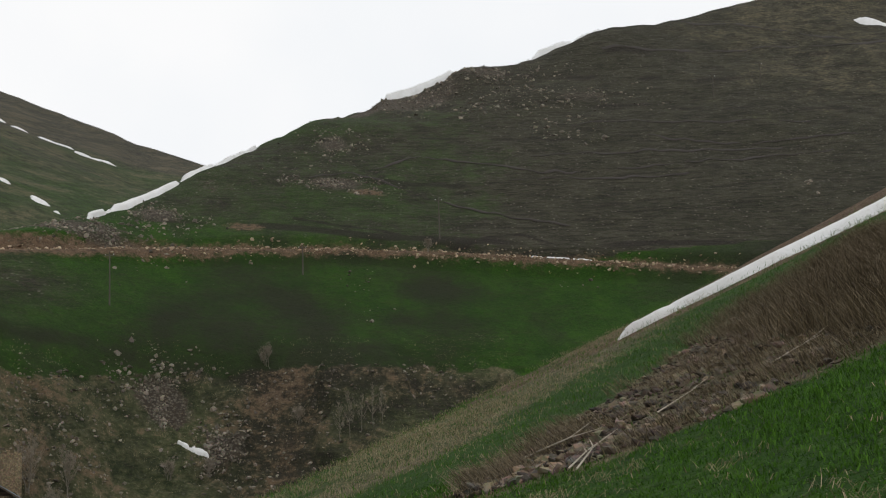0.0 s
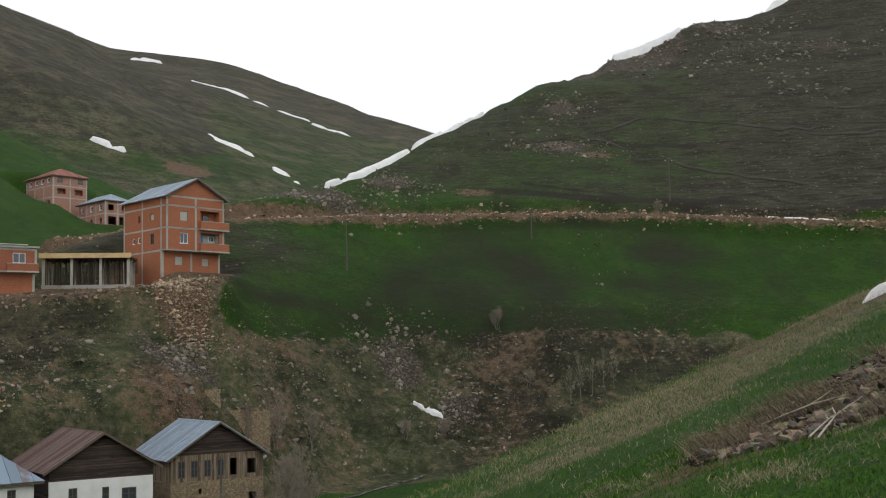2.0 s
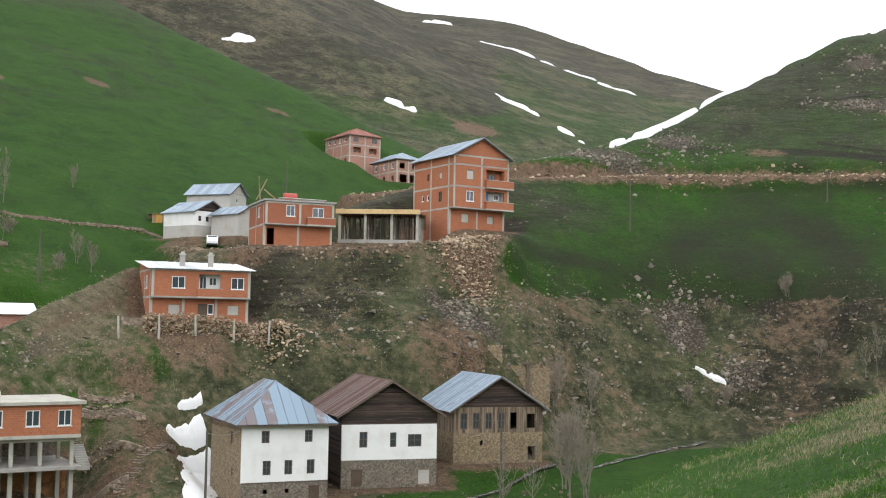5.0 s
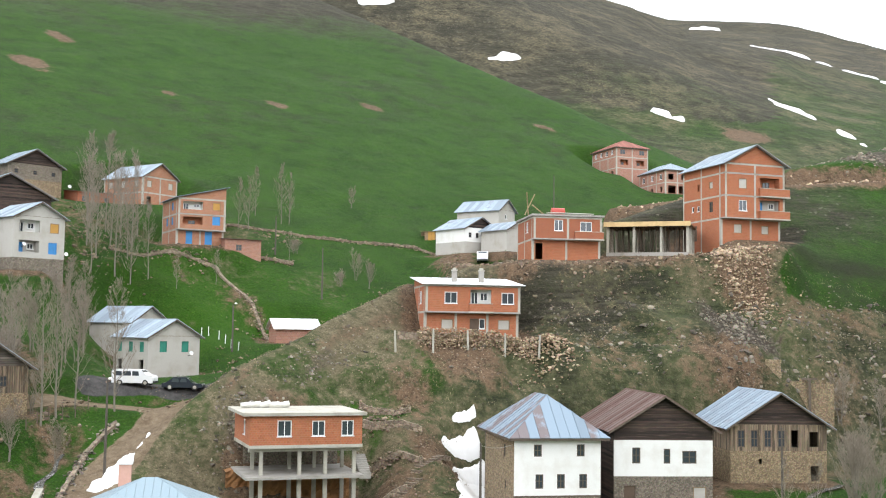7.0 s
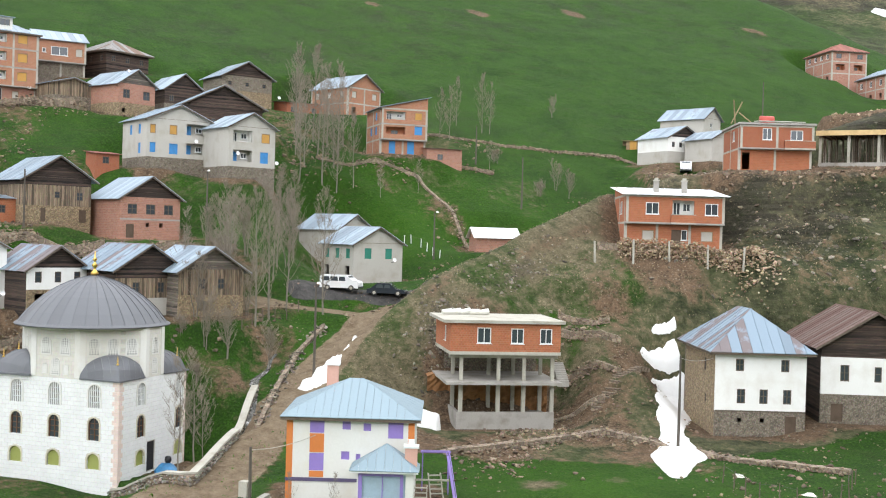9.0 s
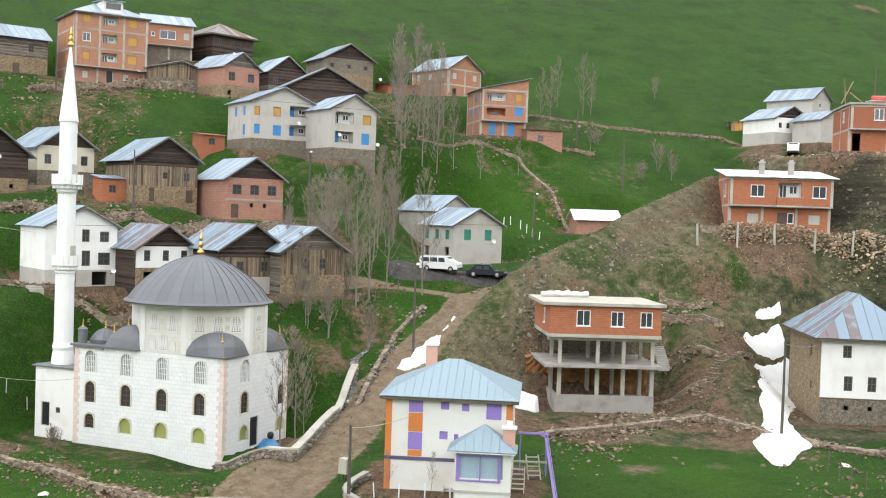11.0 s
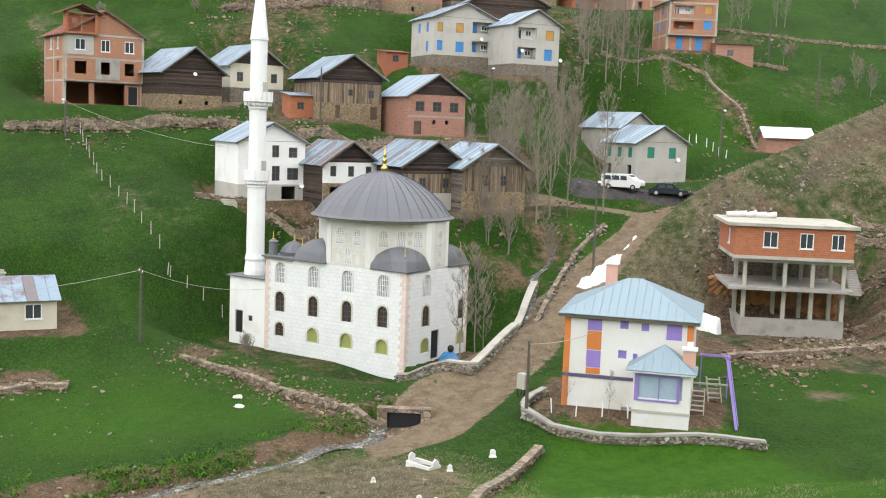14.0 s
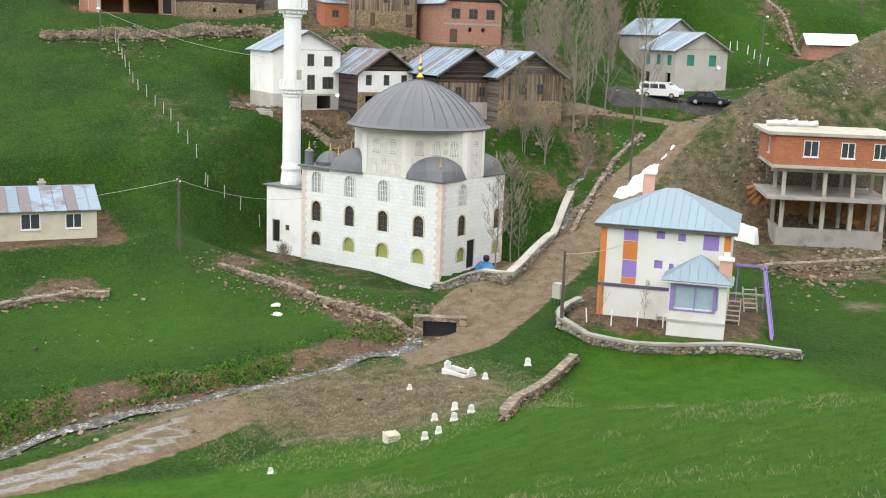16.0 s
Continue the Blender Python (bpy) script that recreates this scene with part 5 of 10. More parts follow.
def corner_half_dome(parent, corner, along, depth, z, rise):
    """A lead half-dome over one cut-off corner of the hall, rising to the slanting wall of the drum."""
    corner, a, b = Vector((*corner, 0)), Vector((*along, 0)), Vector((*depth, 0))
    out = -(a.normalized() + b.normalized())
    cap = part("corner_dome", Shape().prism([corner + out * 0.22 + Vector((0, 0, z)), corner + a + out * 0.1 + Vector((0, 0, z)), corner + b + out * 0.1 + Vector((0, 0, z))], (0, 0, 0.13)), M_LEAD, parent)
    gores, rows = 10, 7

    def point(s, r):
        edge = corner + a * (1 - 2 * s) if s < 0.5 else corner + b * (2 * s - 1)
        edge = edge + out * 0.2 * (1 - abs(2 * s - 1))
        wall = corner + a * (1 - s) + b * s
        round_edge = edge.lerp(wall, 0.10 * (1 - abs(2 * s - 1)))
        p = round_edge.lerp(wall, r)
        height = rise * (1 - (2 * s - 1) ** 2) ** 0.55 * (1 - (1 - r) ** 2) ** 0.62
        return (p.x, p.y, z + 0.13 + height)

    for g in range(gores):
        s0, s1 = g / gores, (g + 1) / gores
        sheet = Shape()
        for i in range(rows + 1):
            r = i / rows
            for s, lift in ((s0, 0.03), (s0 + (s1 - s0) * 0.1, 0.0), (s1, 0.0)):
                q = point(s, r)
                sheet.v.append((q[0], q[1], q[2] + lift))
        for i in range(rows):
            for j in range(2):
                q = i * 3 + j
                sheet.f.append((q, q + 1, q + 4, q + 3))
        part("lead_sheet", sheet, M_LEAD, cap)
    top = point(0.5, 0.3)
    gold_finial(cap, top[0], top[1], top[2] - 0.05, 0.62)


def lattice_panel(parent, centre, along, width, height, z, name="lattice_window"):
    """A pierced stone lattice with a round head, set on a wall; along is the wall's direction."""
    along = Vector((*along, 0)).normalized()
    outward = Vector((along.y, -along.x, 0))
    c = Vector((*centre, 0))
    place = lambda u, o, h: tuple(c + along * u + outward * o + Vector((0, 0, h)))
    r = width / 2
    ring = [(-r, z), (r, z)] + [(r * math.cos(math.pi * k / 8), z + height - r + r * math.sin(math.pi * k / 8)) for k in range(9)]
    frame_s = Shape()
    grow = [(u * 1.22, z + (h - z) * 1.07 - 0.06) for u, h in ring]
    n = len(ring)
    frame_s.v = [place(u, 0.045, h) for u, h in grow] + [place(u, 0.045, h) for u, h in ring] + [place(u, 0.0, h) for u, h in ring] + [place(u, 0.0, h) for u, h in grow]
    for k in range(n):
        m = (k + 1) % n
        frame_s.f += [(k, m, n + m, n + k), (n + k, n + m, 2 * n + m, 2 * n + k), (3 * n + k, 3 * n + m, m, k)]
    win = part(name, frame_s, M_HOUSE, parent)
    # dark grey sheet: the shade behind the piercing, given as colour
    pane = Shape()
    pane.v = [place(u, 0.006, h) for u, h in ring]
    pane.f = [tuple(range(n))]
    part("pane", pane, M_LATTICE_DARK, win)
    bars = Shape()
    step = width / 4
    rows = int(height / (step * 0.86))
    for i in range(rows + 1):
        zz = z + i * height / rows
        half = r if zz < z + height - r else math.sqrt(max(0.0, r * r - (zz - z - height + r) ** 2))
        if half > 0.05:
            q = [place(-half, 0.01, zz - 0.035), place(half, 0.01, zz - 0.035), place(half, 0.01, zz + 0.035), place(-half, 0.01, zz + 0.035)]
            bars.prism(q, outward * 0.025)
    for i in range(5):
        u = -r + i * step
        head = z + height - r + math.sqrt(max(0.0, r * r - u * u))
        for lean in (-0.6, 0.6):
            u1 = max(-r, min(r, u + lean * step))
            q = [place(u - 0.035, 0.012, z), place(u + 0.035, 0.012, z), place(u1 + 0.035, 0.012, head), place(u1 - 0.035, 0.012, head)]
            bars.prism(q, outward * 0.022)
    part("lattice", bars, M_HOUSE, win)


def mosque(at, turn):
    w, d, h, hall = 9.9, 15.75, 9.0, 12.5
    top = thing("mosque", "white ashlar village mosque with pink quoins and a lead dome", "mosque", pose(*at, 0, 0, turn))
    c_, s_ = math.cos(radians(turn)), math.sin(radians(turn))
    spot_at = lambda u, v: (at[0] + c_ * u - s_ * v, at[1] + s_ * u + c_ * v)
    PADS.append((*spot_at(-3.0, 0), at[2] - 0.25, turn, w + 3, 7.0, 7.0))
    PADS.append((*spot_at(-3.0, 8.5), at[2] + 0.35, turn, w + 3, 13.0, 7.0))
    PADS.append((*spot_at(0.4, -4.0), at[2] + 0.95, turn, 9.4, 3.8, 1.0))
    lcols, fcols = (2.35, 6.25, 10.05, 13.95), (3.1, 8.85)
    rows = [("olive", 1.75, 1.3, 1.2), ("brown", 4.1, 1.85, 1.05), ("grille", 6.75, 1.9, 1.15)]
    spec = []
    for face, cols in (("L", lcols), ("F", fcols)):
        for c in cols:
            for kind, z, hh, ww in rows:
                if kind == "olive" and c > 12:
                    spec.append((face, c - 0.5, 1.85, 1.0, 1.25, "brown"))
                else:
                    spec.append((face, c - ww / 2, z, ww, hh, kind))
    for face in "FLRB":
        length = w if face in "FB" else d
        holes = [(q[1], q[2], q[3], q[4]) for q in spec if q[0] == face]
        if face == "F":
            holes.append((4.1, 1.0, 1.25, 2.6))
        s = Shape()
        wall_with_holes(s, face, w, d, 0.0 if face in "FB" else 0.402, length if face in "FB" else length - 0.402, -2.5, h, holes, 0.4)
        part("wall", s, M_MOSQUE, top, "white ashlar wall")
    for face, u, z, ww, hh, kind in spec:
        if kind == "grille":
            arched_window(top, face, w, d, u, z, ww, hh, M_HOUSE, M_PVC, M_LATTICE_DARK, 6, name="grille_window")
        elif kind == "brown":
            arched_window(top, face, w, d, u, z, ww, hh, M_CREAM, M_BROWN_FRAME, M_GLASS, 2)
        else:
            arched_window(top, face, w, d, u, z, ww, hh, M_CREAM, M_OLIVE, M_OLIVE, 1)
    window(top, "F", w, d, 4.1, 1.0, 1.25, 2.6, "steel")
    # pink corner stones, course by course
    for k in range(25):
        z0 = -0.6 + k * 0.383
        ln = 0.62 if k % 2 else 0.42
        part("quoin", Shape().box(-0.025, ln, -0.025, 0.02, z0, z0 + 0.37).box(-0.025, 0.02, 0.02, 1.04 - ln, z0, z0 + 0.37), M_PINK_STONE, top)
        part("quoin", Shape().box(-0.025, 0.02, d - ln, d + 0.02, z0, z0 + 0.37), M_PINK_STONE, top)
        part("quoin", Shape().box(w - ln * 0.5, w + 0.025, -0.025, 0.02, z0, z0 + 0.37), M_PINK_STONE, top)
    # lead roof over the porch and the flat parts
    part("cornice", Shape().box(-0.12, w + 0.12, hall + 0.002, d + 0.12, h - 0.22, h - 0.002), M_CONCRETE, top)
    part("lead_roof", Shape().box(-0.3, w + 0.3, 8.62, d + 0.3, h, h + 0.16).box(0.3, w - 0.3, 0.3, 8.61, h - 0.1, h + 0.05), M_LEAD, top, "dark lead roof")
    # eight-sided drum, flush with the walls between the cut-off corners
    a, b, zt = 3.6, 3.9, h + 4.15
    ring = [(0.0, b), (a, 0.0), (w - a, 0.0), (w, b), (w, hall - b), (w - a, hall), (a, hall), (0.0, hall - b)]
    cx, cy = w / 2, hall / 2
    ring = [(cx + (x - cx) * 0.998, cy + (y - cy) * 0.998) for x, y in ring]
    drum = part("drum", Shape().prism([(x, y, h - 0.3) for x, y in ring], (0, 0, zt - h + 0.3)), M_DRUM, top, "cream-white eight-sided drum")
    for k in range(8):
        (x0, y0), (x1, y1) = ring[k], ring[(k + 1) % 8]
        ln = math.hypot(x1 - x0, y1 - y0)
        ux, uy = (x1 - x0) / ln, (y1 - y0) / ln
        slant = k % 2 == 0
        count = 3 if slant else (2 if ln > 4 else 1)
        for i in range(count):
            t = (i + 0.5) / count if count > 1 else 0.5
            t = 0.5 + (t - 0.5) * (0.86 if slant else 0.8)
            lattice_panel(drum, (x0 + (x1 - x0) * t, y0 + (y1 - y0) * t), (ux, uy), 0.86, 1.35, h + 1.95)
        if not slant:
            mid = ((x0 + x1) / 2, (y0 + y1) / 2)
            lattice_panel(drum, mid, (ux, uy), 0.72, 1.35, h + 0.25)
            for side in (-1, 1):
                if ln > 4:
                    lattice_panel(drum, (mid[0] + ux * 1.05 * side, mid[1] + uy * 1.05 * side), (ux, uy), 0.42, 0.8, h + 0.35)
        for e, f in ((x0, y0), (x1, y1)):
            q = Vector((e - cx, f - cy, 0)).normalized() * 0.05
            near = Vector((ux, uy, 0)) * (0.45 if (e, f) == (x0, y0) else -0.45)
            r0, r1 = Vector((e, f, h + 0.1)) + q, Vector((e, f, h + 0.1)) + near + Vector((uy, -ux, 0)) * 0.05
            part("pilaster", Shape().prism([r0, r1, r1 - Vector((uy, -ux, 0)) * 0.1, r0 - q * 2], (0, 0, zt - h - 0.12)), M_HOUSE, drum)
    part("drum_cornice", Shape().lathe([(6.0, zt - 0.12), (6.25, zt), (6.1, zt + 0.05), (0.0, zt + 0.05)], 40, cx, cy), M_DRUM, top)
    dome = part("dome", Shape().lathe([(5.8, zt - 0.02), (6.45, zt + 0.02), (6.5, zt + 0.12), (6.2, zt + 0.3), (0.0, zt + 0.35)], 56, cx, cy), M_LEAD, top, "dark grey lead dome")
    ribbed_cap(top, cx, cy, zt + 0.26, 6.2, 3.95, dome, 36)
    gold_finial(dome, cx, cy, zt + 4.15, 1.75)
    for corner, along, depth in (((0.0, 0.0), (0.0, b), (a, 0.0)), ((w, 0.0), (-a, 0.0), (0.0, b)), ((0.0, hall), (a, 0.0), (0.0, -b)), ((w, hall), (0.0, -b), (-a, 0.0))):
        corner_half_dome(top, corner, along, depth, h, 1.85)
    for qx in (1.9, 4.95, 8.0):
        cap = part("porch_dome", Shape().lathe([(1.3, h + 0.16), (1.36, h + 0.5), (1.25, h + 0.56), (0, h + 0.58)], 20, qx, 14.0), M_LEAD, top)
        ribbed_cap(top, qx, 14.0, h + 0.54, 1.27, 0.95, cap, 12)
        gold_finial(cap, qx, 14.0, h + 1.45, 0.6)
    turret = part("turret", Shape().lathe([(0.42, h + 0.1), (0.42, h + 1.35), (0.48, h + 1.4), (0.2, h + 1.62), (0.0, h + 1.64)], 10, 0.5, d - 0.4), M_LEAD, top, "small lead-covered turret")
    gold_finial(turret, 0.5, d - 0.4, h + 1.6, 0.6)
    return top


def minaret(at, turn, h0):
    """White minaret with two galleries, on the low white annexe of the mosque."""
    top = thing("minaret", "slim white minaret with two galleries and a gold finial", "minaret", pose(*at, 0, 0, turn))
    z = [v - at[2] for v in h0]
    base, low, high, cone, tip = z
    part("shaft", Shape().lathe([(1.0, -0.3), (1.02, 0.5), (0.9, 1.3), (0.98, 1.6), (0.86, 2.1), (0.84, low - 0.9)], 16), M_MINARET, top)
    part("shaft", Shape().lathe([(0.82, low + 0.2), (0.79, high - 0.9)], 16), M_MINARET, top)
    part("shaft", Shape().lathe([(0.78, high + 0.2), (0.77, cone), (0.86, cone + 0.03), (0.86, cone + 0.18), (0.0, cone + 0.2)], 16), M_MINARET, top)
    part("spire", Shape().lathe([(0.84, cone + 0.2), (0.08, tip), (0.0, tip)], 16), M_MINARET, top, "tall white conical spire")
    for zz, r in ((low, 1.22), (high, 1.38)):
        g = part("gallery", Shape().lathe([(0.84, zz - 0.9), (0.92, zz - 0.75), (0.9, zz - 0.6), (1.08, zz - 0.45), (1.06, zz - 0.3), (r, zz - 0.12), (r, zz), (r - 0.14, zz + 0.02), (0.6, zz + 0.02)], 16), M_MINARET, top)
        for k in range(16):
            a = 6.2832 * k / 16
            s = Shape().box(-0.04, 0.04, -0.2, 0.2, 0.0, 0.8)
            m = Matrix.Translation((math.cos(a) * (r - 0.06), math.sin(a) * (r - 0.06), zz)) @ Matrix.Rotation(a, 4, "Z")
            s.v = [tuple(m @ Vector(p)) for p in s.v]
            part("parapet_panel", s, M_MINARET, g)
            c = Shape().box(-0.05, 0.06, -0.07, 0.07, -0.5, -0.2)
            m = Matrix.Translation((math.cos(a) * (r - 0.16), math.sin(a) * (r - 0.16), zz)) @ Matrix.Rotation(a, 4, "Z")
            c.v = [tuple(m @ Vector(p)) for p in c.v]
            part("corbel", c, M_MARBLE, g)
        part("gallery_door", Shape().box(-0.3, 0.3, -0.9, -0.82, zz + 0.02, zz + 1.7), M_GREY, top)
    gold_finial(top, 0, 0, tip - 0.1, 1.5)
    return top


mosque((-86.0, 40.5, -21.4), 120)
annexe = house("annexe", "low white annexe with a lead roof under the minaret", (-99.7, 33.0, -20.3), 120, 5.0, 4.9, [(5.6, M_WHITE)], ("flat", 0.12, M_LEAD), [("L", 3.2, 0.3, 1.0, 2.2, "steel"), ("L", 2.0, 1.6, 0.5, 0.5, "dark")], over=0.25, category="annexe", pad=False)
minaret((-103.45, 32.80, -14.6), 120, (-14.6, -5.47, 1.84, 7.36, 14.26))


# ---- the painted house by the road ----
def painted_house(at, turn):
    w, d = 8.5, 8.0
    wins = [("F", w * 0.435, 5.5, 0.55, 0.55, "purple"), ("F", w * 0.6, 5.45, 0.5, 0.5, "purple"), ("F", w * 0.43, 3.5, 0.55, 0.55, "purple"), ("F", w * 0.545, 3.4, 0.3, 0.5, "purple")]
    top = house("painted_house", "white house with orange and purple panels and pale blue roof", at, turn, w, d, [(2.2, M_HOUSE), (4.2, M_HOUSE)], ("hip", 2.0, M_ROOF_PLAIN), wins, over=0.42)
    panels = ((0.0, 0.42, 0.0, 6.3, M_ORANGE), (w - 0.42, w, 2.4, 6.3, M_ORANGE), (1.55, 2.5, 5.25, 6.3, M_PURPLE), (1.55, 2.5, 3.95, 5.2, M_ORANGE),
              (1.55, 2.5, 2.75, 3.9, M_PURPLE), (1.55, 2.5, 2.3, 2.7, M_ORANGE), (w - 1.75, w - 0.75, 5.0, 6.2, M_PURPLE))
    for a, b, z0, z1, m in panels:
        part("panel", Shape().box(a, b, -0.03, -0.001, z0, z1), m, top)
    part("belt", Shape().box(-0.03, w + 0.03, -0.06, 0.0, 2.02, 2.25), M_NAVY, top, "dark violet band")
    part("eave_band", Shape().box(-0.05, w + 0.05, -0.05, 0.0, 6.18, 6.36), M_NAVY, top)
    # bay at the corner
    x0, x1, y0 = w - 3.6, w + 0.05, -2.3
    bay = part("bay", Shape().box(x0, x1, y0, -0.002, -2.5, 1.5).box(x0, x0 + 0.3, y0, -0.002, 1.5, 3.05).box(x1 - 0.5, x1, y0, -0.002, 1.5, 3.05).box(x0, x1, y0, -0.002, 3.05, 3.2), M_HOUSE, top)
    part("bay_frame", Shape().box(x0 + 0.1, x0 + 0.35, y0 - 0.04, y0 - 0.001, 1.3, 3.1).box(x1 - 0.85, x1 - 0.65, y0 - 0.04, y0 - 0.001, 1.3, 3.1).box(x0 + 0.35, x1 - 0.85, y0 - 0.04, y0 - 0.001, 2.95, 3.1).box(x0 + 0.35, x1 - 0.85, y0 - 0.04, y0 - 0.001, 1.3, 1.42).box((x0 + x1) / 2 - 0.2, (x0 + x1) / 2 - 0.13, y0 - 0.035, y0 + 0.01, 1.42, 2.95), M_PURPLE, bay)
    part("pane", Shape().box(x0 + 0.3, x1 - 0.5, y0 + 0.12, y0 + 0.16, 1.5, 3.05), plain("curtained_glass", (0.36, 0.46, 0.56), 0.2, 0, 0.12, 1.0, bumped=0), bay)
    part("belt", Shape().box(x0 - 0.03, x1 + 0.03, y0 - 0.05, -0.001, 0.55, 0.72), M_GREY, bay)
    cap = part("bay_roof", Shape().box(x0 - 0.4, x1 + 0.3, y0 - 0.4, 0.0, 3.2, 3.3), M_PVC, top)
    mid = ((x0 + x1) / 2, y0 + 1.6, 4.75)
    rng = random.Random(5)
    c = [(x0 - 0.45, y0 - 0.45, 3.31), (x1 + 0.35, y0 - 0.45, 3.31), (x1 + 0.35, -0.01, 3.31), (x0 - 0.45, -0.01, 3.31)]
    roof_slope(cap, [c[0], c[1], mid], (1, 0, 0), M_ROOF_PLAIN, rng, 0.6)
    roof_slope(cap, [c[1], c[2], mid], (0, 1, 0), M_ROOF_PLAIN, rng, 0.6)
    roof_slope(cap, [c[3], c[0], mid], (0, 1, 0), M_ROOF_PLAIN, rng, 0.6)
    pink = plain("pink_plaster", (0.62, 0.36, 0.29), 0.85, 0, 0.1, 1.0)
    for x, y, z0, z1 in ((x1 - 0.2, y0 + 0.9, 3.3, 4.7), (2.4, 6.0, 7.2, 9.1)):
        ch = part("chimney", Shape().box(x - 0.4, x + 0.4, y - 0.3, y + 0.3, z0, z1), pink, top, "pink plastered chimney")
        part("chimney_cap", Shape().box(x - 0.5, x + 0.5, y - 0.4, y + 0.4, z1, z1 + 0.15).box(x - 0.2, x + 0.2, y - 0.2, y + 0.2, z1 + 0.15, z1 + 0.5), M_PVC, ch)
    return top


painted_house((-63.5, 41.8, -18.4), 49)


# ---- concrete-framed house on stilts ----
def stilt_house(at, turn):
    w, d = 9.2, 8.0
    top = thing("stilt_house", "unfinished brick house raised on open concrete storeys", "house", pose(*at, 0, 0, turn))
    PADS.append((*at, turn, w, d))
    part("base_wall", Shape().box(0.0, w, 0.0, 0.3, -2.5, 1.6).box(0.0, 0.3, 0.302, d, -2.5, 1.6).box(w - 0.3, w, 0.302, d, -2.5, 1.0), M_CONCRETE, top)
    part("floor_slab", Shape().box(0.302, w - 0.302, 0.302, d, 0.7, 1.0), M_CONCRETE, top)
    part("floor_slab", Shape().box(-1.2, w + 0.4, -1.3, d, 4.25, 4.5), M_CONCRETE, top)
    part("floor_slab", Shape().box(-0.9, w + 0.3, -0.8, d, 6.95, 7.25), M_SLAB, top)
    part("back_wall", Shape().box(0.0, w, d - 0.3, d - 0.002, 1.0, 4.248).box(0.0, w, d - 0.3, d - 0.002, 4.5, 6.948), M_STONE, top)
    for x in (0.2, 3.7, 6.1, w - 0.4):
        for y in (0.0, 4.6):
            part("column", Shape().box(x, x + 0.35, y, y + 0.35, 1.0 if y else 1.6, 4.25).box(x - 0.03, x + 0.38, y - 0.03, y + 0.38, 4.05, 4.24), M_SLAB, top)
            part("column", Shape().box(x, x + 0.32, y, y + 0.32, 4.5, 6.95), M_SLAB, top)
    part("beam", Shape().box(-0.8, w + 0.2, -0.1, 0.35, 6.6, 6.946), M_SLAB, top)
    wins = [(1.62, 8.0, 1.3, 1.45), (4.78, 8.0, 1.2, 1.4), (7.5, 8.0, 1.15, 1.4)]
    s = Shape()
    z0, z1 = 7.252, 9.85
    body = [(u, z, a, b) for u, z, a, b in wins]
    wall_with_holes(s, "F", w, d, -0.85, w + 0.25, z0, z1, body, out=0.75)
    part("wall", s, M_BRICK, top)
    s2 = Shape()
    wall_with_holes(s2, "L", w, d, -0.465, d, z0, z1, [(1.8, 8.0, 1.1, 1.4)], out=0.85)
    part("wall", s2, M_BRICK, top)
    part("wall", Shape().box(w - 0.03, w + 0.25, -0.465, d, z0, z1).box(-0.565, w - 0.032, d - 0.28, d, z0, z1), M_BRICK_RED, top)
    for u, z, a, b in wins:
        window(top, "F", w, d, u, z, a, b, "white", out=0.75)
    window(top, "L", w, d, 1.8, 8.0, 1.1, 1.4, "white", out=0.85)
    part("roof_slab", Shape().box(-1.5, w + 0.6, -1.1, d + 0.4, z1, z1 + 0.28), M_SLAB, top, "pale bare concrete roof slab")
    rng = random.Random(21)
    bank = Shape()
    nx, nz = 40, 16
    for i in range(nx):
        for j in range(nz):
            x = -1.9 + i * 0.3
            bulge = 0.7 * float(rough_noise(np.array(x * 1.0), np.array(j * 0.33), 1.8, 55)) + rng.uniform(-0.1, 0.1)
            bank.v.append((x, d - 2.9 - 0.5 * j / nz + bulge + (0.9 if x < 0.5 else 0), -0.4 + j * 0.31 + (rng.uniform(-0.2, 0.2) if j == nz - 1 else 0)))
    for i in range(nx):
        bank.v.append((-1.9 + i * 0.3, d + 1.5, 4.4))
    for i in range(nx - 1):
        for j in range(nz - 1):
            q = i * nz + j
            bank.f.append((q, q + nz, q + nz + 1, q + 1))
        bank.f.append((i * nz + nz - 1, (i + 1) * nz + nz - 1, nx * nz + i + 1, nx * nz + i))
    cut = new("earth_cut", bank.mesh("earth_cut", plain("orange_cut_earth", (0.30, 0.145, 0.055), 0.95, 0, 0.55, 1.4, (0.11, 0.062, 0.035), 0.1)))
    cut.matrix_world = pose(*at, 0, 0, turn)
    tagged(cut, "orange-brown earth cut behind the open storey", "earth bank", kind="structure")
    ring = [(w + 0.45, 0.6, 3.9)]
    for k in range(9):
        ring += [(w + 0.45, 0.6 + k * 0.28, 4.3 + (k + 1) * 0.18), (w + 0.45, 0.6 + (k + 1) * 0.28, 4.3 + (k + 1) * 0.18)]
    ring.append((w + 0.45, 0.6 + 9 * 0.28, 5.4))
    steps = Shape().prism(ring, (1.1, 0, 0))
    part("outside_stair", steps, M_CONCRETE, top)
    return top


stilt_house((-77.5, 69.4, -17.5), 58)
tarp = Shape()
for k in range(5):
    tarp.tube([(-0.6 + k * 0.9, 6.2 + 0.15 * (k % 2), 0.25), (0.4 + k * 0.9, 6.3, 0.33 + 0.06 * (k % 3))], [0.26 + 0.05 * (k % 2), 0.3], 8)
solid("rolled_tarpaulin", tarp, M_PLASTIC_PALE, "pale rolled tarpaulin lying on the concrete roof", "tarpaulin", pose(-77.5, 69.4, -17.5 + 10.08, 0, 0, 58))


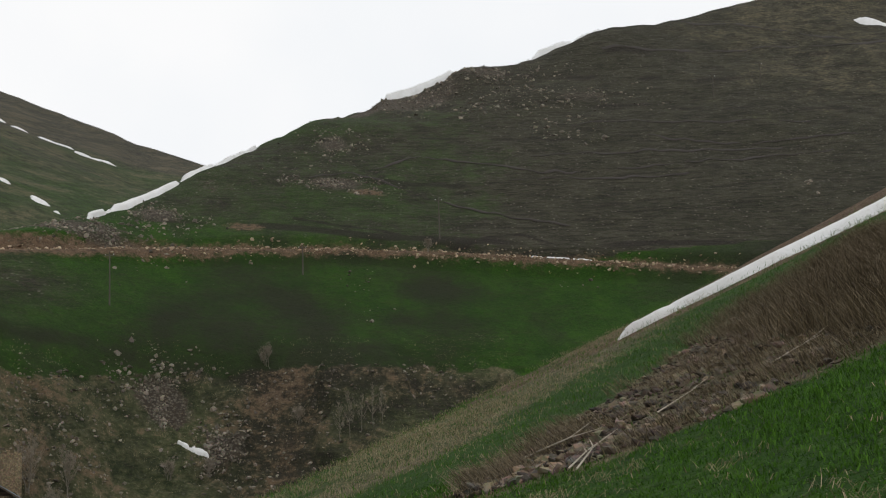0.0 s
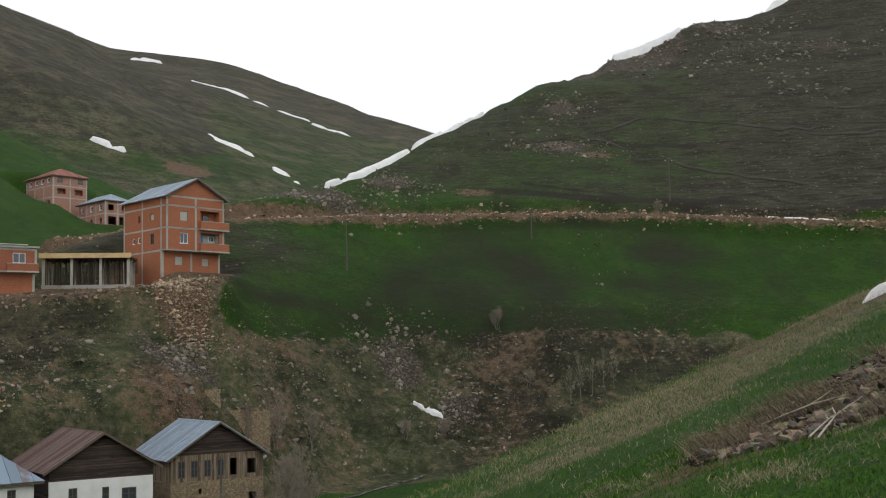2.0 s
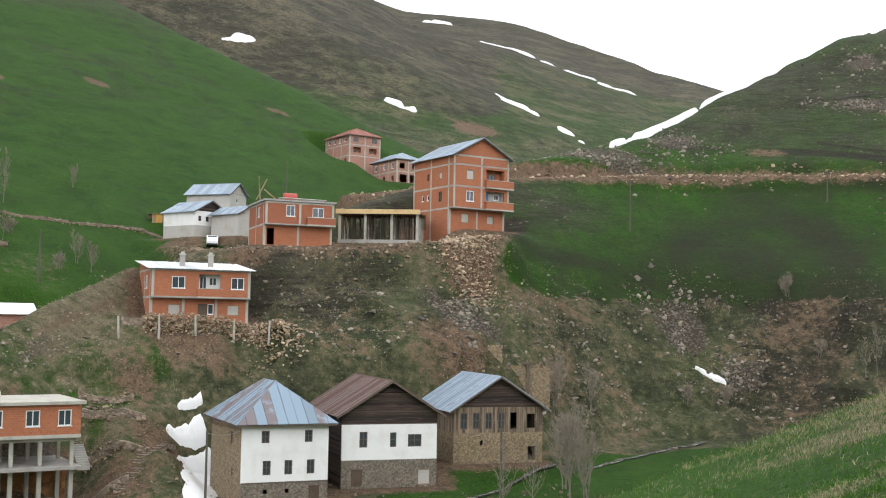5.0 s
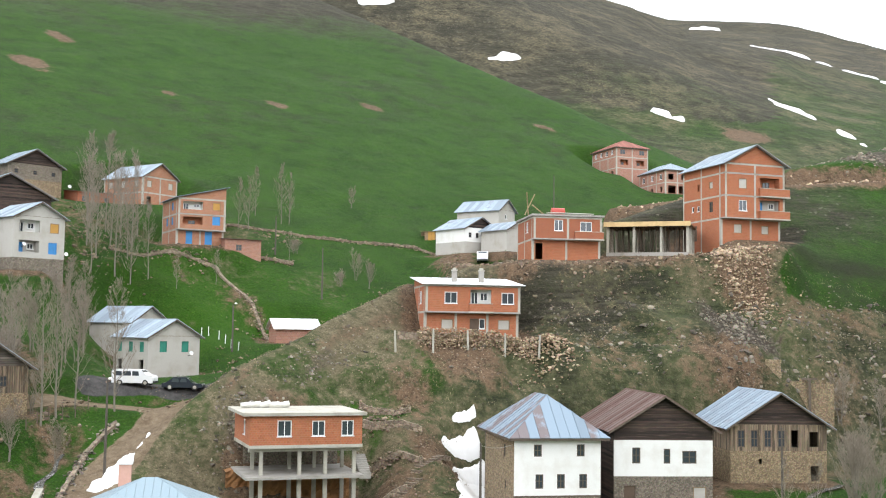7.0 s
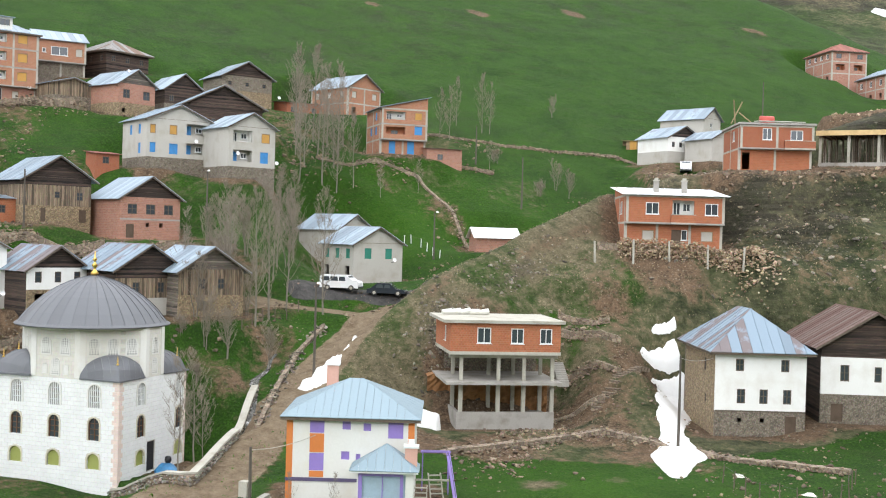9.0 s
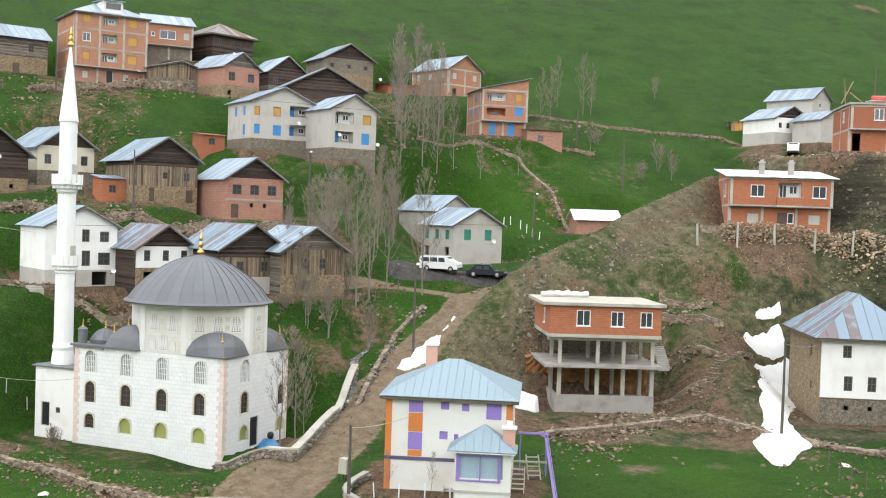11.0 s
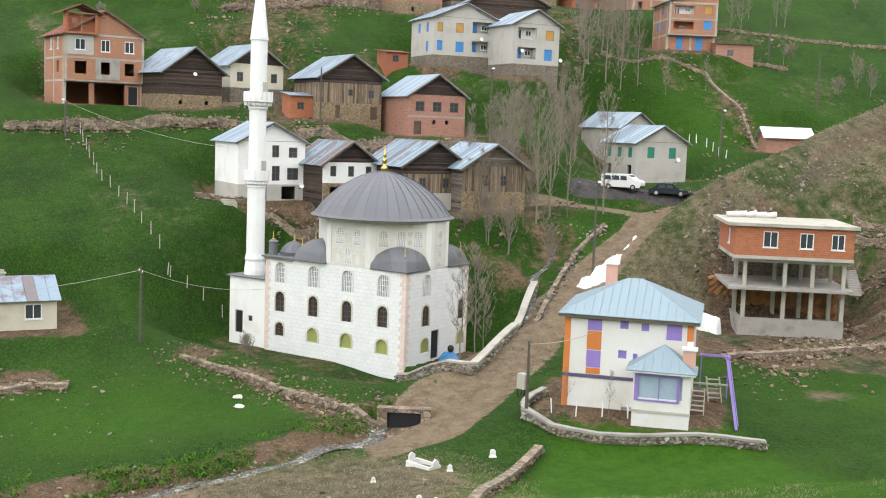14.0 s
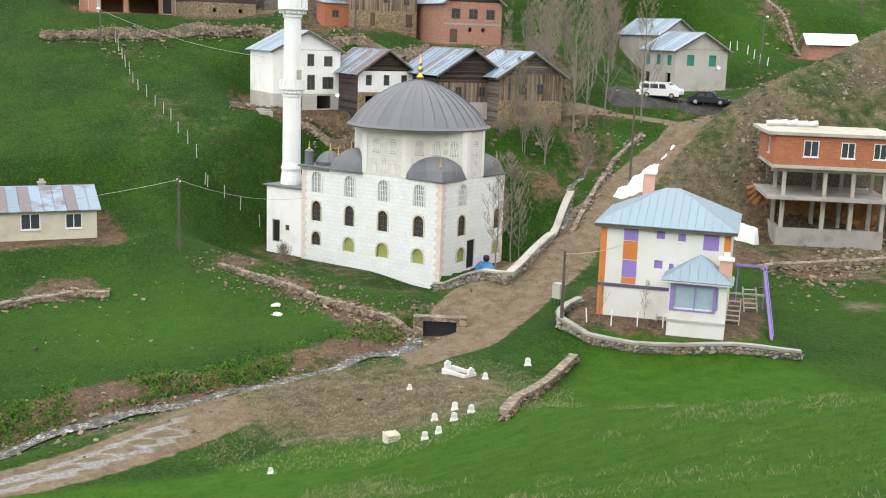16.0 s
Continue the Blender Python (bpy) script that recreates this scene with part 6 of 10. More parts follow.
# ---- bare frame of a building with timber shuttering ----
def building_frame(at, turn):
    w, d = 11.2, 8.0
    rng = random.Random(8)
    top = thing("building_frame", "bare concrete columns with timber shuttering and props", "building site", pose(*at, 0, 0, turn))
    PADS.append((*at, turn, w, d))
    part("base_wall", Shape().box(0, w, 0, 0.35, -2.5, 0.55), M_CONCRETE, top)
    for x in (0.0, 3.6, 7.3, w - 0.35):
        for y in (0.36, 4.0, d - 0.4):
            part("column", Shape().box(x, x + 0.35, y, y + 0.35, -0.5, 4.3), M_SLAB, top)
    part("shuttering_deck", Shape().box(-0.3, w + 0.3, -0.2, d, 4.3, 4.38), M_TIMBER, top, "raw timber shuttering deck")
    part("edge_beam", Shape().box(-0.3, w + 0.3, -0.26, -0.2, 4.1, 4.75), plain("new_timber", (0.62, 0.45, 0.22), 0.75, 0, 0.2, 2.0), top, "fresh yellow timber edge board")
    for k in range(16):
        part("joist", Shape().box(0.3 + k * 0.7, 0.42 + k * 0.7, -0.15, d - 0.1, 4.1, 4.298), M_OLD_TIMBER, top)
    for k in range(64):
        x, y = rng.uniform(0.2, w - 0.2), rng.uniform(0.5, d - 0.4)
        part("prop", Shape().tube([(x, y, -0.3), (x + rng.uniform(-0.2, 0.2), y + rng.uniform(-0.2, 0.2), 4.3)], 0.055, 6), M_OLD_TIMBER, top)
    for k in range(5):
        x = rng.uniform(0, w - 3)
        part("plank", Shape().prism([(x, 1.0 + k, 4.39), (x + 3.2, 1.3 + k, 4.6), (x + 3.2, 1.5 + k, 4.6), (x, 1.2 + k, 4.39)], (0, 0, 0.06)), M_TIMBER, top)
    return top


building_frame((-81.2, 135.5, 10.8), 21)


# ---- the ground ----
def soft(v, w):
    """A rounded ramp: 0 below zero, v above."""
    return w * np.logaddexp(0.0, v / w)


def smax(a, b, w):
    return b + soft(a - b, w)


def smooth(v, lo, hi):
    s = np.clip((v - lo) / (hi - lo), 0.0, 1.0)
    return s * s * (3 - 2 * s)


def wave(x, y, size, seed):
    """Cheap smooth noise of about -1 to 1 from a few turned sine waves."""
    rng = np.random.RandomState(seed)
    total = 0.0
    for k in range(7):
        a, p, q = rng.uniform(0, 6.283, 3)
        f = 6.283 / size * rng.uniform(0.55, 1.7)
        total = total + np.sin(f * (x * np.cos(a) + y * np.sin(a)) + p + 1.3 * np.sin(0.61 * f * (y * np.cos(a) - x * np.sin(a)) + q))
    return total / 4.0


def near_edge(x, y):
    """How far a place lies beyond the break of the near hillside."""
    return np.minimum(-0.888 * x + 0.39 * y - 21.5, y - 29.0)


def near_slope(x, y):
    """The grassy hillside on which the camera stands; it breaks off along a line ahead."""
    z = -1.6 + 0.35 * x + 0.016 * y + 0.148 * soft(x - 9.0, 3.0) - 0.55 * soft(x - 60.0, 5.0)
    z = z + 0.075 * np.minimum(x, 0.0) * smooth(34.0 - y, 0.0, 20.0)
    edge = np.maximum(near_edge(x, y), y - 67.0)
    return z - 0.75 * soft(edge, 1.2)


def spur(x, y):
    """The high hill across the stream with its knoll."""
    low = -81.2 - 0.4185 * x + 0.4413 * y
    field = -87.9 - 0.1185 * x + 0.5458 * y
    high = -103.3 + 0.035 * x + 0.60 * y
    z = smax(smax(low, field, 2.0), high, 3.0)
    z = z - 0.8 * soft(np.maximum(-0.93 * x + 0.365 * y - 133.0, -0.5 * x + 0.866 * y - 280.0), 3.0)
    z = z - 5.0 * np.exp(-(((x + 17.0) / 17.0) ** 2 + ((y - 312.0) / 20.0) ** 2)) + 2.5 * np.exp(-(((x - 6.0) / 11.0) ** 2 + ((y - 328.0) / 14.0) ** 2))
    z = z - 1.1 * soft(-94.5 - x, 2.0)
    return z - 0.45 * soft(167.0 - y, 2.0) * smooth(x, -58.0, -34.0)


def village_hill(x, y):
    z = smax(-64.4 - 0.4392 * x + 0.1395 * y, -74.0 - 0.4217 * x + 0.235 * y, 2.0)
    z = z - 5.0 * np.exp(-(((x + 118.0) / 14.0) ** 2 + ((y - 93.0) / 15.0) ** 2))
    z = z - 3.5 * np.exp(-(((x + 99.0) / 10.0) ** 2 + ((y - 26.0) / 10.0) ** 2))
    return z - 0.9 * soft(0.21 * x + 0.977 * y - 238.0, 4.0)


def far_spur(x, y):
    return -59.2 - 0.585 * x + 0.079 * y - 1.0 * soft(-0.755 * x + 0.655 * y - 779.0, 10.0) - 0.5 * soft(420.0 - y, 15.0)


def far_range(x, y):
    return -66.8 - 0.31 * x + 0.209 * y - 0.9 * soft(np.maximum(-0.43 * x + 0.9 * y - 1345.0, 0.55 * x + 0.83 * y - 788.0), 14.0)


def far_hills(x, y):
    return smax(far_spur(x, y), far_range(x, y), 8.0)


def crest_knobs(x, y):
    """Rocky knobs and dips along the skyline of the high hill."""
    line = np.interp(x, (-63, -49, -38, -24, -14, 11, 30, 58, 95, 130), (223, 247, 277, 305, 314, 328, 343, 353, 378, 400))
    rise = np.interp(x, (-63, -56, -49, -44, -38, -35, -31, -25, -18, -14, -6, 3, 9, 30, 42, 58, 72, 115), (0, 0.5, 0.8, 0.6, -1.3, -1.2, -0.2, -1.5, -0.5, 1.9, -0.8, -1.7, 0.9, 0.9, 1.4, 4.1, 2.6, 2.1))
    return rise * np.exp(-((y - line) / 20.0) ** 2)


def far_crest(x, y):
    """The swelling outline of the distant range, by bearing."""
    bearing = np.degrees(np.arctan2(-x, np.maximum(y, 1.0)))
    rise = np.interp(bearing, (10, 13, 15.3, 16, 18, 19.2, 21.2, 22.4, 24, 25, 26.2, 27.5, 28.5, 29.5, 31, 33), (2.8, 1.7, -1.0, 0.6, 3.2, 4.6, 8.0, 9.0, 6.9, 5.7, 3.2, -2.4, -1.0, 4.3, 3.1, 1.5))
    return rise * smooth(np.hypot(x, y), 600.0, 780.0) * (y > 0)


def base_ground(x, y):
    valley = -22.7 + 0.055 * y + 0.02 * np.abs(x + 62.0)
    valley = np.minimum(valley, 5.0) - 1.7 * np.exp(-(((x + 85.0) / 15.0) ** 2 + ((y - 20.0) / 13.0) ** 2))
    z = smax(valley, near_slope(x, y), 1.5)
    z = smax(z, spur(x, y), 1.5)
    z = smax(z, village_hill(x, y), 2.0)
    z = smax(z, far_hills(x, y), 6.0)
    return z


def line_distance(x, y, line):
    """Distance to a polyline, and the height along it."""
    best, height = np.full(np.shape(x), 1e9), np.zeros(np.shape(x))
    for (x0, y0, z0), (x1, y1, z1) in zip(line, line[1:]):
        dx, dy = x1 - x0, y1 - y0
        k = np.clip(((x - x0) * dx + (y - y0) * dy) / (dx * dx + dy * dy), 0, 1)
        dist = np.hypot(x - x0 - k * dx, y - y0 - k * dy)
        near = dist < best
        best, height = np.where(near, dist, best), np.where(near, z0 + k * (z1 - z0), height)
    return best, height


def drape(points, lift=0.0):
    return [(x, y, float(base_ground(np.array(x), np.array(y))) + lift) for x, y in points]


MAIN_ROAD = drape([(-44.0, -4.0), (-50.6, 5.9), (-55.6, 11.3), (-60.5, 18.0), (-64.5, 26.0), (-68.5, 32.5), (-73.0, 38.5), (-78.8, 44.8), (-84.2, 51.5), (-87.9, 57.2), (-91.2, 63.8), (-94.5, 70.7), (-97.5, 77.0)])
CAR_ROAD = drape([(-112.0, 62.0), (-104.2, 69.5), (-99.0, 75.0), (-97.5, 79.5)])
HILL_ROAD = [(-95.0, 165.0, 21.0), (-72.0, 176.0, 24.0), (-55.0, 190.0, 25.6), (-38.0, 200.5, 26.2), (-18.0, 205.5, 26.2), (2.5, 206.0, 25.0), (23.0, 205.0, 23.0), (43.0, 203.0, 21.0), (75.0, 199.0, 18.0)]
BENCH = [(-112.0, 140.0, 11.0), (-98.0, 128.0, 9.3), (-86.0, 122.5, 8.9), (-76.0, 130.0, 9.4), (-67.0, 139.0, 11.0), (-62.0, 144.0, 12.0)]
VILLAGE_TRACK = drape([(-152.0, 26.0), (-141.0, 44.0), (-131.0, 56.0), (-121.0, 64.0)])
STREAM = drape([(-58.5, -12.0), (-62.4, 2.5), (-64.9, 7.6), (-66.0, 11.0), (-66.9, 14.5), (-67.5, 19.0), (-68.6, 24.0), (-69.6, 29.0), (-72.4, 33.8)], -0.9)
RUBBLE = [(0.2, 13.8, 0), (1.6, 15.2, 0), (2.9, 15.9, 0), (4.4, 17.0, 0), (6.2, 18.9, 0), (8.6, 22.5, 0), (11.5, 27.5, 0)]
GRAVEL_TRACK = drape([(-53.0, -2.0), (-55.8, 6.0), (-57.6, 9.4), (-59.6, 12.6), (-61.6, 16.5)])
HILL_TRACKS = [[(52.0, 335.0, 0), (76.0, 335.5, 0), (102.0, 334.6, 0), (128.0, 332.0, 0), (160.0, 328.0, 0)], [(80.0, 364.0, 0), (97.5, 360.5, 0), (114.8, 347.4, 0), (129.7, 336.3, 0), (150.0, 325.0, 0)],
               [(-15.0, 248.3, 0), (-9.7, 240.5, 0), (-1.3, 233.4, 0)], [(-27.6, 217.6, 0), (-18.7, 216.1, 0), (-10.0, 215.2, 0), (-1.4, 212.1, 0), (4.9, 210.9, 0), (9.4, 215.1, 0), (16.0, 216.9, 0), (21.0, 213.4, 0)]]
UPPER_STREAM = drape([(-87.5, 53.2), (-90.5, 55.4), (-94.0, 58.5), (-97.5, 62.5)], -0.9)
BROOK = drape([(-31.5, 141.0), (-37.0, 128.0), (-42.0, 112.0), (-45.0, 100.0)], -0.6)


def spot(x, y, cx, cy, rx, ry):
    return np.exp(-(((x - cx) / rx) ** 2 + ((y - cy) / ry) ** 2))


def straw_band(x, y):
    """How much dry grass stands along the break of the near hillside."""
    e = near_edge(x, y)
    return smooth(e, -15.5, -11.5) * (1 - smooth(e, -5.0, -1.0)) * smooth(y, 20.0, 25.0) * smooth(x, -7.0, -2.5)


def wedge_low(x):
    return np.interp(x, (0.2, 1.4, 2.5, 3.8, 6.0, 12.0), (13.8, 12.7, 12.0, 12.2, 12.6, 20.0))


def wedge_high(x):
    """The stony wedge on the near slope lies between these two lines."""
    return np.interp(x, (0.2, 1.5, 3.0, 5.0, 8.0, 14.0), (14.6, 17.0, 20.0, 24.5, 30.0, 36.0))


def masks(x, y, z):
    """Where grass, dry grass, earth, rock and gravel lie; dry also carries haze put into the colour."""
    n1, n2, n3 = rough_noise(x, y, 40, 5), rough_noise(x, y, 12, 9), rough_noise(x, y, 110, 17)
    hill, near, town, far = spur(x, y), near_slope(x, y), village_hill(x, y), far_hills(x, y)
    top = np.maximum.reduce([hill, near, town, far, np.full(np.shape(x), -23.0)])
    on_hill, on_near = hill >= top - 0.8, near >= top - 0.8
    on_town, on_far = (town >= top - 0.8) & ~on_hill, (far >= top - 0.8) & ~on_hill & (town < top - 0.8)
    d_hill, _ = line_distance(x, y, HILL_ROAD)
    above = on_hill & (-0.1 * x + y > 206.0 - 0.35 * soft(-38.0 - x, 6.0)) & (x > -80)
    cliff = on_hill & ~above & (z < 3.0 + 9 * (n1 - 0.5) + 7 * (n2 - 0.5)) & (x > -78)
    knoll = on_hill & ~above & (x < -58 - 0.25 * (y - 140)) & (y < 160)
    ridge = knoll_ridge(x, y) > z - 0.9
    knoll = knoll | ridge
    field = on_hill & ~above & ~cliff & ~knoll
    green = np.full(np.shape(x), 0.85)
    green = np.where(on_town, 1.0 - 0.26 * smooth(town, 6, 16) + 0.5 * (n1 - 0.5) - 0.75 * smooth(town, 70, 150) * (0.4 + n3), green)
    green = np.where(above, 0.52 - 0.38 * smooth(x, -60, 60) + 0.5 * (n1 - 0.5) - 0.12 * smooth(z, 50, 120) + 0.25 * (n2 - 0.5), green)
    green = np.where(cliff, 0.44 + 0.9 * (n1 - 0.5), green)
    green = np.where(knoll, 0.42 + 0.12 * smooth(-x, 70, 82) + 0.9 * (n1 - 0.5) + 0.3 * (n2 - 0.5), green)
    green = np.where(ridge, 0.56 + 0.9 * (n1 - 0.5), green)
    green = np.where(field, 0.74 - 0.6 * smooth(x, 25, 75) + 1.1 * (n1 - 0.5) + 0.5 * (n2 - 0.5), green)
    behind = far_range(x, y) > far_spur(x, y)
    green = np.where(on_far, np.where(behind, 0.52 - 0.45 * smooth(z, 130, 240), 0.30 - 0.3 * smooth(z, 90, 190)) + 0.5 * (n3 - 0.5), green)
    green = np.where(on_near, 1.0, green)
    green = np.maximum(green, 1.0 * spot(x, y, -57.0, 64.0, 8.0, 8.0))
    dry = 0.12 + 0.25 * (n2 - 0.5)
    edge = near_edge(x, y)
    straw = straw_band(x, y)
    d_rub, _ = line_distance(x, y, RUBBLE)
    dry = np.where(on_near, np.maximum.reduce([0.22 + 0.3 * (n2 - 0.5) + 0.12 * smooth(x, 0.0, 6.0), 0.58 * straw + 0.4 * (n2 - 0.5), 0.75 * np.exp(-(d_rub / 2.2) ** 2)]), dry)
    dry = np.where(on_town & (town < 16) & (y > 20) & (y < 128), 0.30 + 0.7 * (n2 - 0.5), dry)
    green = np.where(on_town & (town < 16) & (y > 20) & (y < 128) & (x < -96), 0.78 + 0.9 * (n1 - 0.5), green)
    dry = np.where(knoll, 0.42 + 0.22 * np.exp(-((x + 92.0) / 6.0) ** 2) + 0.8 * (n2 - 0.5) + 0.3 * (n1 - 0.5), dry)
    dry = np.where(on_town & (town > 60), 0.25, dry)
    dry = np.where(cliff, 0.43 + 0.7 * (n1 - 0.5), dry)
    d_path, _ = line_distance(x, y, KNOLL_PATH)
    dry = np.where(ridge, 0.36 + 0.40 * np.exp(-((knoll_ridge(x, y) - z + 0.4) / 0.8) ** 2) + 0.9 * (n2 - 0.5), dry)
    # haze paling the upper right of the high hill, put in as straw colour
    dry = np.where(above, dry + 0.30 * smooth(x, 20.0, 110.0) * smooth(z, 40.0, 80.0), dry)
    # distance haze of the far hills, painted as a paler straw share
    dry = np.where(on_far, 0.40 + 0.5 * (n2 - 0.5), dry)
    inside = (x > 0.2) & (y > wedge_low(x)) & (y < wedge_high(x)) & on_near
    dry = np.where(inside, 0.80 + 0.5 * (n2 - 0.5), dry)
    graves = np.exp(-(((x + 58.0) / 9.0) ** 2 + ((y - 24.0) / 9.0) ** 2))
    dry = np.maximum.reduce([dry, 0.95 * graves, 0.9 * spot(x, y, -62.0, 19.0, 5.0, 12.0), 0.75 * spot(x, y, -60.5, 63.0, 2.4, 2.4), 0.5 * spot(x, y, -57.0, 68.0, 2.0, 2.0)])
    earth = np.where(cliff, 0.36, np.where(knoll, 0.24, 0.08)) + 0.5 * (n2 - 0.5)
    earth = np.where(ridge, 0.17 + 0.7 * (n2 - 0.5) + 0.35 * np.exp(-(d_path / 1.3) ** 2), earth)
    earth = np.where(on_near, np.maximum(0.0, 0.95 * np.exp(-(d_rub / 1.15) ** 2)), earth)
    earth = np.where(inside, 0.50 + 0.9 * (rough_noise(x, y, 3.0, 33) - 0.5), earth)
    earth = np.where(on_near & (y > 43.0) & (x > 1.0), 0.62 + 0.4 * (n2 - 0.5), earth)
    wide = rough_noise(x, y, 17, 71)
    village = on_town & (town < 20) & (y < 128) & (smooth(y, 38, 50) + (x < -128) > 0.4) & (x < -96) & (y > 20)
    earth = np.where(village, 0.27 + 1.1 * (wide - 0.5) + 0.4 * (n2 - 0.5), earth)
    earth = np.maximum(earth, 0.85 * spot(x, y, -88.0, 48.0, 4.0, 6.0))
    earth = np.where(on_hill, np.maximum(earth, 1.05 * np.exp(-((d_hill - 1.0) / (3.8 + 1.2 * smooth(-x, 20, 70))) ** 2)), earth)
    d_bench, _ = line_distance(x, y, BENCH)
    earth = np.maximum(earth, 0.85 * np.exp(-(d_bench / 4.5) ** 2))
    spoil = np.exp(-(((x + 63.0) / 5.0) ** 2 + ((y - 138.5) / 4.5) ** 2))
    earth = np.maximum(earth, 1.0 * spoil)
    for cx, cy, rx, ry, k in ((-80.0, 46.0, 7.0, 7.0, 0.85), (-97.0, 27.5, 6.0, 4.0, 0.6), (-84.0, 80.0, 5.0, 5.0, 0.8), (-180.0, 404.0, 12.0, 14.0, 0.9), (-238.0, 140.0, 9.0, 5.0, 0.8),
                              (-261.0, 162.0, 8.0, 4.0, 0.8), (-200.0, 182.0, 5.0, 3.0, 0.75), (-193.0, 208.0, 5.0, 3.0, 0.7), (-212.0, 160.0, 4.0, 2.5, 0.7), (-167.0, 247.0, 6.0, 3.0, 0.7), (-72.0, 80.0, 7.0, 9.0, 0.65),
                              (-36.0, 211.5, 6.0, 3.0, 0.62), (-14.5, 235.0, 6.0, 2.5, 0.7), (-62.0, 76.0, 14.0, 5.0, 0.6), (-58.0, 124.0, 8.0, 6.0, 0.7), (-146.0, 60.0, 8.0, 8.0, 0.55), (-150.0, 100.0, 12.0, 8.0, 0.5), (-106.0, 66.0, 8.0, 7.0, 0.6), (-138.0, 108.0, 8.0, 5.0, 0.6), (-91.0, 10.0, 3.0, 4.0, 0.75), (-94.0, 25.0, 4.0, 3.5, 0.7), (-86.0, 27.5, 5.0, 2.4, 0.7), (-78.0, 29.5, 5.0, 2.4, 0.75), (-71.5, 29.0, 2.5, 5.0, 0.8), (-70.5, 67.0, 5.0, 5.0, 0.9), (-66.5, 77.0, 4.0, 5.0, 0.8), (-75.0, 63.0, 5.0, 4.0, 0.8), (-98.0, 62.0, 6.0, 6.0, 0.6), (-116.0, 68.0, 10.0, 6.0, 0.6), (-122.0, 106.0, 7.0, 5.0, 0.6), (-72.0, 90.0, 5.0, 6.0, 0.8), (-78.0, 100.0, 8.0, 6.0, 0.7), (-94.0, 56.0, 4.0, 5.0, 0.6), (-79.0, 93.0, 6.0, 5.0, 0.62), (-85.0, 47.5, 4.0, 5.0, 0.95)):
        earth = np.maximum(earth, k * spot(x, y, cx, cy, rx, ry) + 0.3 * (n2 - 0.5))
    rock = np.where(cliff, 0.14 + 0.9 * (n2 - 0.5), 0.0)
    rock = np.where(knoll, 0.02 + 0.8 * (n2 - 0.5), rock)
    crest = -0.5 * x + 0.866 * y - 280.0
    rock = np.where(above, 0.12 + 0.5 * np.exp(-((crest + 8) / 14.0) ** 2) * smooth(-x, -60, 10) + 0.35 * np.exp(-(((x + 45) / 16.0) ** 2 + ((y - 232) / 16.0) ** 2)) + 0.5 * (n2 - 0.5), rock)
    for cx, cy, rx, ry, k in ((-61.0, 196.0, 13.0, 7.0, 0.75), (-53.0, 211.0, 7.0, 6.0, 0.7), (-59.0, 130.0, 7.0, 5.0, 0.9), (-38.0, 157.0, 5.0, 4.5, 0.9), (-29.0, 152.5, 4.0, 3.0, 0.7), (-22.0, 238.0, 8.0, 5.0, 0.8),
                              (-24.0, 262.0, 5.0, 6.0, 0.7), (-11.0, 318.0, 8.0, 5.0, 0.75), (14.0, 322.0, 12.0, 5.0, 0.75), (40.0, 298.0, 14.0, 7.0, 0.65), (-88.0, 86.0, 3.5, 6.0, 0.6), (-86.0, 76.0, 4.0, 4.0, 0.7)):
        rock = np.maximum(rock, k * spot(x, y, cx, cy, rx, ry) + 0.5 * (n2 - 0.5))
    rock = np.where(on_far, 0.18 + 0.6 * (n2 - 0.5), rock)
    gravel = np.zeros(np.shape(x))
    for line, half in ((MAIN_ROAD, 2.4), (CAR_ROAD, 2.2), (VILLAGE_TRACK, 1.6)):
        dist, _ = line_distance(x, y, line)
        if line is MAIN_ROAD:
            dist = dist - 1.5 * smooth(y, 30.0, 36.0) * smooth(58.0 - y, 0.0, 8.0)
        gravel = np.maximum(gravel, (1.0 - smooth(dist, half - 0.6, half + 0.9)) * smooth(y, 26.0, 31.0))
    for px, py, pz, turn, w, d, *reach in PADS:
        c, s = math.cos(radians(turn)), math.sin(radians(turn))
        u, v = (x - px) * c + (y - py) * s, -(x - px) * s + (y - py) * c
        out = np.hypot(np.maximum(np.maximum(-u, u - w), 0), np.maximum(np.maximum(-v, v - d), 0))
        earth = np.maximum(earth, (0.42 if reach else 0.8) * (1 - smooth(out, 0.3, 5.0)) + (0.5 if reach else 0.2) * (n2 - 0.5))
    d_track, _ = line_distance(x, y, GRAVEL_TRACK)
    pale = 0.85 * (1.0 - smooth(np.abs(d_track - 1.0), 0.4, 0.95)) * (1 - smooth(y, 12.0, 16.5)) * (0.75 + 0.6 * (n2 - 0.5))
    pale = np.maximum(1.25 * pale, 0.0)
    d_main, _ = line_distance(x, y, MAIN_ROAD)
    pale = np.maximum(pale, (0.38 + 0.5 * (n2 - 0.5)) * (1 - smooth(np.abs(d_main - 0.95), 0.2, 0.7)) * smooth(y, 30.0, 36.0))
    gravel = np.maximum(gravel, (1.0 - smooth(d_track, 2.0, 3.4)) * (1 - smooth(y, 14.0, 20.0)))
    wavy = np.sin(6.283 * (z * 0.042 + 0.0035 * x + 1.1 * (n3 - 0.5)))
    band = np.where(on_far, smooth(wavy, 0.45, 0.85) * smooth(n1, 0.35, 0.6), 0.0)
    band = np.maximum(band, np.where(on_town & (town > 30), 0.75 * smooth(np.sin(6.283 * (z * 0.03 + 0.006 * y + 1.3 * n3)), 0.86, 0.97) * smooth(n1, 0.45, 0.62), 0.0))
    band = np.maximum(band, np.where(above, 0.8 * smooth(np.sin(6.283 * (z * 0.065 + 0.004 * x + 0.8 * n3)), 0.9, 0.98) * smooth(n1, 0.42, 0.6), 0.0))
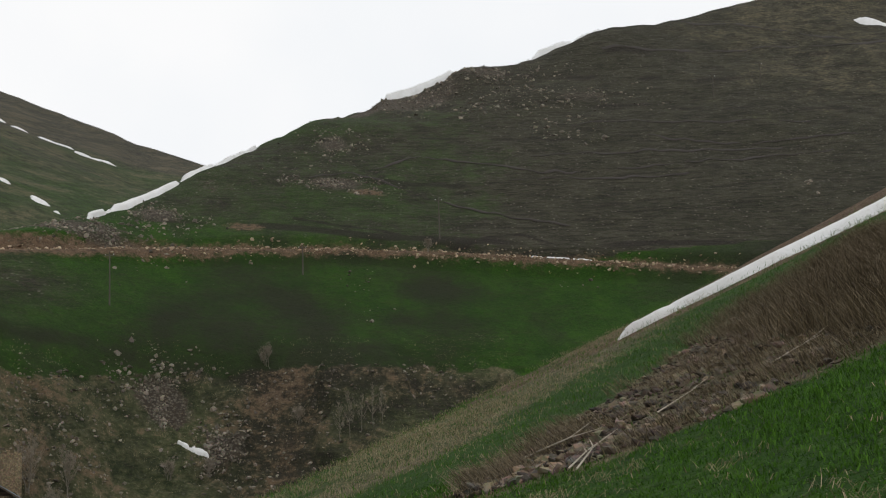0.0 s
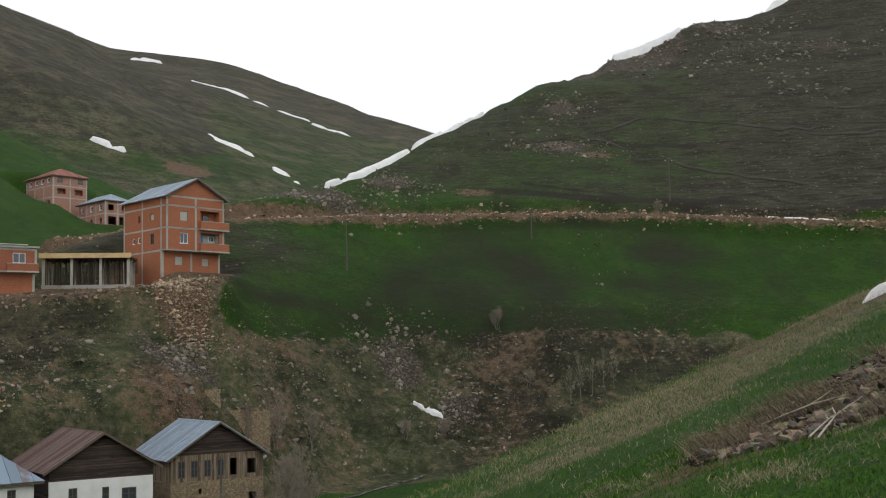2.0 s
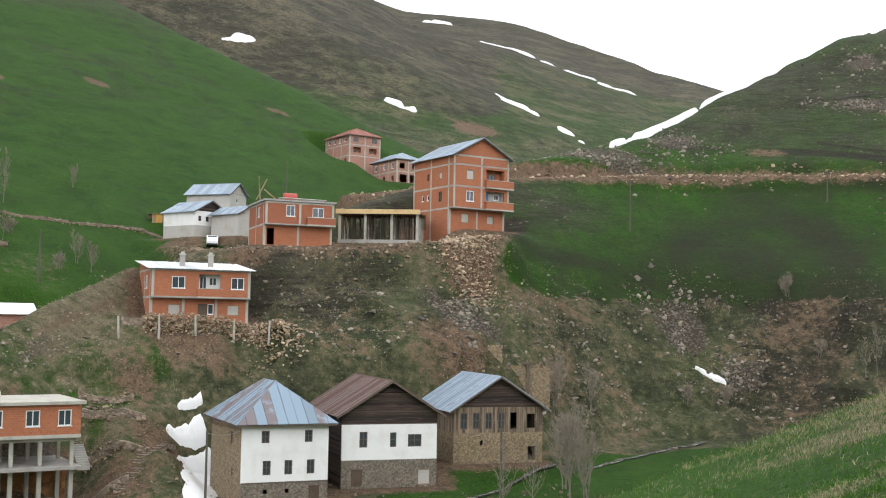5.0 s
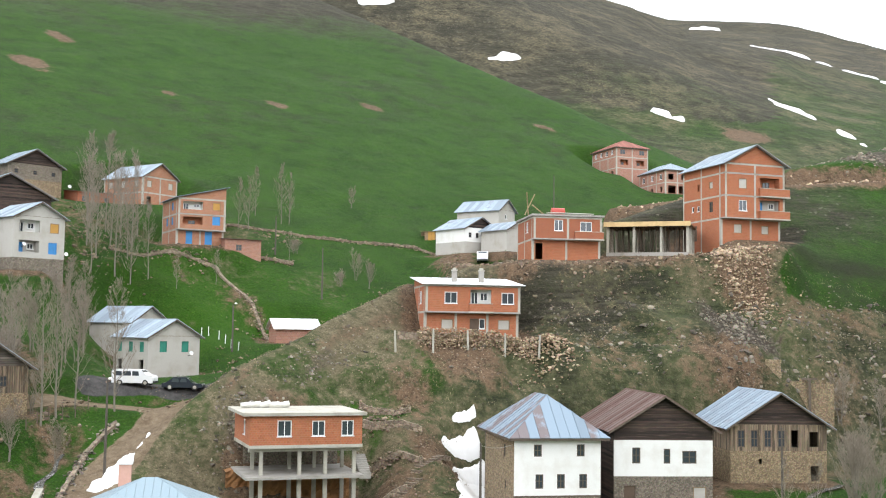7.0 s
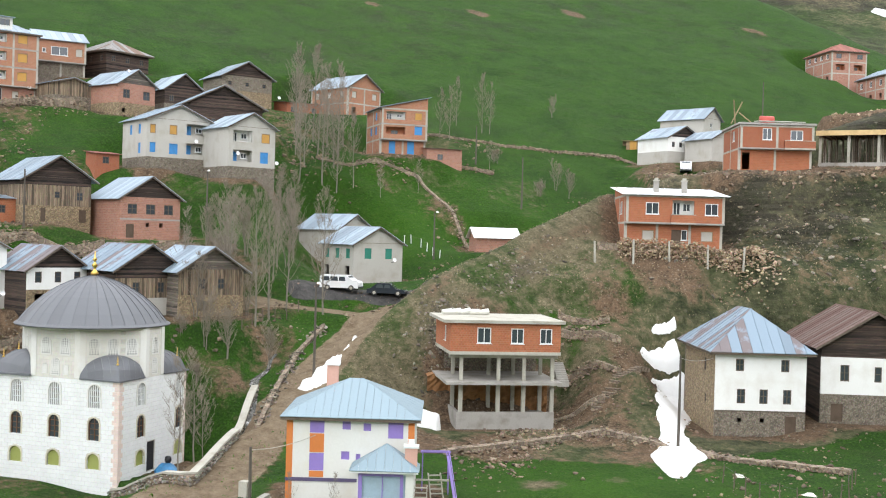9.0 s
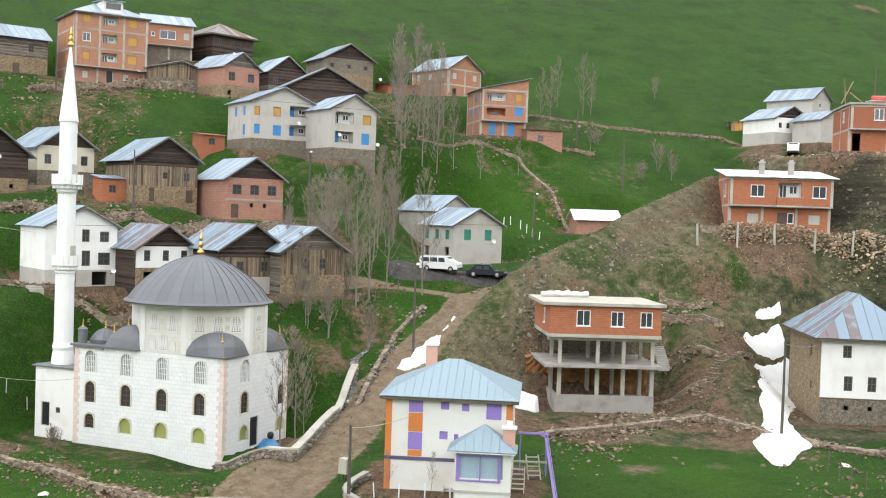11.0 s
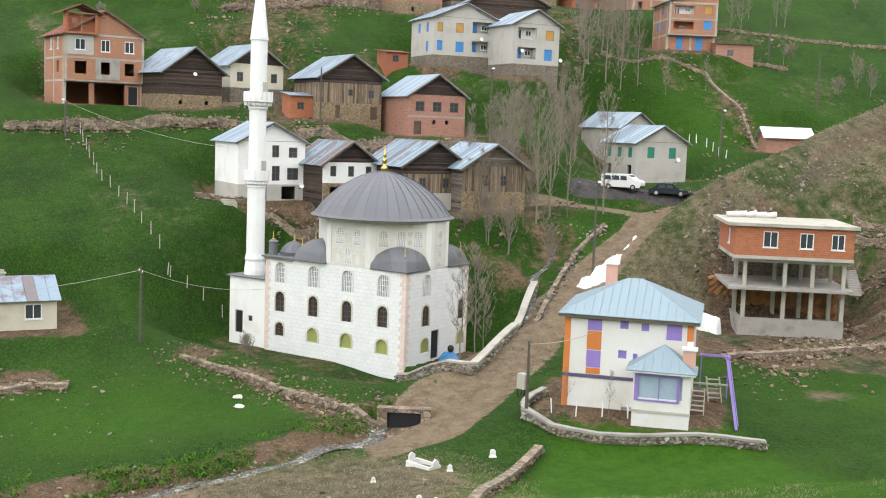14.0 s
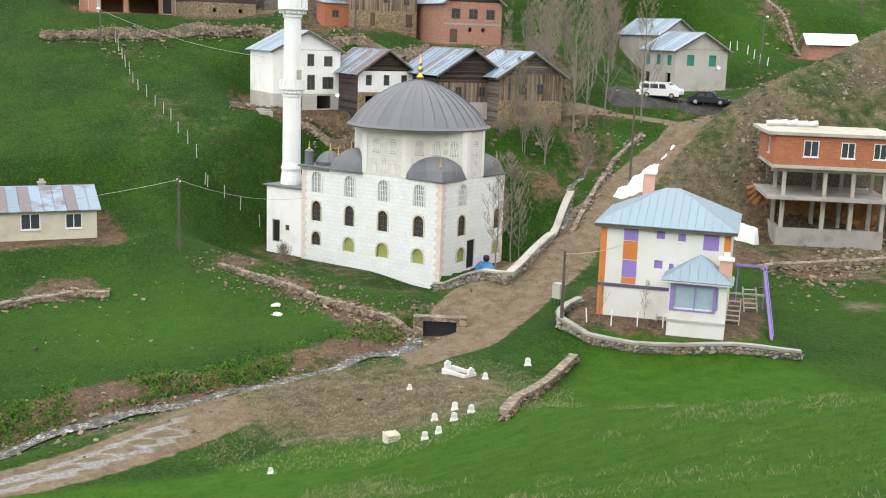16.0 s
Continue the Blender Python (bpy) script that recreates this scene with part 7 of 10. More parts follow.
    for line in HILL_TRACKS[2:]:
        dist, _ = line_distance(x, y, line)
        band = np.maximum(band, (0.9 + 0.8 * (n2 - 0.5)) * (1.0 - smooth(dist, 0.3, 1.0)))
    low_field, _ = line_distance(x, y, [(-75.0, 150.0, 0), (-57.9, 152.0, 0), (-49.1, 159.0, 0), (-33.1, 163.5, 0), (-16.4, 163.5, 0), (13.3, 166.0, 0)])
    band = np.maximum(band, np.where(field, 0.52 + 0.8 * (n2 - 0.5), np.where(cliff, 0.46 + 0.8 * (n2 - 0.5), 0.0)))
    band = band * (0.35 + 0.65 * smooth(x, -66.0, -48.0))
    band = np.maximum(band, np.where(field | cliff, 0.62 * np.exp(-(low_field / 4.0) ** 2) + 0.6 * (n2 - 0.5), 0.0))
    lush = np.where(on_near, 0.10 + 0.65 * smooth(-x, 2.0, 14.0), 0.0)
    lush = np.maximum.reduce([lush, 0.3 * spot(x, y, -57.0, 64.0, 9.0, 9.0), 0.55 * spot(x, y, -82.0, 15.0, 9.0, 13.0), 0.4 * spot(x, y, -122.0, 100.0, 10.0, 14.0), 0.4 * spot(x, y, -94.0, 66.0, 5.0, 7.0)])
    beside = 0.68 * (x + 59.4) + 0.73 * (y - 37.6)
    lush = np.maximum(lush, 0.75 * smooth(beside, 0.0, 1.2) * smooth(52.0 - y, 0.0, 4.0) * smooth(x, -64.0, -58.0) * (x < -20))
    d_stream, _ = line_distance(x, y, STREAM)
    west = x < np.interp(y, [q[1] for q in STREAM], [q[0] for q in STREAM])
    lush = lush * np.where(west, smooth(d_stream, 4.5, 7.5), 1.0)
    earth = np.where(west, np.maximum(earth, 0.62 * (1 - smooth(d_stream, 3.0, 6.5)) + 0.7 * (n2 - 0.5)), earth)
    d_tar, _ = line_distance(x, y, [(-108.0, 72.5, 0), (-104.0, 78.0, 0), (-100.0, 82.5, 0)])
    tar = 1.0 - smooth(d_tar, 1.2, 2.0)
    return {"tar": tar, "lush": lush, "pale": pale, "band": band, "green": green, "dry": dry, "earth": earth, "rock": rock, "gravel": gravel}


def ground_height(x, y):
    """The finished ground: hills, roughness, plots levelled for the houses, roads and the stream bed."""
    x, y = np.asarray(x, float), np.asarray(y, float)
    z = base_ground(x, y)
    hill = spur(x, y)
    on_hill = smooth(hill - np.maximum.reduce([near_slope(x, y), village_hill(x, y), -22.7 + 0.055 * y]), -1, 2)
    rocky = on_hill * (1 - smooth(z, 2, 9)) * smooth(z, -17, -13)
    crag = on_hill * smooth(z, 30, 60)
    away = smooth(np.hypot(x, y), 5, 60)
    z = z + 0.35 * (rough_noise(x, y, 9, 21) - 0.5) * (0.4 + away) + 2.6 * away * (rough_noise(x, y, 46, 31) - 0.5) * smooth(np.hypot(x, y), 60, 150)
    ledge = rough_noise(x, y, 11, 43, 4)
    z = z + rocky * (3.0 * (np.abs(rough_noise(x, y, 7, 41, 5) - 0.5) - 0.12) + 1.6 * (smooth(ledge, 0.46, 0.52) - 0.5)) + crag * 3.0 * (rough_noise(x, y, 16, 51, 5) - 0.5)
    z = z + 14.0 * smooth(np.hypot(x, y), 420, 700) * (rough_noise(x, y, 150, 61, 5) - 0.5)
    z = z + crest_knobs(x, y) + far_crest(x, y)
    for line, half, shoulder in ((MAIN_ROAD, 2.4, 3.0), (CAR_ROAD, 2.2, 2.5), (HILL_ROAD, 2.6, 3.5), (BENCH, 2.5, 4.0), (VILLAGE_TRACK, 1.5, 2.0)):
        dist, height = line_distance(x, y, line)
        z = z + (height - z) * (1 - smooth(dist, half, half + shoulder))
    for line, half in ((STREAM, 1.0), (UPPER_STREAM, 0.8), (BROOK, 0.8)):
        dist, height = line_distance(x, y, line)
        z = z + np.minimum(height - z, 0) * (1 - smooth(dist, half, half + 2.2))
    for px, py, pz, turn, w, d, *reach in PADS:
        c, s = math.cos(radians(turn)), math.sin(radians(turn))
        u, v = (x - px) * c + (y - py) * s, -(x - px) * s + (y - py) * c
        out = np.hypot(np.maximum(np.maximum(-u, u - w), 0), np.maximum(np.maximum(-v, v - d), 0))
        z = z + (pz - z) * (1 - smooth(out, 0.3, reach[0] if reach else 6.5))
    ridge = knoll_ridge(x, y)
    return np.where(ridge > -30.0, smax(z, ridge, 0.7), z)


KNOLL_RIDGE = [(-93.6, 110.5, 6.4), (-93.4, 107.6, 6.3), (-92.6, 101.3, 4.2), (-92.0, 93.2, 1.5), (-91.8, 90.1, 0.1), (-91.8, 83.8, -2.1), (-91.6, 78.2, -4.1), (-91.4, 74.6, -6.0), (-91.4, 71.7, -8.0), (-91.4, 69.4, -9.8)]
KNOLL_PATH = [(-89.2, 101.0, 0), (-89.0, 95.5, 0), (-89.4, 91.0, 0), (-89.8, 87.5, 0), (-90.6, 82.0, 0), (-90.4, 76.5, 0)]


def knoll_ridge(x, y):
    """The sharp grassy crest of the knoll beside the dirt road."""
    dist, height = line_distance(x, y, KNOLL_RIDGE)
    rough = 0.5 * (rough_noise(x, y, 5.0, 47) - 0.5) * smooth(dist, 0.5, 3.0)
    return np.where(dist < 14.0, height - 0.92 * soft(dist - 0.8, 0.8) + rough, -99.0)


def axis(lo, hi, step, outer_lo, outer_hi, grow=1.045, most=30.0):
    """Grid lines: even between lo and hi, wider and wider beyond."""
    a = list(np.arange(lo, hi + step / 2, step))
    for sign, end in ((-1, outer_lo), (1, outer_hi)):
        s, p = step, (lo if sign < 0 else hi)
        while sign * (end - p) > 0:
            s = min(s * grow, most)
            p += sign * s
            a.append(p)
    return np.array(sorted(a))


GRID = []


def build_ground():
    xs, ys = axis(-190.0, 30.0, 0.78, -2200.0, 1500.0), axis(-6.0, 220.0, 0.78, -900.0, 2600.0)
    gx, gy = np.meshgrid(xs, ys)
    z = ground_height(gx, gy)
    GRID.extend((xs, ys, z))
    nx, ny = len(xs), len(ys)
    me = bpy.data.meshes.new("ground")
    me.vertices.add(nx * ny)
    me.vertices.foreach_set("co", np.stack([gx, gy, z], -1).ravel())
    i = (np.arange(ny - 1)[:, None] * nx + np.arange(nx - 1)[None, :]).ravel()
    quads = np.stack([i, i + 1, i + nx + 1, i + nx], -1)
    me.loops.add(quads.size)
    me.loops.foreach_set("vertex_index", quads.ravel())
    me.polygons.add(len(quads))
    me.polygons.foreach_set("loop_start", np.arange(len(quads)) * 4)
    me.polygons.foreach_set("use_smooth", np.ones(len(quads), bool))
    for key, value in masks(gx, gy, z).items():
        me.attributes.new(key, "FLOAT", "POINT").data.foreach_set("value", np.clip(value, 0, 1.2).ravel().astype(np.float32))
    me.materials.append(M_GROUND)
    me.update()
    me.validate()
    tagged(new("ground", me), "green and brown mountain valley floor and hillsides", "ground", kind="structure")


build_ground()


def surface(x, y):
    """Heights of the finished ground sheet under the given places."""
    xs, ys, z = GRID
    x, y = np.asarray(x, float), np.asarray(y, float)
    i, j = np.clip(np.searchsorted(xs, x) - 1, 0, len(xs) - 2), np.clip(np.searchsorted(ys, y) - 1, 0, len(ys) - 2)
    a, b = (x - xs[i]) / (xs[i + 1] - xs[i]), (y - ys[j]) / (ys[j + 1] - ys[j])
    return (z[j, i] * (1 - a) + z[j, i + 1] * a) * (1 - b) + (z[j + 1, i] * (1 - a) + z[j + 1, i + 1] * a) * b


def on_ground(x, y, lift=0.0):
    return (x, y, float(surface(x, y)) + lift)


# ---- snow ----
def mesh_from(name, v, f, material, smooth_faces=True):
    me = bpy.data.meshes.new(name)
    me.from_pydata(np.asarray(v).tolist(), [], np.asarray(f).tolist())
    me.materials.append(material)
    me.polygons.foreach_set("use_smooth", [smooth_faces] * len(me.polygons))
    me.update()
    return me


def track_strip(label, points, width, seed, material):
    """A narrow worn track that follows the hillside."""
    rng = np.random.RandomState(seed)
    p = np.array(points, float)
    run = np.concatenate([[0], np.cumsum(np.hypot(*np.diff(p, axis=0).T))])
    n = max(60, int(run[-1] / 1.2))
    t = np.linspace(0, run[-1], n)
    cx, cy = np.interp(t, run, p[:, 0]) + 0.6 * wave(t, t * 0, 14.0, seed), np.interp(t, run, p[:, 1]) + 0.9 * wave(t, t * 0, 9.0, seed + 1)
    tx, ty = np.gradient(cx), np.gradient(cy)
    ln = np.hypot(tx, ty)
    half = width * 0.5 * np.clip(1.6 * rough_noise(t, t * 0, 6.0, seed) - 0.25, 0.08, 1.2) * rng.uniform(0.8, 1.2, n)
    s = np.array([-1.0, 0.0, 1.0])
    x, y = cx[:, None] - (ty / ln * half)[:, None] * s, cy[:, None] + (tx / ln * half)[:, None] * s
    z = surface(x, y) + np.where(half[:, None] > width * 0.1, 0.22, -0.2) - 0.1 * np.abs(s)[None, :]
    v = np.stack([x, y, z], -1).reshape(-1, 3)
    i = (np.arange(n - 1)[:, None] * 3 + np.arange(2)[None, :]).ravel()
    tagged(new("hill_track", mesh_from("hill_track", v, np.stack([i, i + 1, i + 4, i + 3], -1), material)), label, "track", kind="structure")


def snow_strip(label, points, widths, thick=0.35, seed=1, lift=0.05, ragged=2.1):
    """A drift of old snow along a line; its border is where the uneven snow sinks into the ground."""
    p, w = np.array(points, float), np.array(widths, float)
    run = np.concatenate([[0], np.cumsum(np.hypot(*np.diff(p, axis=0).T))])
    over = w.max() * 0.35
    n, across = int(min(150, max(40, run[-1] / max(0.2, w.max() * 0.08)))), 25
    t = np.linspace(-over, run[-1] + over, n)
    inner = np.clip(t, 0, run[-1])
    cx, cy, half = np.interp(inner, run, p[:, 0]), np.interp(inner, run, p[:, 1]), np.interp(inner, run, w) / 2
    tx, ty = np.interp(inner, run, np.gradient(p[:, 0], run)), np.interp(inner, run, np.gradient(p[:, 1], run))
    ln = np.hypot(tx, ty)
    tx, ty = tx / ln, ty / ln
    cx, cy = cx + tx * (t - inner), cy + ty * (t - inner)
    s = np.linspace(-1.5, 1.5, across)
    off = s[None, :] * half[:, None]
    x, y = cx[:, None] - ty[:, None] * off, cy[:, None] + tx[:, None] * off
    size = max(0.5, w.max())
    body = 0.42 - 1.2 * np.abs(s[None, :]) ** 2.2 - (np.abs(t - inner) / max(0.1, over))[:, None] ** 2 * 1.4
    body = body + ragged * (rough_noise(x, y, size * 0.8, seed) - 0.5) + 0.3 * (rough_noise(x, y, size * 0.22, seed + 3) - 0.5)
    depth = (lift + thick) * np.clip(body * 2.6, -1.3, 1.0) + thick * 0.35 * np.clip(body, 0, 1) * rough_noise(x, y, size * 0.4, seed + 5)
    v = np.stack([x, y, surface(x, y) + depth], -1).reshape(-1, 3)
    i = (np.arange(n - 1)[:, None] * across + np.arange(across - 1)[None, :]).ravel()
    f = np.stack([i, i + 1, i + across + 1, i + across], -1)
    f = f[(depth.reshape(-1)[f] > -0.6 * (lift + thick)).any(1)]
    tagged(new("snow_patch", mesh_from("snow_patch", v, f, M_SNOW)), label, "snow", "snow patches")


FAR = "white snow patch lying on the distant mountainside"
snow_strip(FAR, [(-381, 862), (-309, 781), (-276, 778), (-254, 771)], [6, 22, 16, 5], 0.5, 1, 0.7)
snow_strip(FAR, [(-212, 500), (-199, 492), (-186, 482)], [5, 18, 6], 0.4, 2, 0.5)
snow_strip(FAR, [(-168, 469), (-161, 461), (-153, 452)], [4, 14, 5], 0.4, 3, 0.5)
snow_strip(FAR, [(-237, 746), (-230, 764), (-223, 784)], [8, 22, 10], 0.5, 4, 0.8)
snow_strip(FAR, [(-215, 392), (-208, 393), (-203, 394)], [4, 6, 5], 0.8, 5, 0.8)
snow_strip(FAR, [(-283, 374.5), (-279, 381), (-276.5, 386)], [5, 13, 7], 0.5, 6, 0.6)
snow_strip(FAR, [(-508, 1013), (-501, 1020), (-494, 1028)], [14, 30, 16], 1.0, 7, 1.5)
snow_strip(FAR, [(-349, 368), (-343, 381)], [8, 10], 1.0, 8, 1.0)
RIDGE = "thin snow drift on the brown hill"
snow_strip(RIDGE, [(-62.5, 203), (-59, 215), (-55.5, 233), (-50.3, 250), (-43.5, 267)], [1.5, 4.0, 5.0, 5.0, 2.0], 0.7, 9, 0.3)
snow_strip(RIDGE, [(-13, 318), (-4, 325), (5, 331)], [5, 10, 7], 1.4, 10, 0.8)
snow_strip(RIDGE, [(30, 343), (42, 351), (54, 360)], [4, 9, 5], 1.2, 11, 0.8)
snow_strip(RIDGE, [(139, 360), (143, 352), (150, 345)], [10, 18, 14], 1.0, 12, 1.0)
snow_strip("dirty snow in the cut of the hill road", [(17, 204.2), (22, 204.0), (27.5, 203.8)], [0.8, 1.2, 0.7], 0.3, 13, 0.1)
snow_strip("small snow patch at the foot of the crag", [(-35.2, 152.5), (-33.2, 152.2), (-31.2, 151.6)], [0.4, 1.0, 0.5], 0.25, 14, 0.15)
snow_strip("long snow drift beside the grassy slope", [(7.6, 45.6), (9.6, 46.7), (12.6, 46.0), (15.6, 45.9), (19.5, 45.4), (26.0, 46.2)], [0.3, 1.2, 2.2, 2.8, 3.3, 4.0], 0.35, 15, 0.05, 1.0)
for k, (line, ww) in enumerate((([(-75.2, 94.6), (-74.2, 96.9)], [0.5, 0.9]), ([(-74.4, 92.3), (-73.7, 94.3), (-73.2, 95.9)], [0.7, 1.9, 2.0]), ([(-72.7, 92.0), (-72.1, 94.0), (-71.7, 95.6)], [0.7, 2.2, 2.2]),
                                 ([(-62.4, 81.4), (-66.4, 86.8), (-71.0, 93.4)], [3.2, 6.8, 4.6]), ([(-61.6, 81.0), (-58.6, 77.4), (-55.0, 72.8)], [5.2, 7.0, 2.4]))):
    snow_strip("melting grey-white snow heap beside the stone house", line, ww, 0.45, 20 + k, 0.08, 0.9)
snow_strip("snow bank on the verge of the dirt road", [(-88.4, 60.4), (-89.4, 62.6), (-90.8, 65.6), (-92.0, 68.4)], [2.6, 2.4, 1.6, 0.8], 0.6, 30, 0.1)
snow_strip("snow heap at the foot of the concrete base", [(-78.2, 65.9), (-77.4, 66.8)], [2.0, 2.2], 1.2, 31, 0.1)


M_TRACK = rock_material("worn_track_earth", (0.024, 0.018, 0.014), (0.035, 0.027, 0.02))
for k, line in enumerate(HILL_TRACKS[:2]):
    track_strip("narrow dark track worn into the high hillside", [q[:2] for q in line], 2.2, 70 + k, M_TRACK)

for k, line in enumerate(([(-13.7, 248.4), (-3.7, 257.8), (9.1, 252.7), (23.7, 246.3), (39.0, 248.7), (55.6, 250.2), (75.2, 252.8), (90.8, 253.7)],
                          [(43.9, 269.0), (56.6, 265.6), (68.9, 261.6), (84.7, 261.6), (98.9, 261.0)],
                          [(14.7, 242.0), (28.3, 244.1), (41.8, 243.9), (55.3, 244.2)],
                          [(20.0, 256.0), (38.0, 258.0), (58.0, 257.5), (80.0, 258.0)],
                          [(30.0, 275.0), (48.0, 277.0), (70.0, 274.0), (92.0, 272.0)],
                          [(-26.6, 239.7), (-18.5, 245.5), (-8.4, 237.8), (2.2, 231.8), (14.5, 224.9), (26.3, 220.9)])):
    track_strip("thin worn terrace line across the brown hillside", line, 1.1, 80 + k, M_TRACK)


# ---- loose stones and brush ----
bm = bmesh.new()
bmesh.ops.create_icosphere(bm, subdivisions=1, radius=0.5)
ICO_V, ICO_F = np.array([v.co[:] for v in bm.verts]), np.array([[v.index for v in f.verts] for f in bm.faces])
bm.free()


def rock_heap(name, label, x, y, size, material, seed, sink=0.25, flat=0.7, z=None, parent=None, category="stones"):
    """Many angular stones lying on the ground, as one mesh."""
    rng = np.random.RandomState(seed)
    x, y, size = np.asarray(x), np.asarray(y), np.asarray(size)
    n = len(x)
    base = ICO_V[None] * (1 + rng.uniform(-0.45, 0.4, (n, len(ICO_V), 1)))
    stretch = rng.uniform(0.6, 1.35, (n, 1, 3)) * np.array([1, 1, flat])
    a = rng.uniform(0, 6.283, n)
    c, s = np.cos(a)[:, None], np.sin(a)[:, None]
    v = base * stretch * size[:, None, None]
    tilt = rng.uniform(-0.5, 0.5, (n, 1))
    v = np.stack([v[..., 0] * c - v[..., 1] * s, v[..., 0] * s + v[..., 1] * c, v[..., 2] + v[..., 0] * tilt], -1)
    zz = surface(x, y) if z is None else np.asarray(z)
    v = v + np.stack([x, y, zz + size * flat * (0.5 - sink)], -1)[:, None, :]
    f = ICO_F[None] + (np.arange(n) * len(ICO_V))[:, None, None]
    me = mesh_from(name, v.reshape(-1, 3), f.reshape(-1, 3), material, False)
    ob = new(name, me)
    if parent is None:
        tagged(ob, label, category, kind="stuff")
    else:
        ob.parent = parent
        ob["kind"] = "stuff"
    return ob


def scatter(n, x0, x1, y0, y1, keep, seed):
    rng = np.random.RandomState(seed)
    x, y = rng.uniform(x0, x1, n), rng.uniform(y0, y1, n)
    k = keep(x, y, surface(x, y), rng.rand(n))
    return x[k], y[k]


def sizes(n, lo, hi, seed, power=3.0):
    return lo + (hi - lo) * np.random.RandomState(seed).rand(n) ** power


cx_, cy_ = scatter(26000, -80, 18, 96, 182, lambda x, y, z, r: (spur(x, y) > -22.7 + 0.055 * y + 1.0) & (z < 4.5) & (rough_noise(x, y, 12, 9) + 0.25 * rough_noise(x, y, 5, 77) > 0.62) & (r < 0.6), 3)
rock_heap("crag_rocks", "weathered grey rocks breaking through the steep bank", cx_, cy_, sizes(len(cx_), 0.12, 0.75, 4, 4.0), M_ROCK, 5, 0.5)
cx_, cy_ = scatter(22000, -98, -48, 64, 145, lambda x, y, z, r: (spur(x, y) > village_hill(x, y)) & (spur(x, y) > -18) & (rough_noise(x, y, 12, 9) + 0.4 * (rough_noise(x, y, 4, 10) - 0.5) > 0.5) & (r < 0.6), 6)
rock_heap("hillside_stones", "tan and grey stones strewn over the brown knoll", cx_, cy_, sizes(len(cx_), 0.07, 0.36, 7, 4.0), M_ROCK_TAN, 8, 0.35)
cx_, cy_ = scatter(14000, -110, 80, 165, 345, lambda x, y, z, r: (spur(x, y) > far_hills(x, y) + 3) & (-0.1 * x + y > 207) & (rough_noise(x, y, 30, 15) + 0.3 * rough_noise(x, y, 7, 16) > 0.80 - 0.12 * np.exp(-(((-0.5 * x + 0.866 * y - 272.0) / 12.0) ** 2))), 9)
rock_heap("hilltop_rocks", "grey outcrops on the high brown hill", cx_, cy_, sizes(len(cx_), 0.25, 1.5, 10, 4.0), M_ROCK, 11, 0.55)
rng_ = np.random.RandomState(12)
t_ = rng_.rand(2600)
hx, hy = np.interp(t_, np.linspace(0, 1, 9), [p[0] for p in HILL_ROAD]), np.interp(t_, np.linspace(0, 1, 9), [p[1] for p in HILL_ROAD])
hx, hy = hx + rng_.normal(0, 0.6, 2600), hy + np.where(rng_.rand(2600) < 0.55, rng_.normal(-3.2, 1.0, 2600), rng_.normal(3.4, 1.2, 2600))
rock_heap("road_bank_stones", "orange-brown broken stones along the hill road cut", hx, hy, sizes(2600, 0.12, 0.8, 13), M_ROCK_ORANGE, 14, 0.3)
cx_, cy_ = scatter(900, -60, 70, 165, 205, lambda x, y, z, r: (z > 4) & (rough_noise(x, y, 14, 19) > 0.66), 15)
rock_heap("field_stones", "pale stones dotted over the green field", cx_, cy_, sizes(len(cx_), 0.25, 1.0, 16), M_ROCK, 17, 0.3)
cx_, cy_ = rng_.normal(-62.8, 2.3, 2400), rng_.normal(138.6, 2.1, 2400)
rock_heap("spoil_stones", "tan spoil and broken rock below the apartment house", cx_, cy_, sizes(2400, 0.10, 0.6, 18), M_ROCK_ORANGE, 19, 0.3)
t_ = rng_.rand(900)
bx, by = np.interp(t_, np.linspace(0, 1, 6), [p[0] for p in BENCH]) + rng_.normal(1.5, 1.5, 900), np.interp(t_, np.linspace(0, 1, 6), [p[1] for p in BENCH]) + rng_.normal(-2.5, 1.2, 900)
rock_heap("terrace_stones", "brown rubble along the edge of the building terrace", bx, by, sizes(900, 0.12, 0.7, 20), M_ROCK_TAN, 21, 0.3)
cx_, cy_ = scatter(15000, -180, -98, 20, 128, lambda x, y, z, r: (rough_noise(x, y, 17, 71) + 0.3 * (rough_noise(x, y, 4, 25) - 0.5) > 0.57) & (smooth(y, 38, 50) + (x < -130) > 0.5) & (z < 22) & (village_hill(x, y) < 18), 22)
rock_heap("village_stones", "loose stones around the village houses", cx_, cy_, sizes(len(cx_), 0.12, 0.6, 23), M_ROCK_TAN, 24, 0.3)
cx_, cy_ = scatter(1500, -100, -56, 0, 40, lambda x, y, z, r: (rough_noise(x, y, 9, 27) > 0.60) & (r < 0.6), 26)
rock_heap("meadow_stones", "small pale stones in the valley meadow", cx_, cy_, sizes(len(cx_), 0.10, 0.4, 27), M_ROCK, 28, 0.3)
cx_, cy_ = scatter(3500, -75, -36, 66, 110, lambda x, y, z, r: (rough_noise(x, y, 9, 29) > 0.50) & (r < 0.5) & (z < -10), 30)
rock_heap("yard_stones", "stones and debris around the old stone houses", cx_, cy_, sizes(len(cx_), 0.1, 0.5, 31), M_ROCK_TAN, 32, 0.3)
cx_, cy_ = rng_.normal(-69.5, 4.5, 1500), rng_.normal(69.5, 6.0, 1500)
k_ = np.abs((cx_ + 69.5) * 0.89 - (cy_ - 69.5) * -0.45) < 3.2
rock_heap("terrace_debris", "brown rubble between the stilt house and the garden", cx_[k_], cy_[k_], sizes(k_.sum(), 0.08, 0.5, 61), M_ROCK_TAN, 62, 0.35)
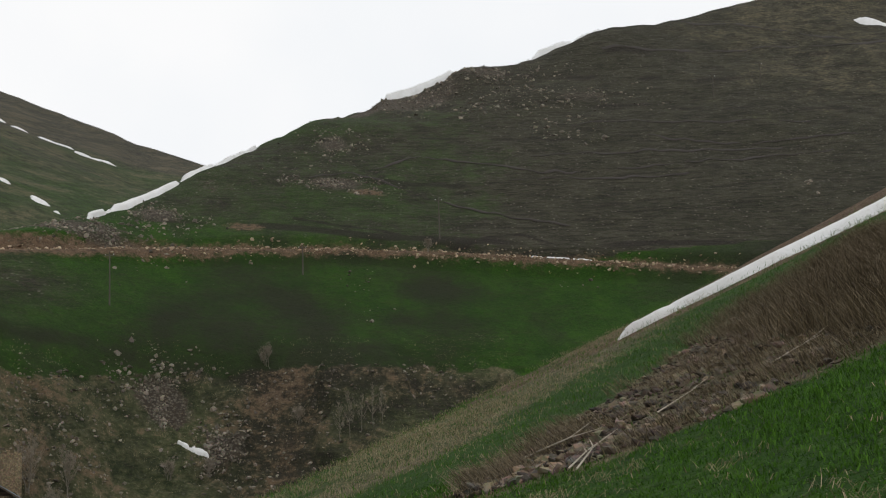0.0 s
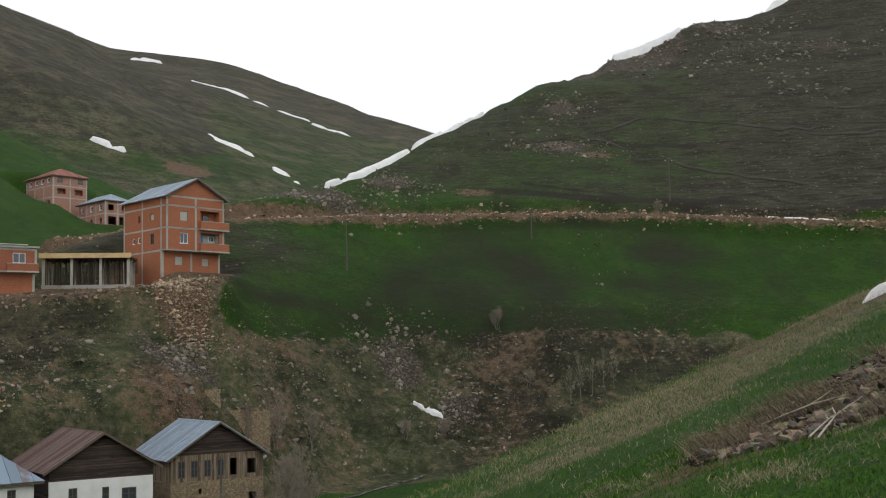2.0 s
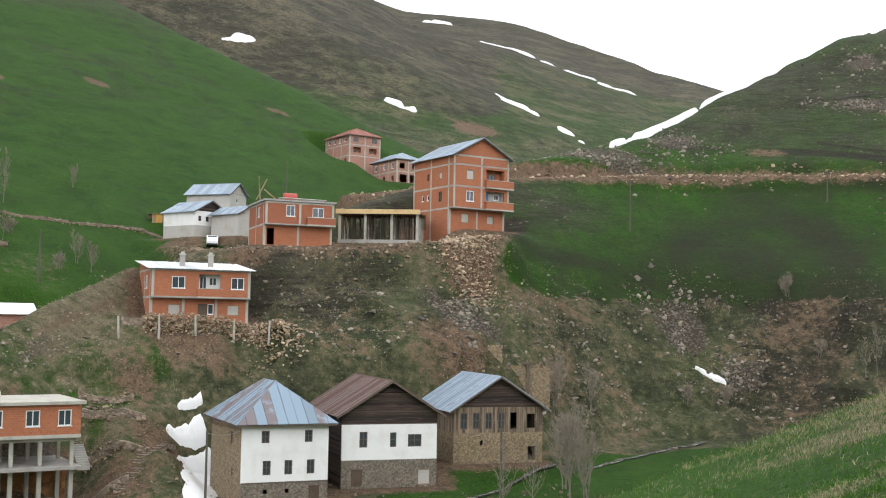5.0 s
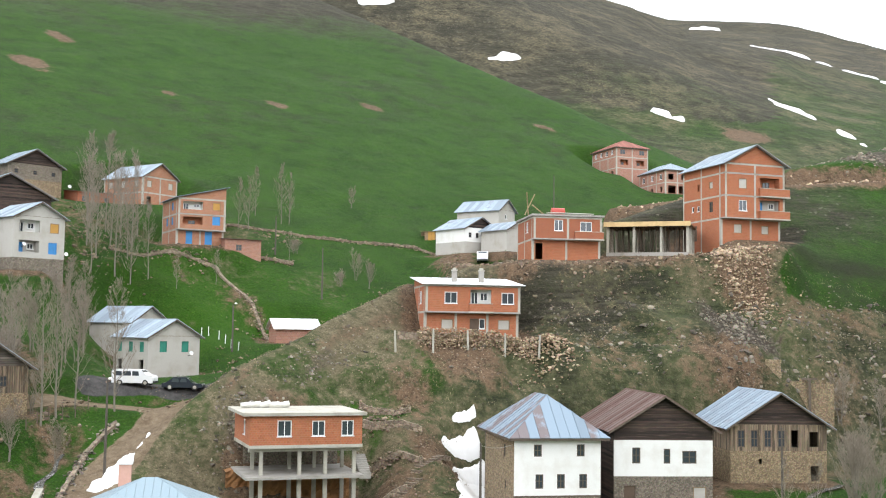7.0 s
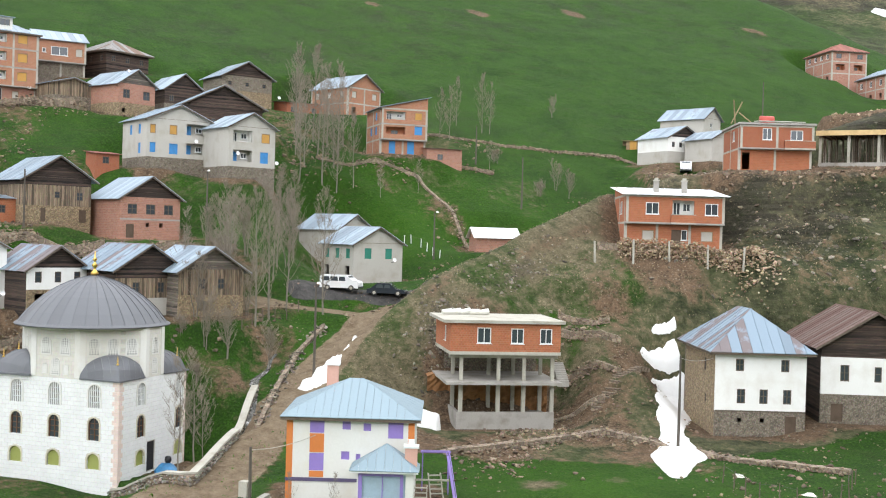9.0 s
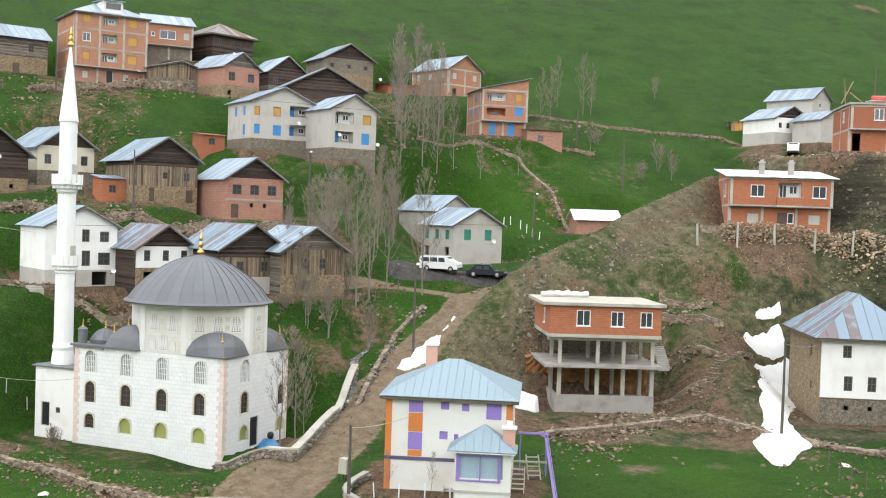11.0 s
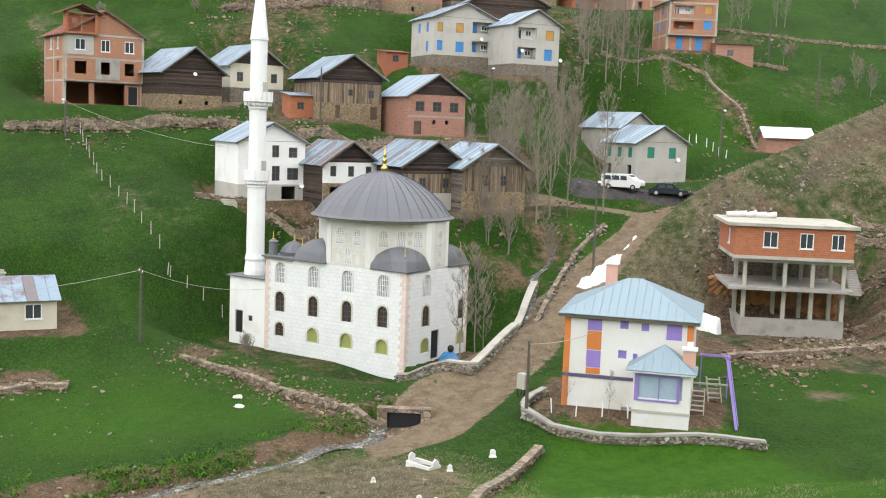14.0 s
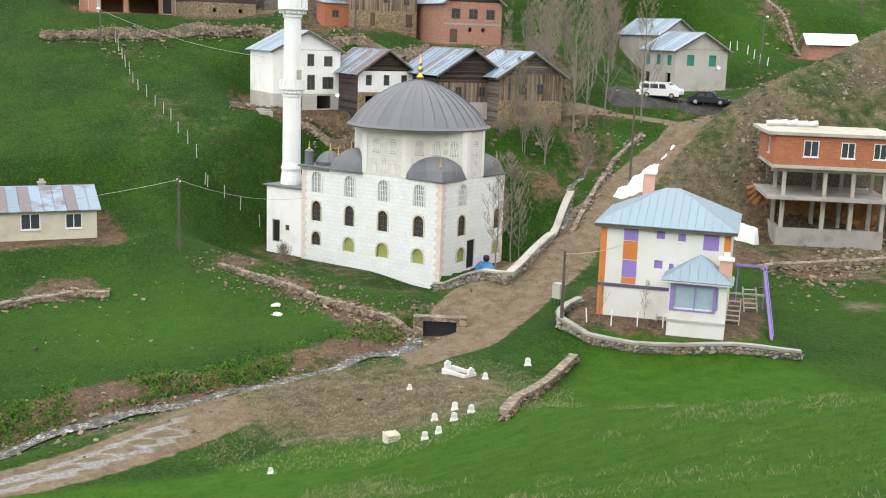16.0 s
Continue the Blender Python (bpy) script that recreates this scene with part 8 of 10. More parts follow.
cx_, cy_ = scatter(1600, -97, -70, 21, 36, lambda x, y, z, r: np.abs((x + 83) * -0.43 + (y - 28.5) * 0.9) < 2.6 + r, 63)
rock_heap("bank_stones", "stones and litter on the bank below the mosque", cx_, cy_, sizes(len(cx_), 0.06, 0.45, 64), M_ROCK_TAN, 65, 0.3)
# rubble and clods in the stony wedge of the near slope
rx = 0.2 + 13.0 * rng_.rand(30000) ** 1.5
ry = wedge_low(rx) + (wedge_high(rx) - wedge_low(rx)) * rng_.rand(30000) ** 1.35
k_ = (rough_noise(rx, ry, 1.5, 66) + 0.5 * (rough_noise(rx, ry, 0.5, 67) - 0.5) > 0.50 + 0.012 * rx)
rx, ry = rx[k_][:5500], ry[k_][:5500]
rock_heap("slope_rubble", "brown broken stones in a wedge on the grassy slope", rx, ry, sizes(len(rx), 0.025, 0.20, 33, 5.0), M_ROCK_NEAR, 34, 0.3)
rx = 0.2 + 13.0 * rng_.rand(2600) ** 1.3
ry = wedge_low(rx) + (wedge_high(rx) - wedge_low(rx)) * rng_.rand(2600)
rock_heap("earth_clods", "dark brown clods of bare earth on the slope", rx, ry, sizes(len(rx), 0.05, 0.24, 36, 3.0), M_CLOD, 37, 0.45, 0.5)


# angular outcrops
for k, (px, py, sx, sy, n_, hi) in enumerate(((-61.0, 196.0, 9.0, 5.0, 420, 2.0), (-53.0, 211.0, 5.0, 4.0, 220, 1.8), (-59.0, 130.5, 4.5, 3.5, 260, 1.9), (-38.0, 157.0, 3.2, 3.0, 240, 1.9), (-29.0, 152.5, 2.6, 2.0, 120, 1.6), (-22.0, 238.0, 6.0, 3.5, 240, 1.9),
                                              (-24.0, 262.0, 4.0, 5.0, 160, 2.2), (-11.0, 319.0, 7.0, 3.5, 170, 2.6), (14.0, 323.0, 10.0, 4.0, 260, 2.6), (40.0, 298.0, 11.0, 5.0, 220, 2.2), (-88.0, 86.0, 2.4, 4.5, 120, 1.1), (-86.0, 76.5, 2.6, 2.6, 160, 1.3), (-47.0, 140.0, 6.0, 5.0, 160, 1.3))):
    n_ *= 3
    ox, oy = rng_.normal(px, sx * 1.05, n_), rng_.normal(py, sy * 1.05, n_)
    k_ = rough_noise(ox, oy, 3.5, 300 + k) > 0.47
    ox, oy = ox[k_], oy[k_]
    rock_heap("rock_outcrop", "angular grey rock outcrop on the steep slope", ox, oy, sizes(len(ox), 0.2, hi * 0.48, 200 + k, 3.5), M_ROCK, 230 + k, 0.55, 0.9)


# ---- grass, straw and brushwood on the near slope ----
def blade_field(name, label, x, y, height, lean, material, seed, blades=5, width=0.012, spread=0.09, swept=None):
    """Tufts of narrow curved blades as one mesh; swept: the bearing towards which they all lie."""
    rng = np.random.RandomState(seed)
    n = len(x)
    z = surface(x, y)
    k = n * blades
    bx, by = np.repeat(x, blades) + rng.normal(0, spread, k), np.repeat(y, blades) + rng.normal(0, spread, k)
    bz = np.repeat(z, blades) - 0.02
    h = np.repeat(height, blades) * rng.uniform(0.55, 1.15, k)
    a = rng.uniform(0, 6.283, k) if swept is None else rng.normal(swept, 0.55, k)
    ox, oy = np.cos(a) * h * lean * rng.uniform(0.3, 1.2, k), np.sin(a) * h * lean * rng.uniform(0.3, 1.2, k)
    b = rng.uniform(0, 6.283, k)
    wx, wy = np.cos(b) * width, np.sin(b) * width
    v = np.stack([np.stack([bx - wx, by - wy, bz], -1), np.stack([bx + wx, by + wy, bz], -1),
                  np.stack([bx + ox * 0.45 + wx * 0.7, by + oy * 0.45 + wy * 0.7, bz + h * 0.65], -1), np.stack([bx + ox * 0.45 - wx * 0.7, by + oy * 0.45 - wy * 0.7, bz + h * 0.65], -1),
                  np.stack([bx + ox, by + oy, bz + h * (1 - 0.25 * lean)], -1)], 1).reshape(-1, 3)
    base = (np.arange(k) * 5)[:, None]
    f = (base + np.array([[0, 1, 2, 3]])).tolist() + (base + np.array([[3, 2, 4]])).tolist()
    me = bpy.data.meshes.new(name)
    me.from_pydata(v.tolist(), [], f)
    me.materials.append(material)
    me.update()
    tagged(new(name, me), label, "grass", kind="stuff")


def blade_material(name, dark, light):
    m, n, l, b = nodes_of(name)
    g = n.new("ShaderNodeNewGeometry")
    r = ramp(n, [(0.0, dark), (1.0, light)])
    l.new(g.outputs["Random Per Island"], r.inputs[0])
    l.new(r.outputs[0], b.inputs["Base Color"])
    b.inputs["Roughness"].default_value = 0.8
    b.inputs["Specular IOR Level"].default_value = 0.2
    return m


M_GRASS = blade_material("green_grass_blades", (0.026, 0.082, 0.005), (0.078, 0.178, 0.013))
M_DEAD = blade_material("dead_grass_blades", (0.07, 0.055, 0.035), (0.27, 0.215, 0.135))
M_STRAW = blade_material("dry_grass_blades", (0.15, 0.125, 0.070), (0.40, 0.33, 0.205))
rng_ = np.random.RandomState(41)
ang, dist = np.radians(rng_.uniform(-26, 92, 20000)), 14.0 + 42.0 * rng_.rand(20000) ** 0.8
gx_, gy_ = -np.sin(ang) * dist, np.cos(ang) * dist
k_ = (near_slope(gx_, gy_) > -19.5) & (near_edge(gx_, gy_) < 1.5) & ~((gx_ > 0.2) & (gy_ > wedge_low(gx_)) & (gy_ < wedge_high(gx_)))
k_ &= rng_.rand(20000) > 0.45 * straw_band(gx_, gy_)
gx_, gy_, dist = gx_[k_], gy_[k_], dist[k_]
blade_field("near_grass", "short green spring grass on the slope", gx_, gy_, (0.035 + 0.0026 * dist) * (0.5 + 1.1 * rough_noise(gx_, gy_, 2.0, 48)), 0.8, M_GRASS, 42, 5, 0.007, 0.22)
ang, dist = np.radians(rng_.uniform(-27, 12, 24000)), 5.5 + 12.0 * rng_.rand(24000) ** 0.8
gx_, gy_ = -np.sin(ang) * dist, np.cos(ang) * dist
wedge_ = (gx_ > 0.2) & (gy_ > wedge_low(gx_)) & (gy_ < wedge_high(gx_))
lump = rough_noise(gx_, gy_, 1.1, 49) + 0.4 * (rough_noise(gx_, gy_, 0.35, 50) - 0.5)
k_ = ~(wedge_ & (rng_.rand(24000) < 0.9)) & (lump > 0.34)
blade_field("turf_tufts", "thick tufts of young green grass", gx_[k_], gy_[k_], 0.02 + 0.13 * np.clip(lump[k_] - 0.30, 0.05, 0.6), 0.9, M_GRASS, 45, 4, 0.0055, 0.07)
k_ = (lump < 0.36) & (rng_.rand(24000) < 0.5)
blade_field("dead_tufts", "curled dead grass lying between the green tufts", gx_[k_], gy_[k_], np.full(k_.sum(), 0.10), 1.8, M_STRAW, 59, 5, 0.003, 0.10)
ang, dist = np.radians(rng_.uniform(-26, 40, 42000)), 8.0 + 48.0 * rng_.rand(42000)
sx_, sy_ = -np.sin(ang) * dist, np.cos(ang) * dist
k_ = (near_edge(sx_, sy_) < 2) & ((0.75 * straw_band(sx_, sy_) * smooth(rough_noise(sx_, sy_, 4, 91), 0.35, 0.62) > rng_.rand(42000)) | (rng_.rand(42000) < 0.03))
blade_field("dry_grass", "pale dry grass along the edge of the slope", sx_[k_], sy_[k_], 0.04 + 0.0028 * np.hypot(sx_, sy_)[k_], 1.2, M_STRAW, 43, 10, 0.0045, 0.28)
sx_, sy_ = rng_.uniform(-60.0, 2.0, 60000), rng_.uniform(4.0, 50.0, 60000)
k_ = (near_slope(sx_, sy_) > -19.8) & (near_edge(sx_, sy_) < 2.0) & (rough_noise(sx_, sy_, 5.0, 93) + 0.5 * (rough_noise(sx_, sy_, 1.2, 94) - 0.5) > 0.68)
blade_field("pale_tufts", "pale dead tufts scattered through the green slope", sx_[k_], sy_[k_], 0.05 + 0.0030 * np.hypot(sx_, sy_)[k_], 1.2, M_STRAW, 46, 3, 0.006, 0.16)
# long dead grass lying downhill among the rubble
sx_ = 0.3 + 13.5 * rng_.rand(11000) ** 0.9
sy_ = wedge_low(sx_) + (wedge_high(sx_) + 0.8 - wedge_low(sx_)) * rng_.rand(11000)
k_ = (rough_noise(sx_, sy_, 1.7, 95) + 0.5 * (rough_noise(sx_, sy_, 0.5, 96) - 0.5) + 0.012 * sx_ > 0.49 + 0.1 * rng_.rand(11000))
blade_field("dead_grass", "long brown dead grass lying over the rubble", sx_[k_], sy_[k_], 0.10 + 0.009 * np.hypot(sx_, sy_)[k_], 1.9, M_DEAD, 47, 7, 0.004, 0.16, 3.5)
bx_ = 5.2 + 7.5 * rng_.rand(2600)
by_ = 13.6 + 2.25 * (bx_ - 5.2) + rng_.normal(0.6, 2.0, 2600)
k_ = (rough_noise(bx_, by_, 2.6, 97) > 0.40) & (by_ > 12.5 + 1.9 * (bx_ - 5.2))
blade_field("bank_grass", "tall matted grey-brown dead grass hanging over the bank", bx_[k_], by_[k_], 0.22 + 0.26 * rng_.rand(int(k_.sum())), 1.5, M_DEAD, 48, 9, 0.006, 0.22, 3.9)
rx_, ry_ = np.array([6.0, 6.5, 7.3, 6.8, 4.6, 9.4, 9.9, 8.6]), np.array([23.6, 24.3, 25.2, 26.4, 18.6, 22.4, 22.9, 29.5])
rock_heap("bank_stones", "tan broken stones in the grass of the near bank", rx_, ry_, np.array([0.34, 0.42, 0.30, 0.22, 0.16, 0.42, 0.30, 0.25]), M_ROCK_TAN, 98, 0.6)
ang, dist = rng_.uniform(0, 6.283, 2600), 11.0 * np.sqrt(rng_.rand(2600))
blade_field("meadow_straw", "pale matted grass in the burial ground", -57.0 + np.cos(ang) * dist, 23.5 + np.sin(ang) * dist, np.full(2600, 0.12), 1.6, M_STRAW, 44, 7, 0.014, 0.4)


cx_, cy_ = scatter(36000, -98, 10, 64, 180, lambda x, y, z, r: (spur(x, y) > village_hill(x, y)) & (spur(x, y) > -20 + 0.05 * y) & (z < 9) & (rough_noise(x, y, 6, 88) > 0.45), 51)
blade_field("slope_tufts", "dry grass tufts on the brown knoll", cx_, cy_, sizes(len(cx_), 0.10, 0.34, 52), 0.9, M_STRAW, 53, 3, 0.022, 0.22)
cx_, cy_ = scatter(15000, -200, -72, -8, 160, lambda x, y, z, r: (village_hill(x, y) > spur(x, y)) & (rough_noise(x, y, 8, 89) > 0.46), 54)
blade_field("village_tufts", "rough spring grass around the village", cx_, cy_, sizes(len(cx_), 0.10, 0.32, 55), 0.8, M_GRASS, 56, 4, 0.035, 0.3)
t_ = rng_.rand(1500)
sq, so = rng_.rand(700), rng_.choice((-1.0, 1.0), 700) * (0.75 + np.abs(rng_.normal(0, 0.35, 700)))
sx_, sy_ = np.interp(sq, np.linspace(0, 1, len(STREAM)), [q[0] for q in STREAM]) + so, np.interp(sq, np.linspace(0, 1, len(STREAM)), [q[1] for q in STREAM])
rock_heap("stream_stones", "grey and brown stones along the stream bed", sx_, sy_, sizes(700, 0.06, 0.34, 98, 3.0), M_ROCK_TAN, 99, 0.2)
bx, by = np.interp(t_, np.linspace(0, 1, len(STREAM)), [q[0] for q in STREAM]) - 1.6 - np.abs(rng_.normal(0, 1.6, 1500)), np.interp(t_, np.linspace(0, 1, len(STREAM)), [q[1] for q in STREAM]) + rng_.normal(0, 0.8, 1500)
k_ = rough_noise(bx, by, 5, 97) > 0.5
blade_field("bank_plants", "leafy green plants on the stream bank", bx[k_], by[k_], sizes(k_.sum(), 0.12, 0.45, 57), 1.2, M_GRASS, 58, 6, 0.06, 0.4)


def brush(label, x, y, radius, height, count, seed, thick=0.012):
    """A tangle of thin dead stems."""
    rng = random.Random(seed)
    s = Shape()
    z0 = float(surface(x, y))
    for k in range(count):
        a, r = rng.uniform(0, 6.283), radius * math.sqrt(rng.random())
        bx, by = x + math.cos(a) * r, y + math.sin(a) * r
        bz = float(surface(bx, by))
        h = height * rng.uniform(0.5, 1.1)
        ox, oy = rng.gauss(0, 0.5) * h, rng.gauss(0, 0.5) * h
        s.tube([(bx, by, bz - 0.03), (bx + ox * 0.4, by + oy * 0.4, bz + h * 0.6), (bx + ox, by + oy, bz + h * rng.uniform(0.7, 1.0))], [thick, thick * 0.8, thick * 0.4], 3)
    solid("brushwood", s, M_BRUSH, label, "brushwood", kind="stuff")


for k, (x, y, r, h, n_) in enumerate(((9.4, 24.3, 1.6, 0.7, 420), (6.6, 16.6, 1.0, 0.45, 260), (11.2, 22.5, 1.8, 0.9, 460), (7.4, 20.4, 1.2, 0.45, 240), (11.6, 28.5, 1.6, 0.8, 240), (4.6, 18.6, 0.7, 0.4, 110), (7.6, 17.4, 0.9, 0.8, 240), (9.0, 19.2, 1.0, 0.9, 260))):
    brush("brown dead brushwood on the stony slope", x, y, r, h, n_, k + 1, 0.006)
for k, (a, b) in enumerate((((1.35, 11.9), (1.75, 13.9)), ((1.3, 12.2), (1.6, 13.3)), ((1.0, 15.0), (2.0, 14.6)), ((5.4, 17.9), (6.7, 17.2)), ((4.2, 14.4), (5.0, 14.9)), ((2.6, 14.0), (3.3, 14.8)))):
    mid = ((a[0] + b[0]) / 2 + 0.1, (a[1] + b[1]) / 2 - 0.1)
    solid("fallen_branch", Shape().tube([on_ground(*a, 0.08), on_ground(*mid, 0.13), on_ground(*b, 0.1)], [0.012, 0.009, 0.004], 6).tube([on_ground(*mid, 0.13), on_ground(mid[0] + 0.3, mid[1] + 0.15, 0.2)], [0.008, 0.003], 5), plain("bleached_branch", (0.46, 0.41, 0.33), 0.8, 0, 0.2, 4.0), "bleached dead branch lying on the rubble", "branch", group="fallen branches")


# ---- stone walls ----
def stone_wall(label, line, height, thick, seed, material=None, coping=None, stone=0.34, step=0.3, cat="stone wall"):
    """A laid wall of stones along a line: an earth core, courses of stones and, where it has one, a coping."""
    material = material or M_ROCK_TAN
    rng = np.random.RandomState(seed)
    p = np.array(line, float)
    run = np.concatenate([[0], np.cumsum(np.hypot(*np.diff(p, axis=0).T))])
    n = max(2, int(run[-1] / step))
    t = np.linspace(0, run[-1], n)
    x, y = np.interp(t, run, p[:, 0]), np.interp(t, run, p[:, 1])
    tx, ty = np.gradient(x), np.gradient(y)
    ln = np.hypot(tx, ty)
    nx_, ny_ = -ty / ln, tx / ln
    z = surface(x, y)
    top = thing("stone_wall", label, cat, Matrix.Identity(4), "stone walls")
    hs = height * (0.35 + 0.75 * rough_noise(t, t * 0, 4.0, seed)) if coping is None else np.full(n, height)
    v, f = [], []
    lower = 1.0 if coping is not None else 0.72
    for k in range(n):
        for s, q in ((-1, -0.6), (1, -0.6), (1, hs[k] * lower), (-1, hs[k] * lower)):
            v.append((x[k] + s * nx_[k] * thick * 0.42 * lower, y[k] + s * ny_[k] * thick * 0.42 * lower, z[k] + q))
    for k in range(n - 1):
        for a in range(4):
            b = (a + 1) % 4
            f.append((k * 4 + a, k * 4 + b, k * 4 + 4 + b, k * 4 + 4 + a))
    f += [(0, 3, 2, 1), (n * 4 - 4, n * 4 - 3, n * 4 - 2, n * 4 - 1)]
    core = new("core", mesh_from("core", v, [q for q in f], M_DRY, False))
    core.parent = top
    if coping is None:
        m = int(run[-1] * (10 + 16 * height))
        q, off = rng.uniform(0, run[-1], m), rng.normal(0, 0.55, m)
        keep = rough_noise(q, q * 0, 5.0, seed + 9) > 0.3
        q, off = q[keep], off[keep]
        sx = np.interp(q, run, p[:, 0]) + np.interp(q, t, nx_) * off * thick
        sy = np.interp(q, run, p[:, 1]) + np.interp(q, t, ny_) * off * thick
        sz = surface(sx, sy) + np.clip(1 - np.abs(off), 0, 1) * np.interp(q, t, hs) * rng.rand(len(q)) - 0.05
        size = stone * (0.5 + 1.0 * rng.rand(len(q)) ** 2)
    else:
        rows = max(2, int(height / (stone * 0.62)))
        sx, sy, sz = [], [], []
        for r in range(rows):
            for side in (-1, 1):
                j = rng.uniform(-0.12, 0.12, n)
                sx.append(x + side * nx_ * thick * 0.42 + tx / ln * j)
                sy.append(y + side * ny_ * thick * 0.42 + ty / ln * j)
                sz.append(z + (r + 0.45) / rows * hs - stone * 0.15)
        sx, sy, sz = np.concatenate(sx), np.concatenate(sy), np.concatenate(sz)
        size = stone * rng.uniform(0.75, 1.3, len(sx))
    rock_heap("stones", "", sx, sy, size, material, seed + 1, 0.3, 0.62, sz, top)
    if coping is not None:
        w = thick * 0.5 + 0.08
        per = max(1, int(1.6 / step))
        for a in range(0, n - 1, per):
            b = min(a + per, n - 1)
            s = Shape()
            ring = [(x[a] - nx_[a] * w, y[a] - ny_[a] * w, z[a] + height), (x[b] - nx_[b] * w, y[b] - ny_[b] * w, z[b] + height),
                    (x[b] + nx_[b] * w, y[b] + ny_[b] * w, z[b] + height), (x[a] + nx_[a] * w, y[a] + ny_[a] * w, z[a] + height)]
            s.prism(ring, (0, 0, 0.16))
            part("coping_stone", s, coping, top)
    return top


stone_wall("grey stone yard wall with a pale concrete coping beside the road", [(-85.4, 39.9), (-81.2, 40.6), (-77.2, 42.3), (-81.2, 46.6), (-85.0, 50.8)], 0.75, 0.5, 101, M_WALL_STONE, M_SLAB)
stone_wall("low pale wall along the dirt road above the mosque", [(-87.6, 52.4), (-89.6, 54.4), (-92.0, 56.9)], 0.75, 0.5, 102, M_WALL_STONE, M_SLAB)
stone_wall("curved stone garden wall with a concrete coping", [(-66.6, 42.4), (-65.6, 40.2), (-63.4, 38.9), (-60.6, 39.4), (-58.4, 41.2), (-56.6, 43.6), (-54.4, 47.2), (-52.8, 50.2)], 0.48, 0.3, 103, M_WALL_STONE, M_CONCRETE)
stone_wall("concrete-topped stone wall of the burial ground", [(-59.4, 37.6), (-57.0, 34.8), (-54.6, 32.2), (-50.0, 28.2), (-46.4, 25.6)], 0.4, 0.4, 104, M_ROCK_TAN, M_DRY)
stone_wall("tumbled field wall below the mosque", [(-93.1, 23.3), (-89.8, 24.9), (-86.3, 26.7), (-79.6, 29.1), (-74.5, 31.2), (-72.0, 32.4)], 0.8, 0.8, 105)
stone_wall("heaped rubble bank by the meadow", [(-88.6, 3.0), (-89.2, 7.1), (-89.9, 10.6), (-89.2, 13.6)], 0.6, 1.4, 106)
stone_wall("long stone retaining wall below the upper houses", [(-138.2, 14.0), (-137.5, 17.7), (-135.6, 24.7), (-134.6, 31.0), (-133.2, 38.1), (-128.2, 46.4), (-122.0, 55.2)], 2.1, 0.8, 107)
stone_wall("rough stone wall along the village lane", [(-124.0, 47.6), (-122.6, 52.6), (-120.4, 58.4), (-118.8, 64.0), (-118.4, 70.0)], 1.3, 0.9, 121)
stone_wall("stone retaining wall of the terrace by the tall house", [(-166.5, 47.0), (-166.3, 56.0), (-165.8, 63.5), (-162.0, 70.0)], 2.2, 0.8, 108)
stone_wall("low field wall crossing the green slope", [(-144.0, 119.5), (-140.2, 124.2), (-135.4, 129.9), (-130.1, 138.0), (-124.8, 145.9), (-119.0, 150.0)], 0.6, 0.7, 109)
stone_wall("rough bank of stones between small fields", [(-140.0, 96.0), (-134.0, 103.0), (-130.0, 107.4), (-123.2, 107.2), (-115.5, 105.6)], 0.45, 0.8, 110)
stone_wall("terrace of stones and brown earth in the field", [(-138.5, 109.0), (-134.0, 113.0), (-130.0, 117.5), (-127.0, 120.0)], 0.7, 0.8, 111)
stone_wall("stacked stone and brick heap under the house", [(-85.6, 97.3), (-82.3, 100.4), (-79.0, 103.6), (-76.5, 106.2)], 1.5, 1.0, 112, M_ROCK_TAN, None, 0.26, 0.24)
for k, (a, b) in enumerate((((-79.5, 84.2), (-72.5, 86.5)), ((-80.7, 86.7), (-75.2, 89.5)), ((-82.2, 87.6), (-78.4, 91.4)), ((-77.0, 78.5), (-71.0, 82.5)))):
    stone_wall("terraced stone wall on the brown slope", [a, ((a[0] + b[0]) / 2 + 0.4, (a[1] + b[1]) / 2 - 0.3), b], 0.9, 0.8, 140 + k)
stone_wall("stone edging of the vegetable garden", [(-71.5, 62.6), (-69.6, 69.0), (-66.6, 77.0), (-62.0, 79.0), (-54.0, 79.5), (-46.0, 83.0)], 0.7, 1.5, 114)
stone_wall("stone bank along the stream and gardens", [(-86.5, 53.8), (-91.0, 58.6), (-95.4, 63.8), (-98.4, 69.0)], 0.6, 0.7, 115, M_ROCK)
def ruin(at, turn):
    """What is left of a stone house: a chimney stack and a broken wall."""
    top = thing("ruin", "ruined tan stone chimney and broken wall behind the barn", "ruin", pose(*at, 0, 0, turn))
    rng = random.Random(61)
    for k in range(22):
        z0, w0 = -3.0 + k * 0.36, 1.15 - 0.012 * k
        jag = lambda: rng.uniform(-0.06, 0.06)
        part("course", Shape().box(-w0 + jag(), w0 + jag(), -0.7 + jag(), 0.7 + jag(), z0, z0 + 0.345), M_STONE_TAN, top)
    for k in range(13):
        x0 = 1.25 + k * 0.42
        part("wall_piece", Shape().box(x0, x0 + 0.41, -0.3, 0.3 + rng.uniform(-0.05, 0.05), -3.0, 2.75 - 0.03 * k + rng.uniform(-0.3, 0.2)), M_STONE_TAN, top)
    post = part("post", Shape().box(3.9, 4.2, -0.75, -0.45, -2.0, 2.7).box(3.2, 4.9, -0.8, -0.4, 2.7, 2.9), M_OLD_TIMBER, top, "dark charred post")


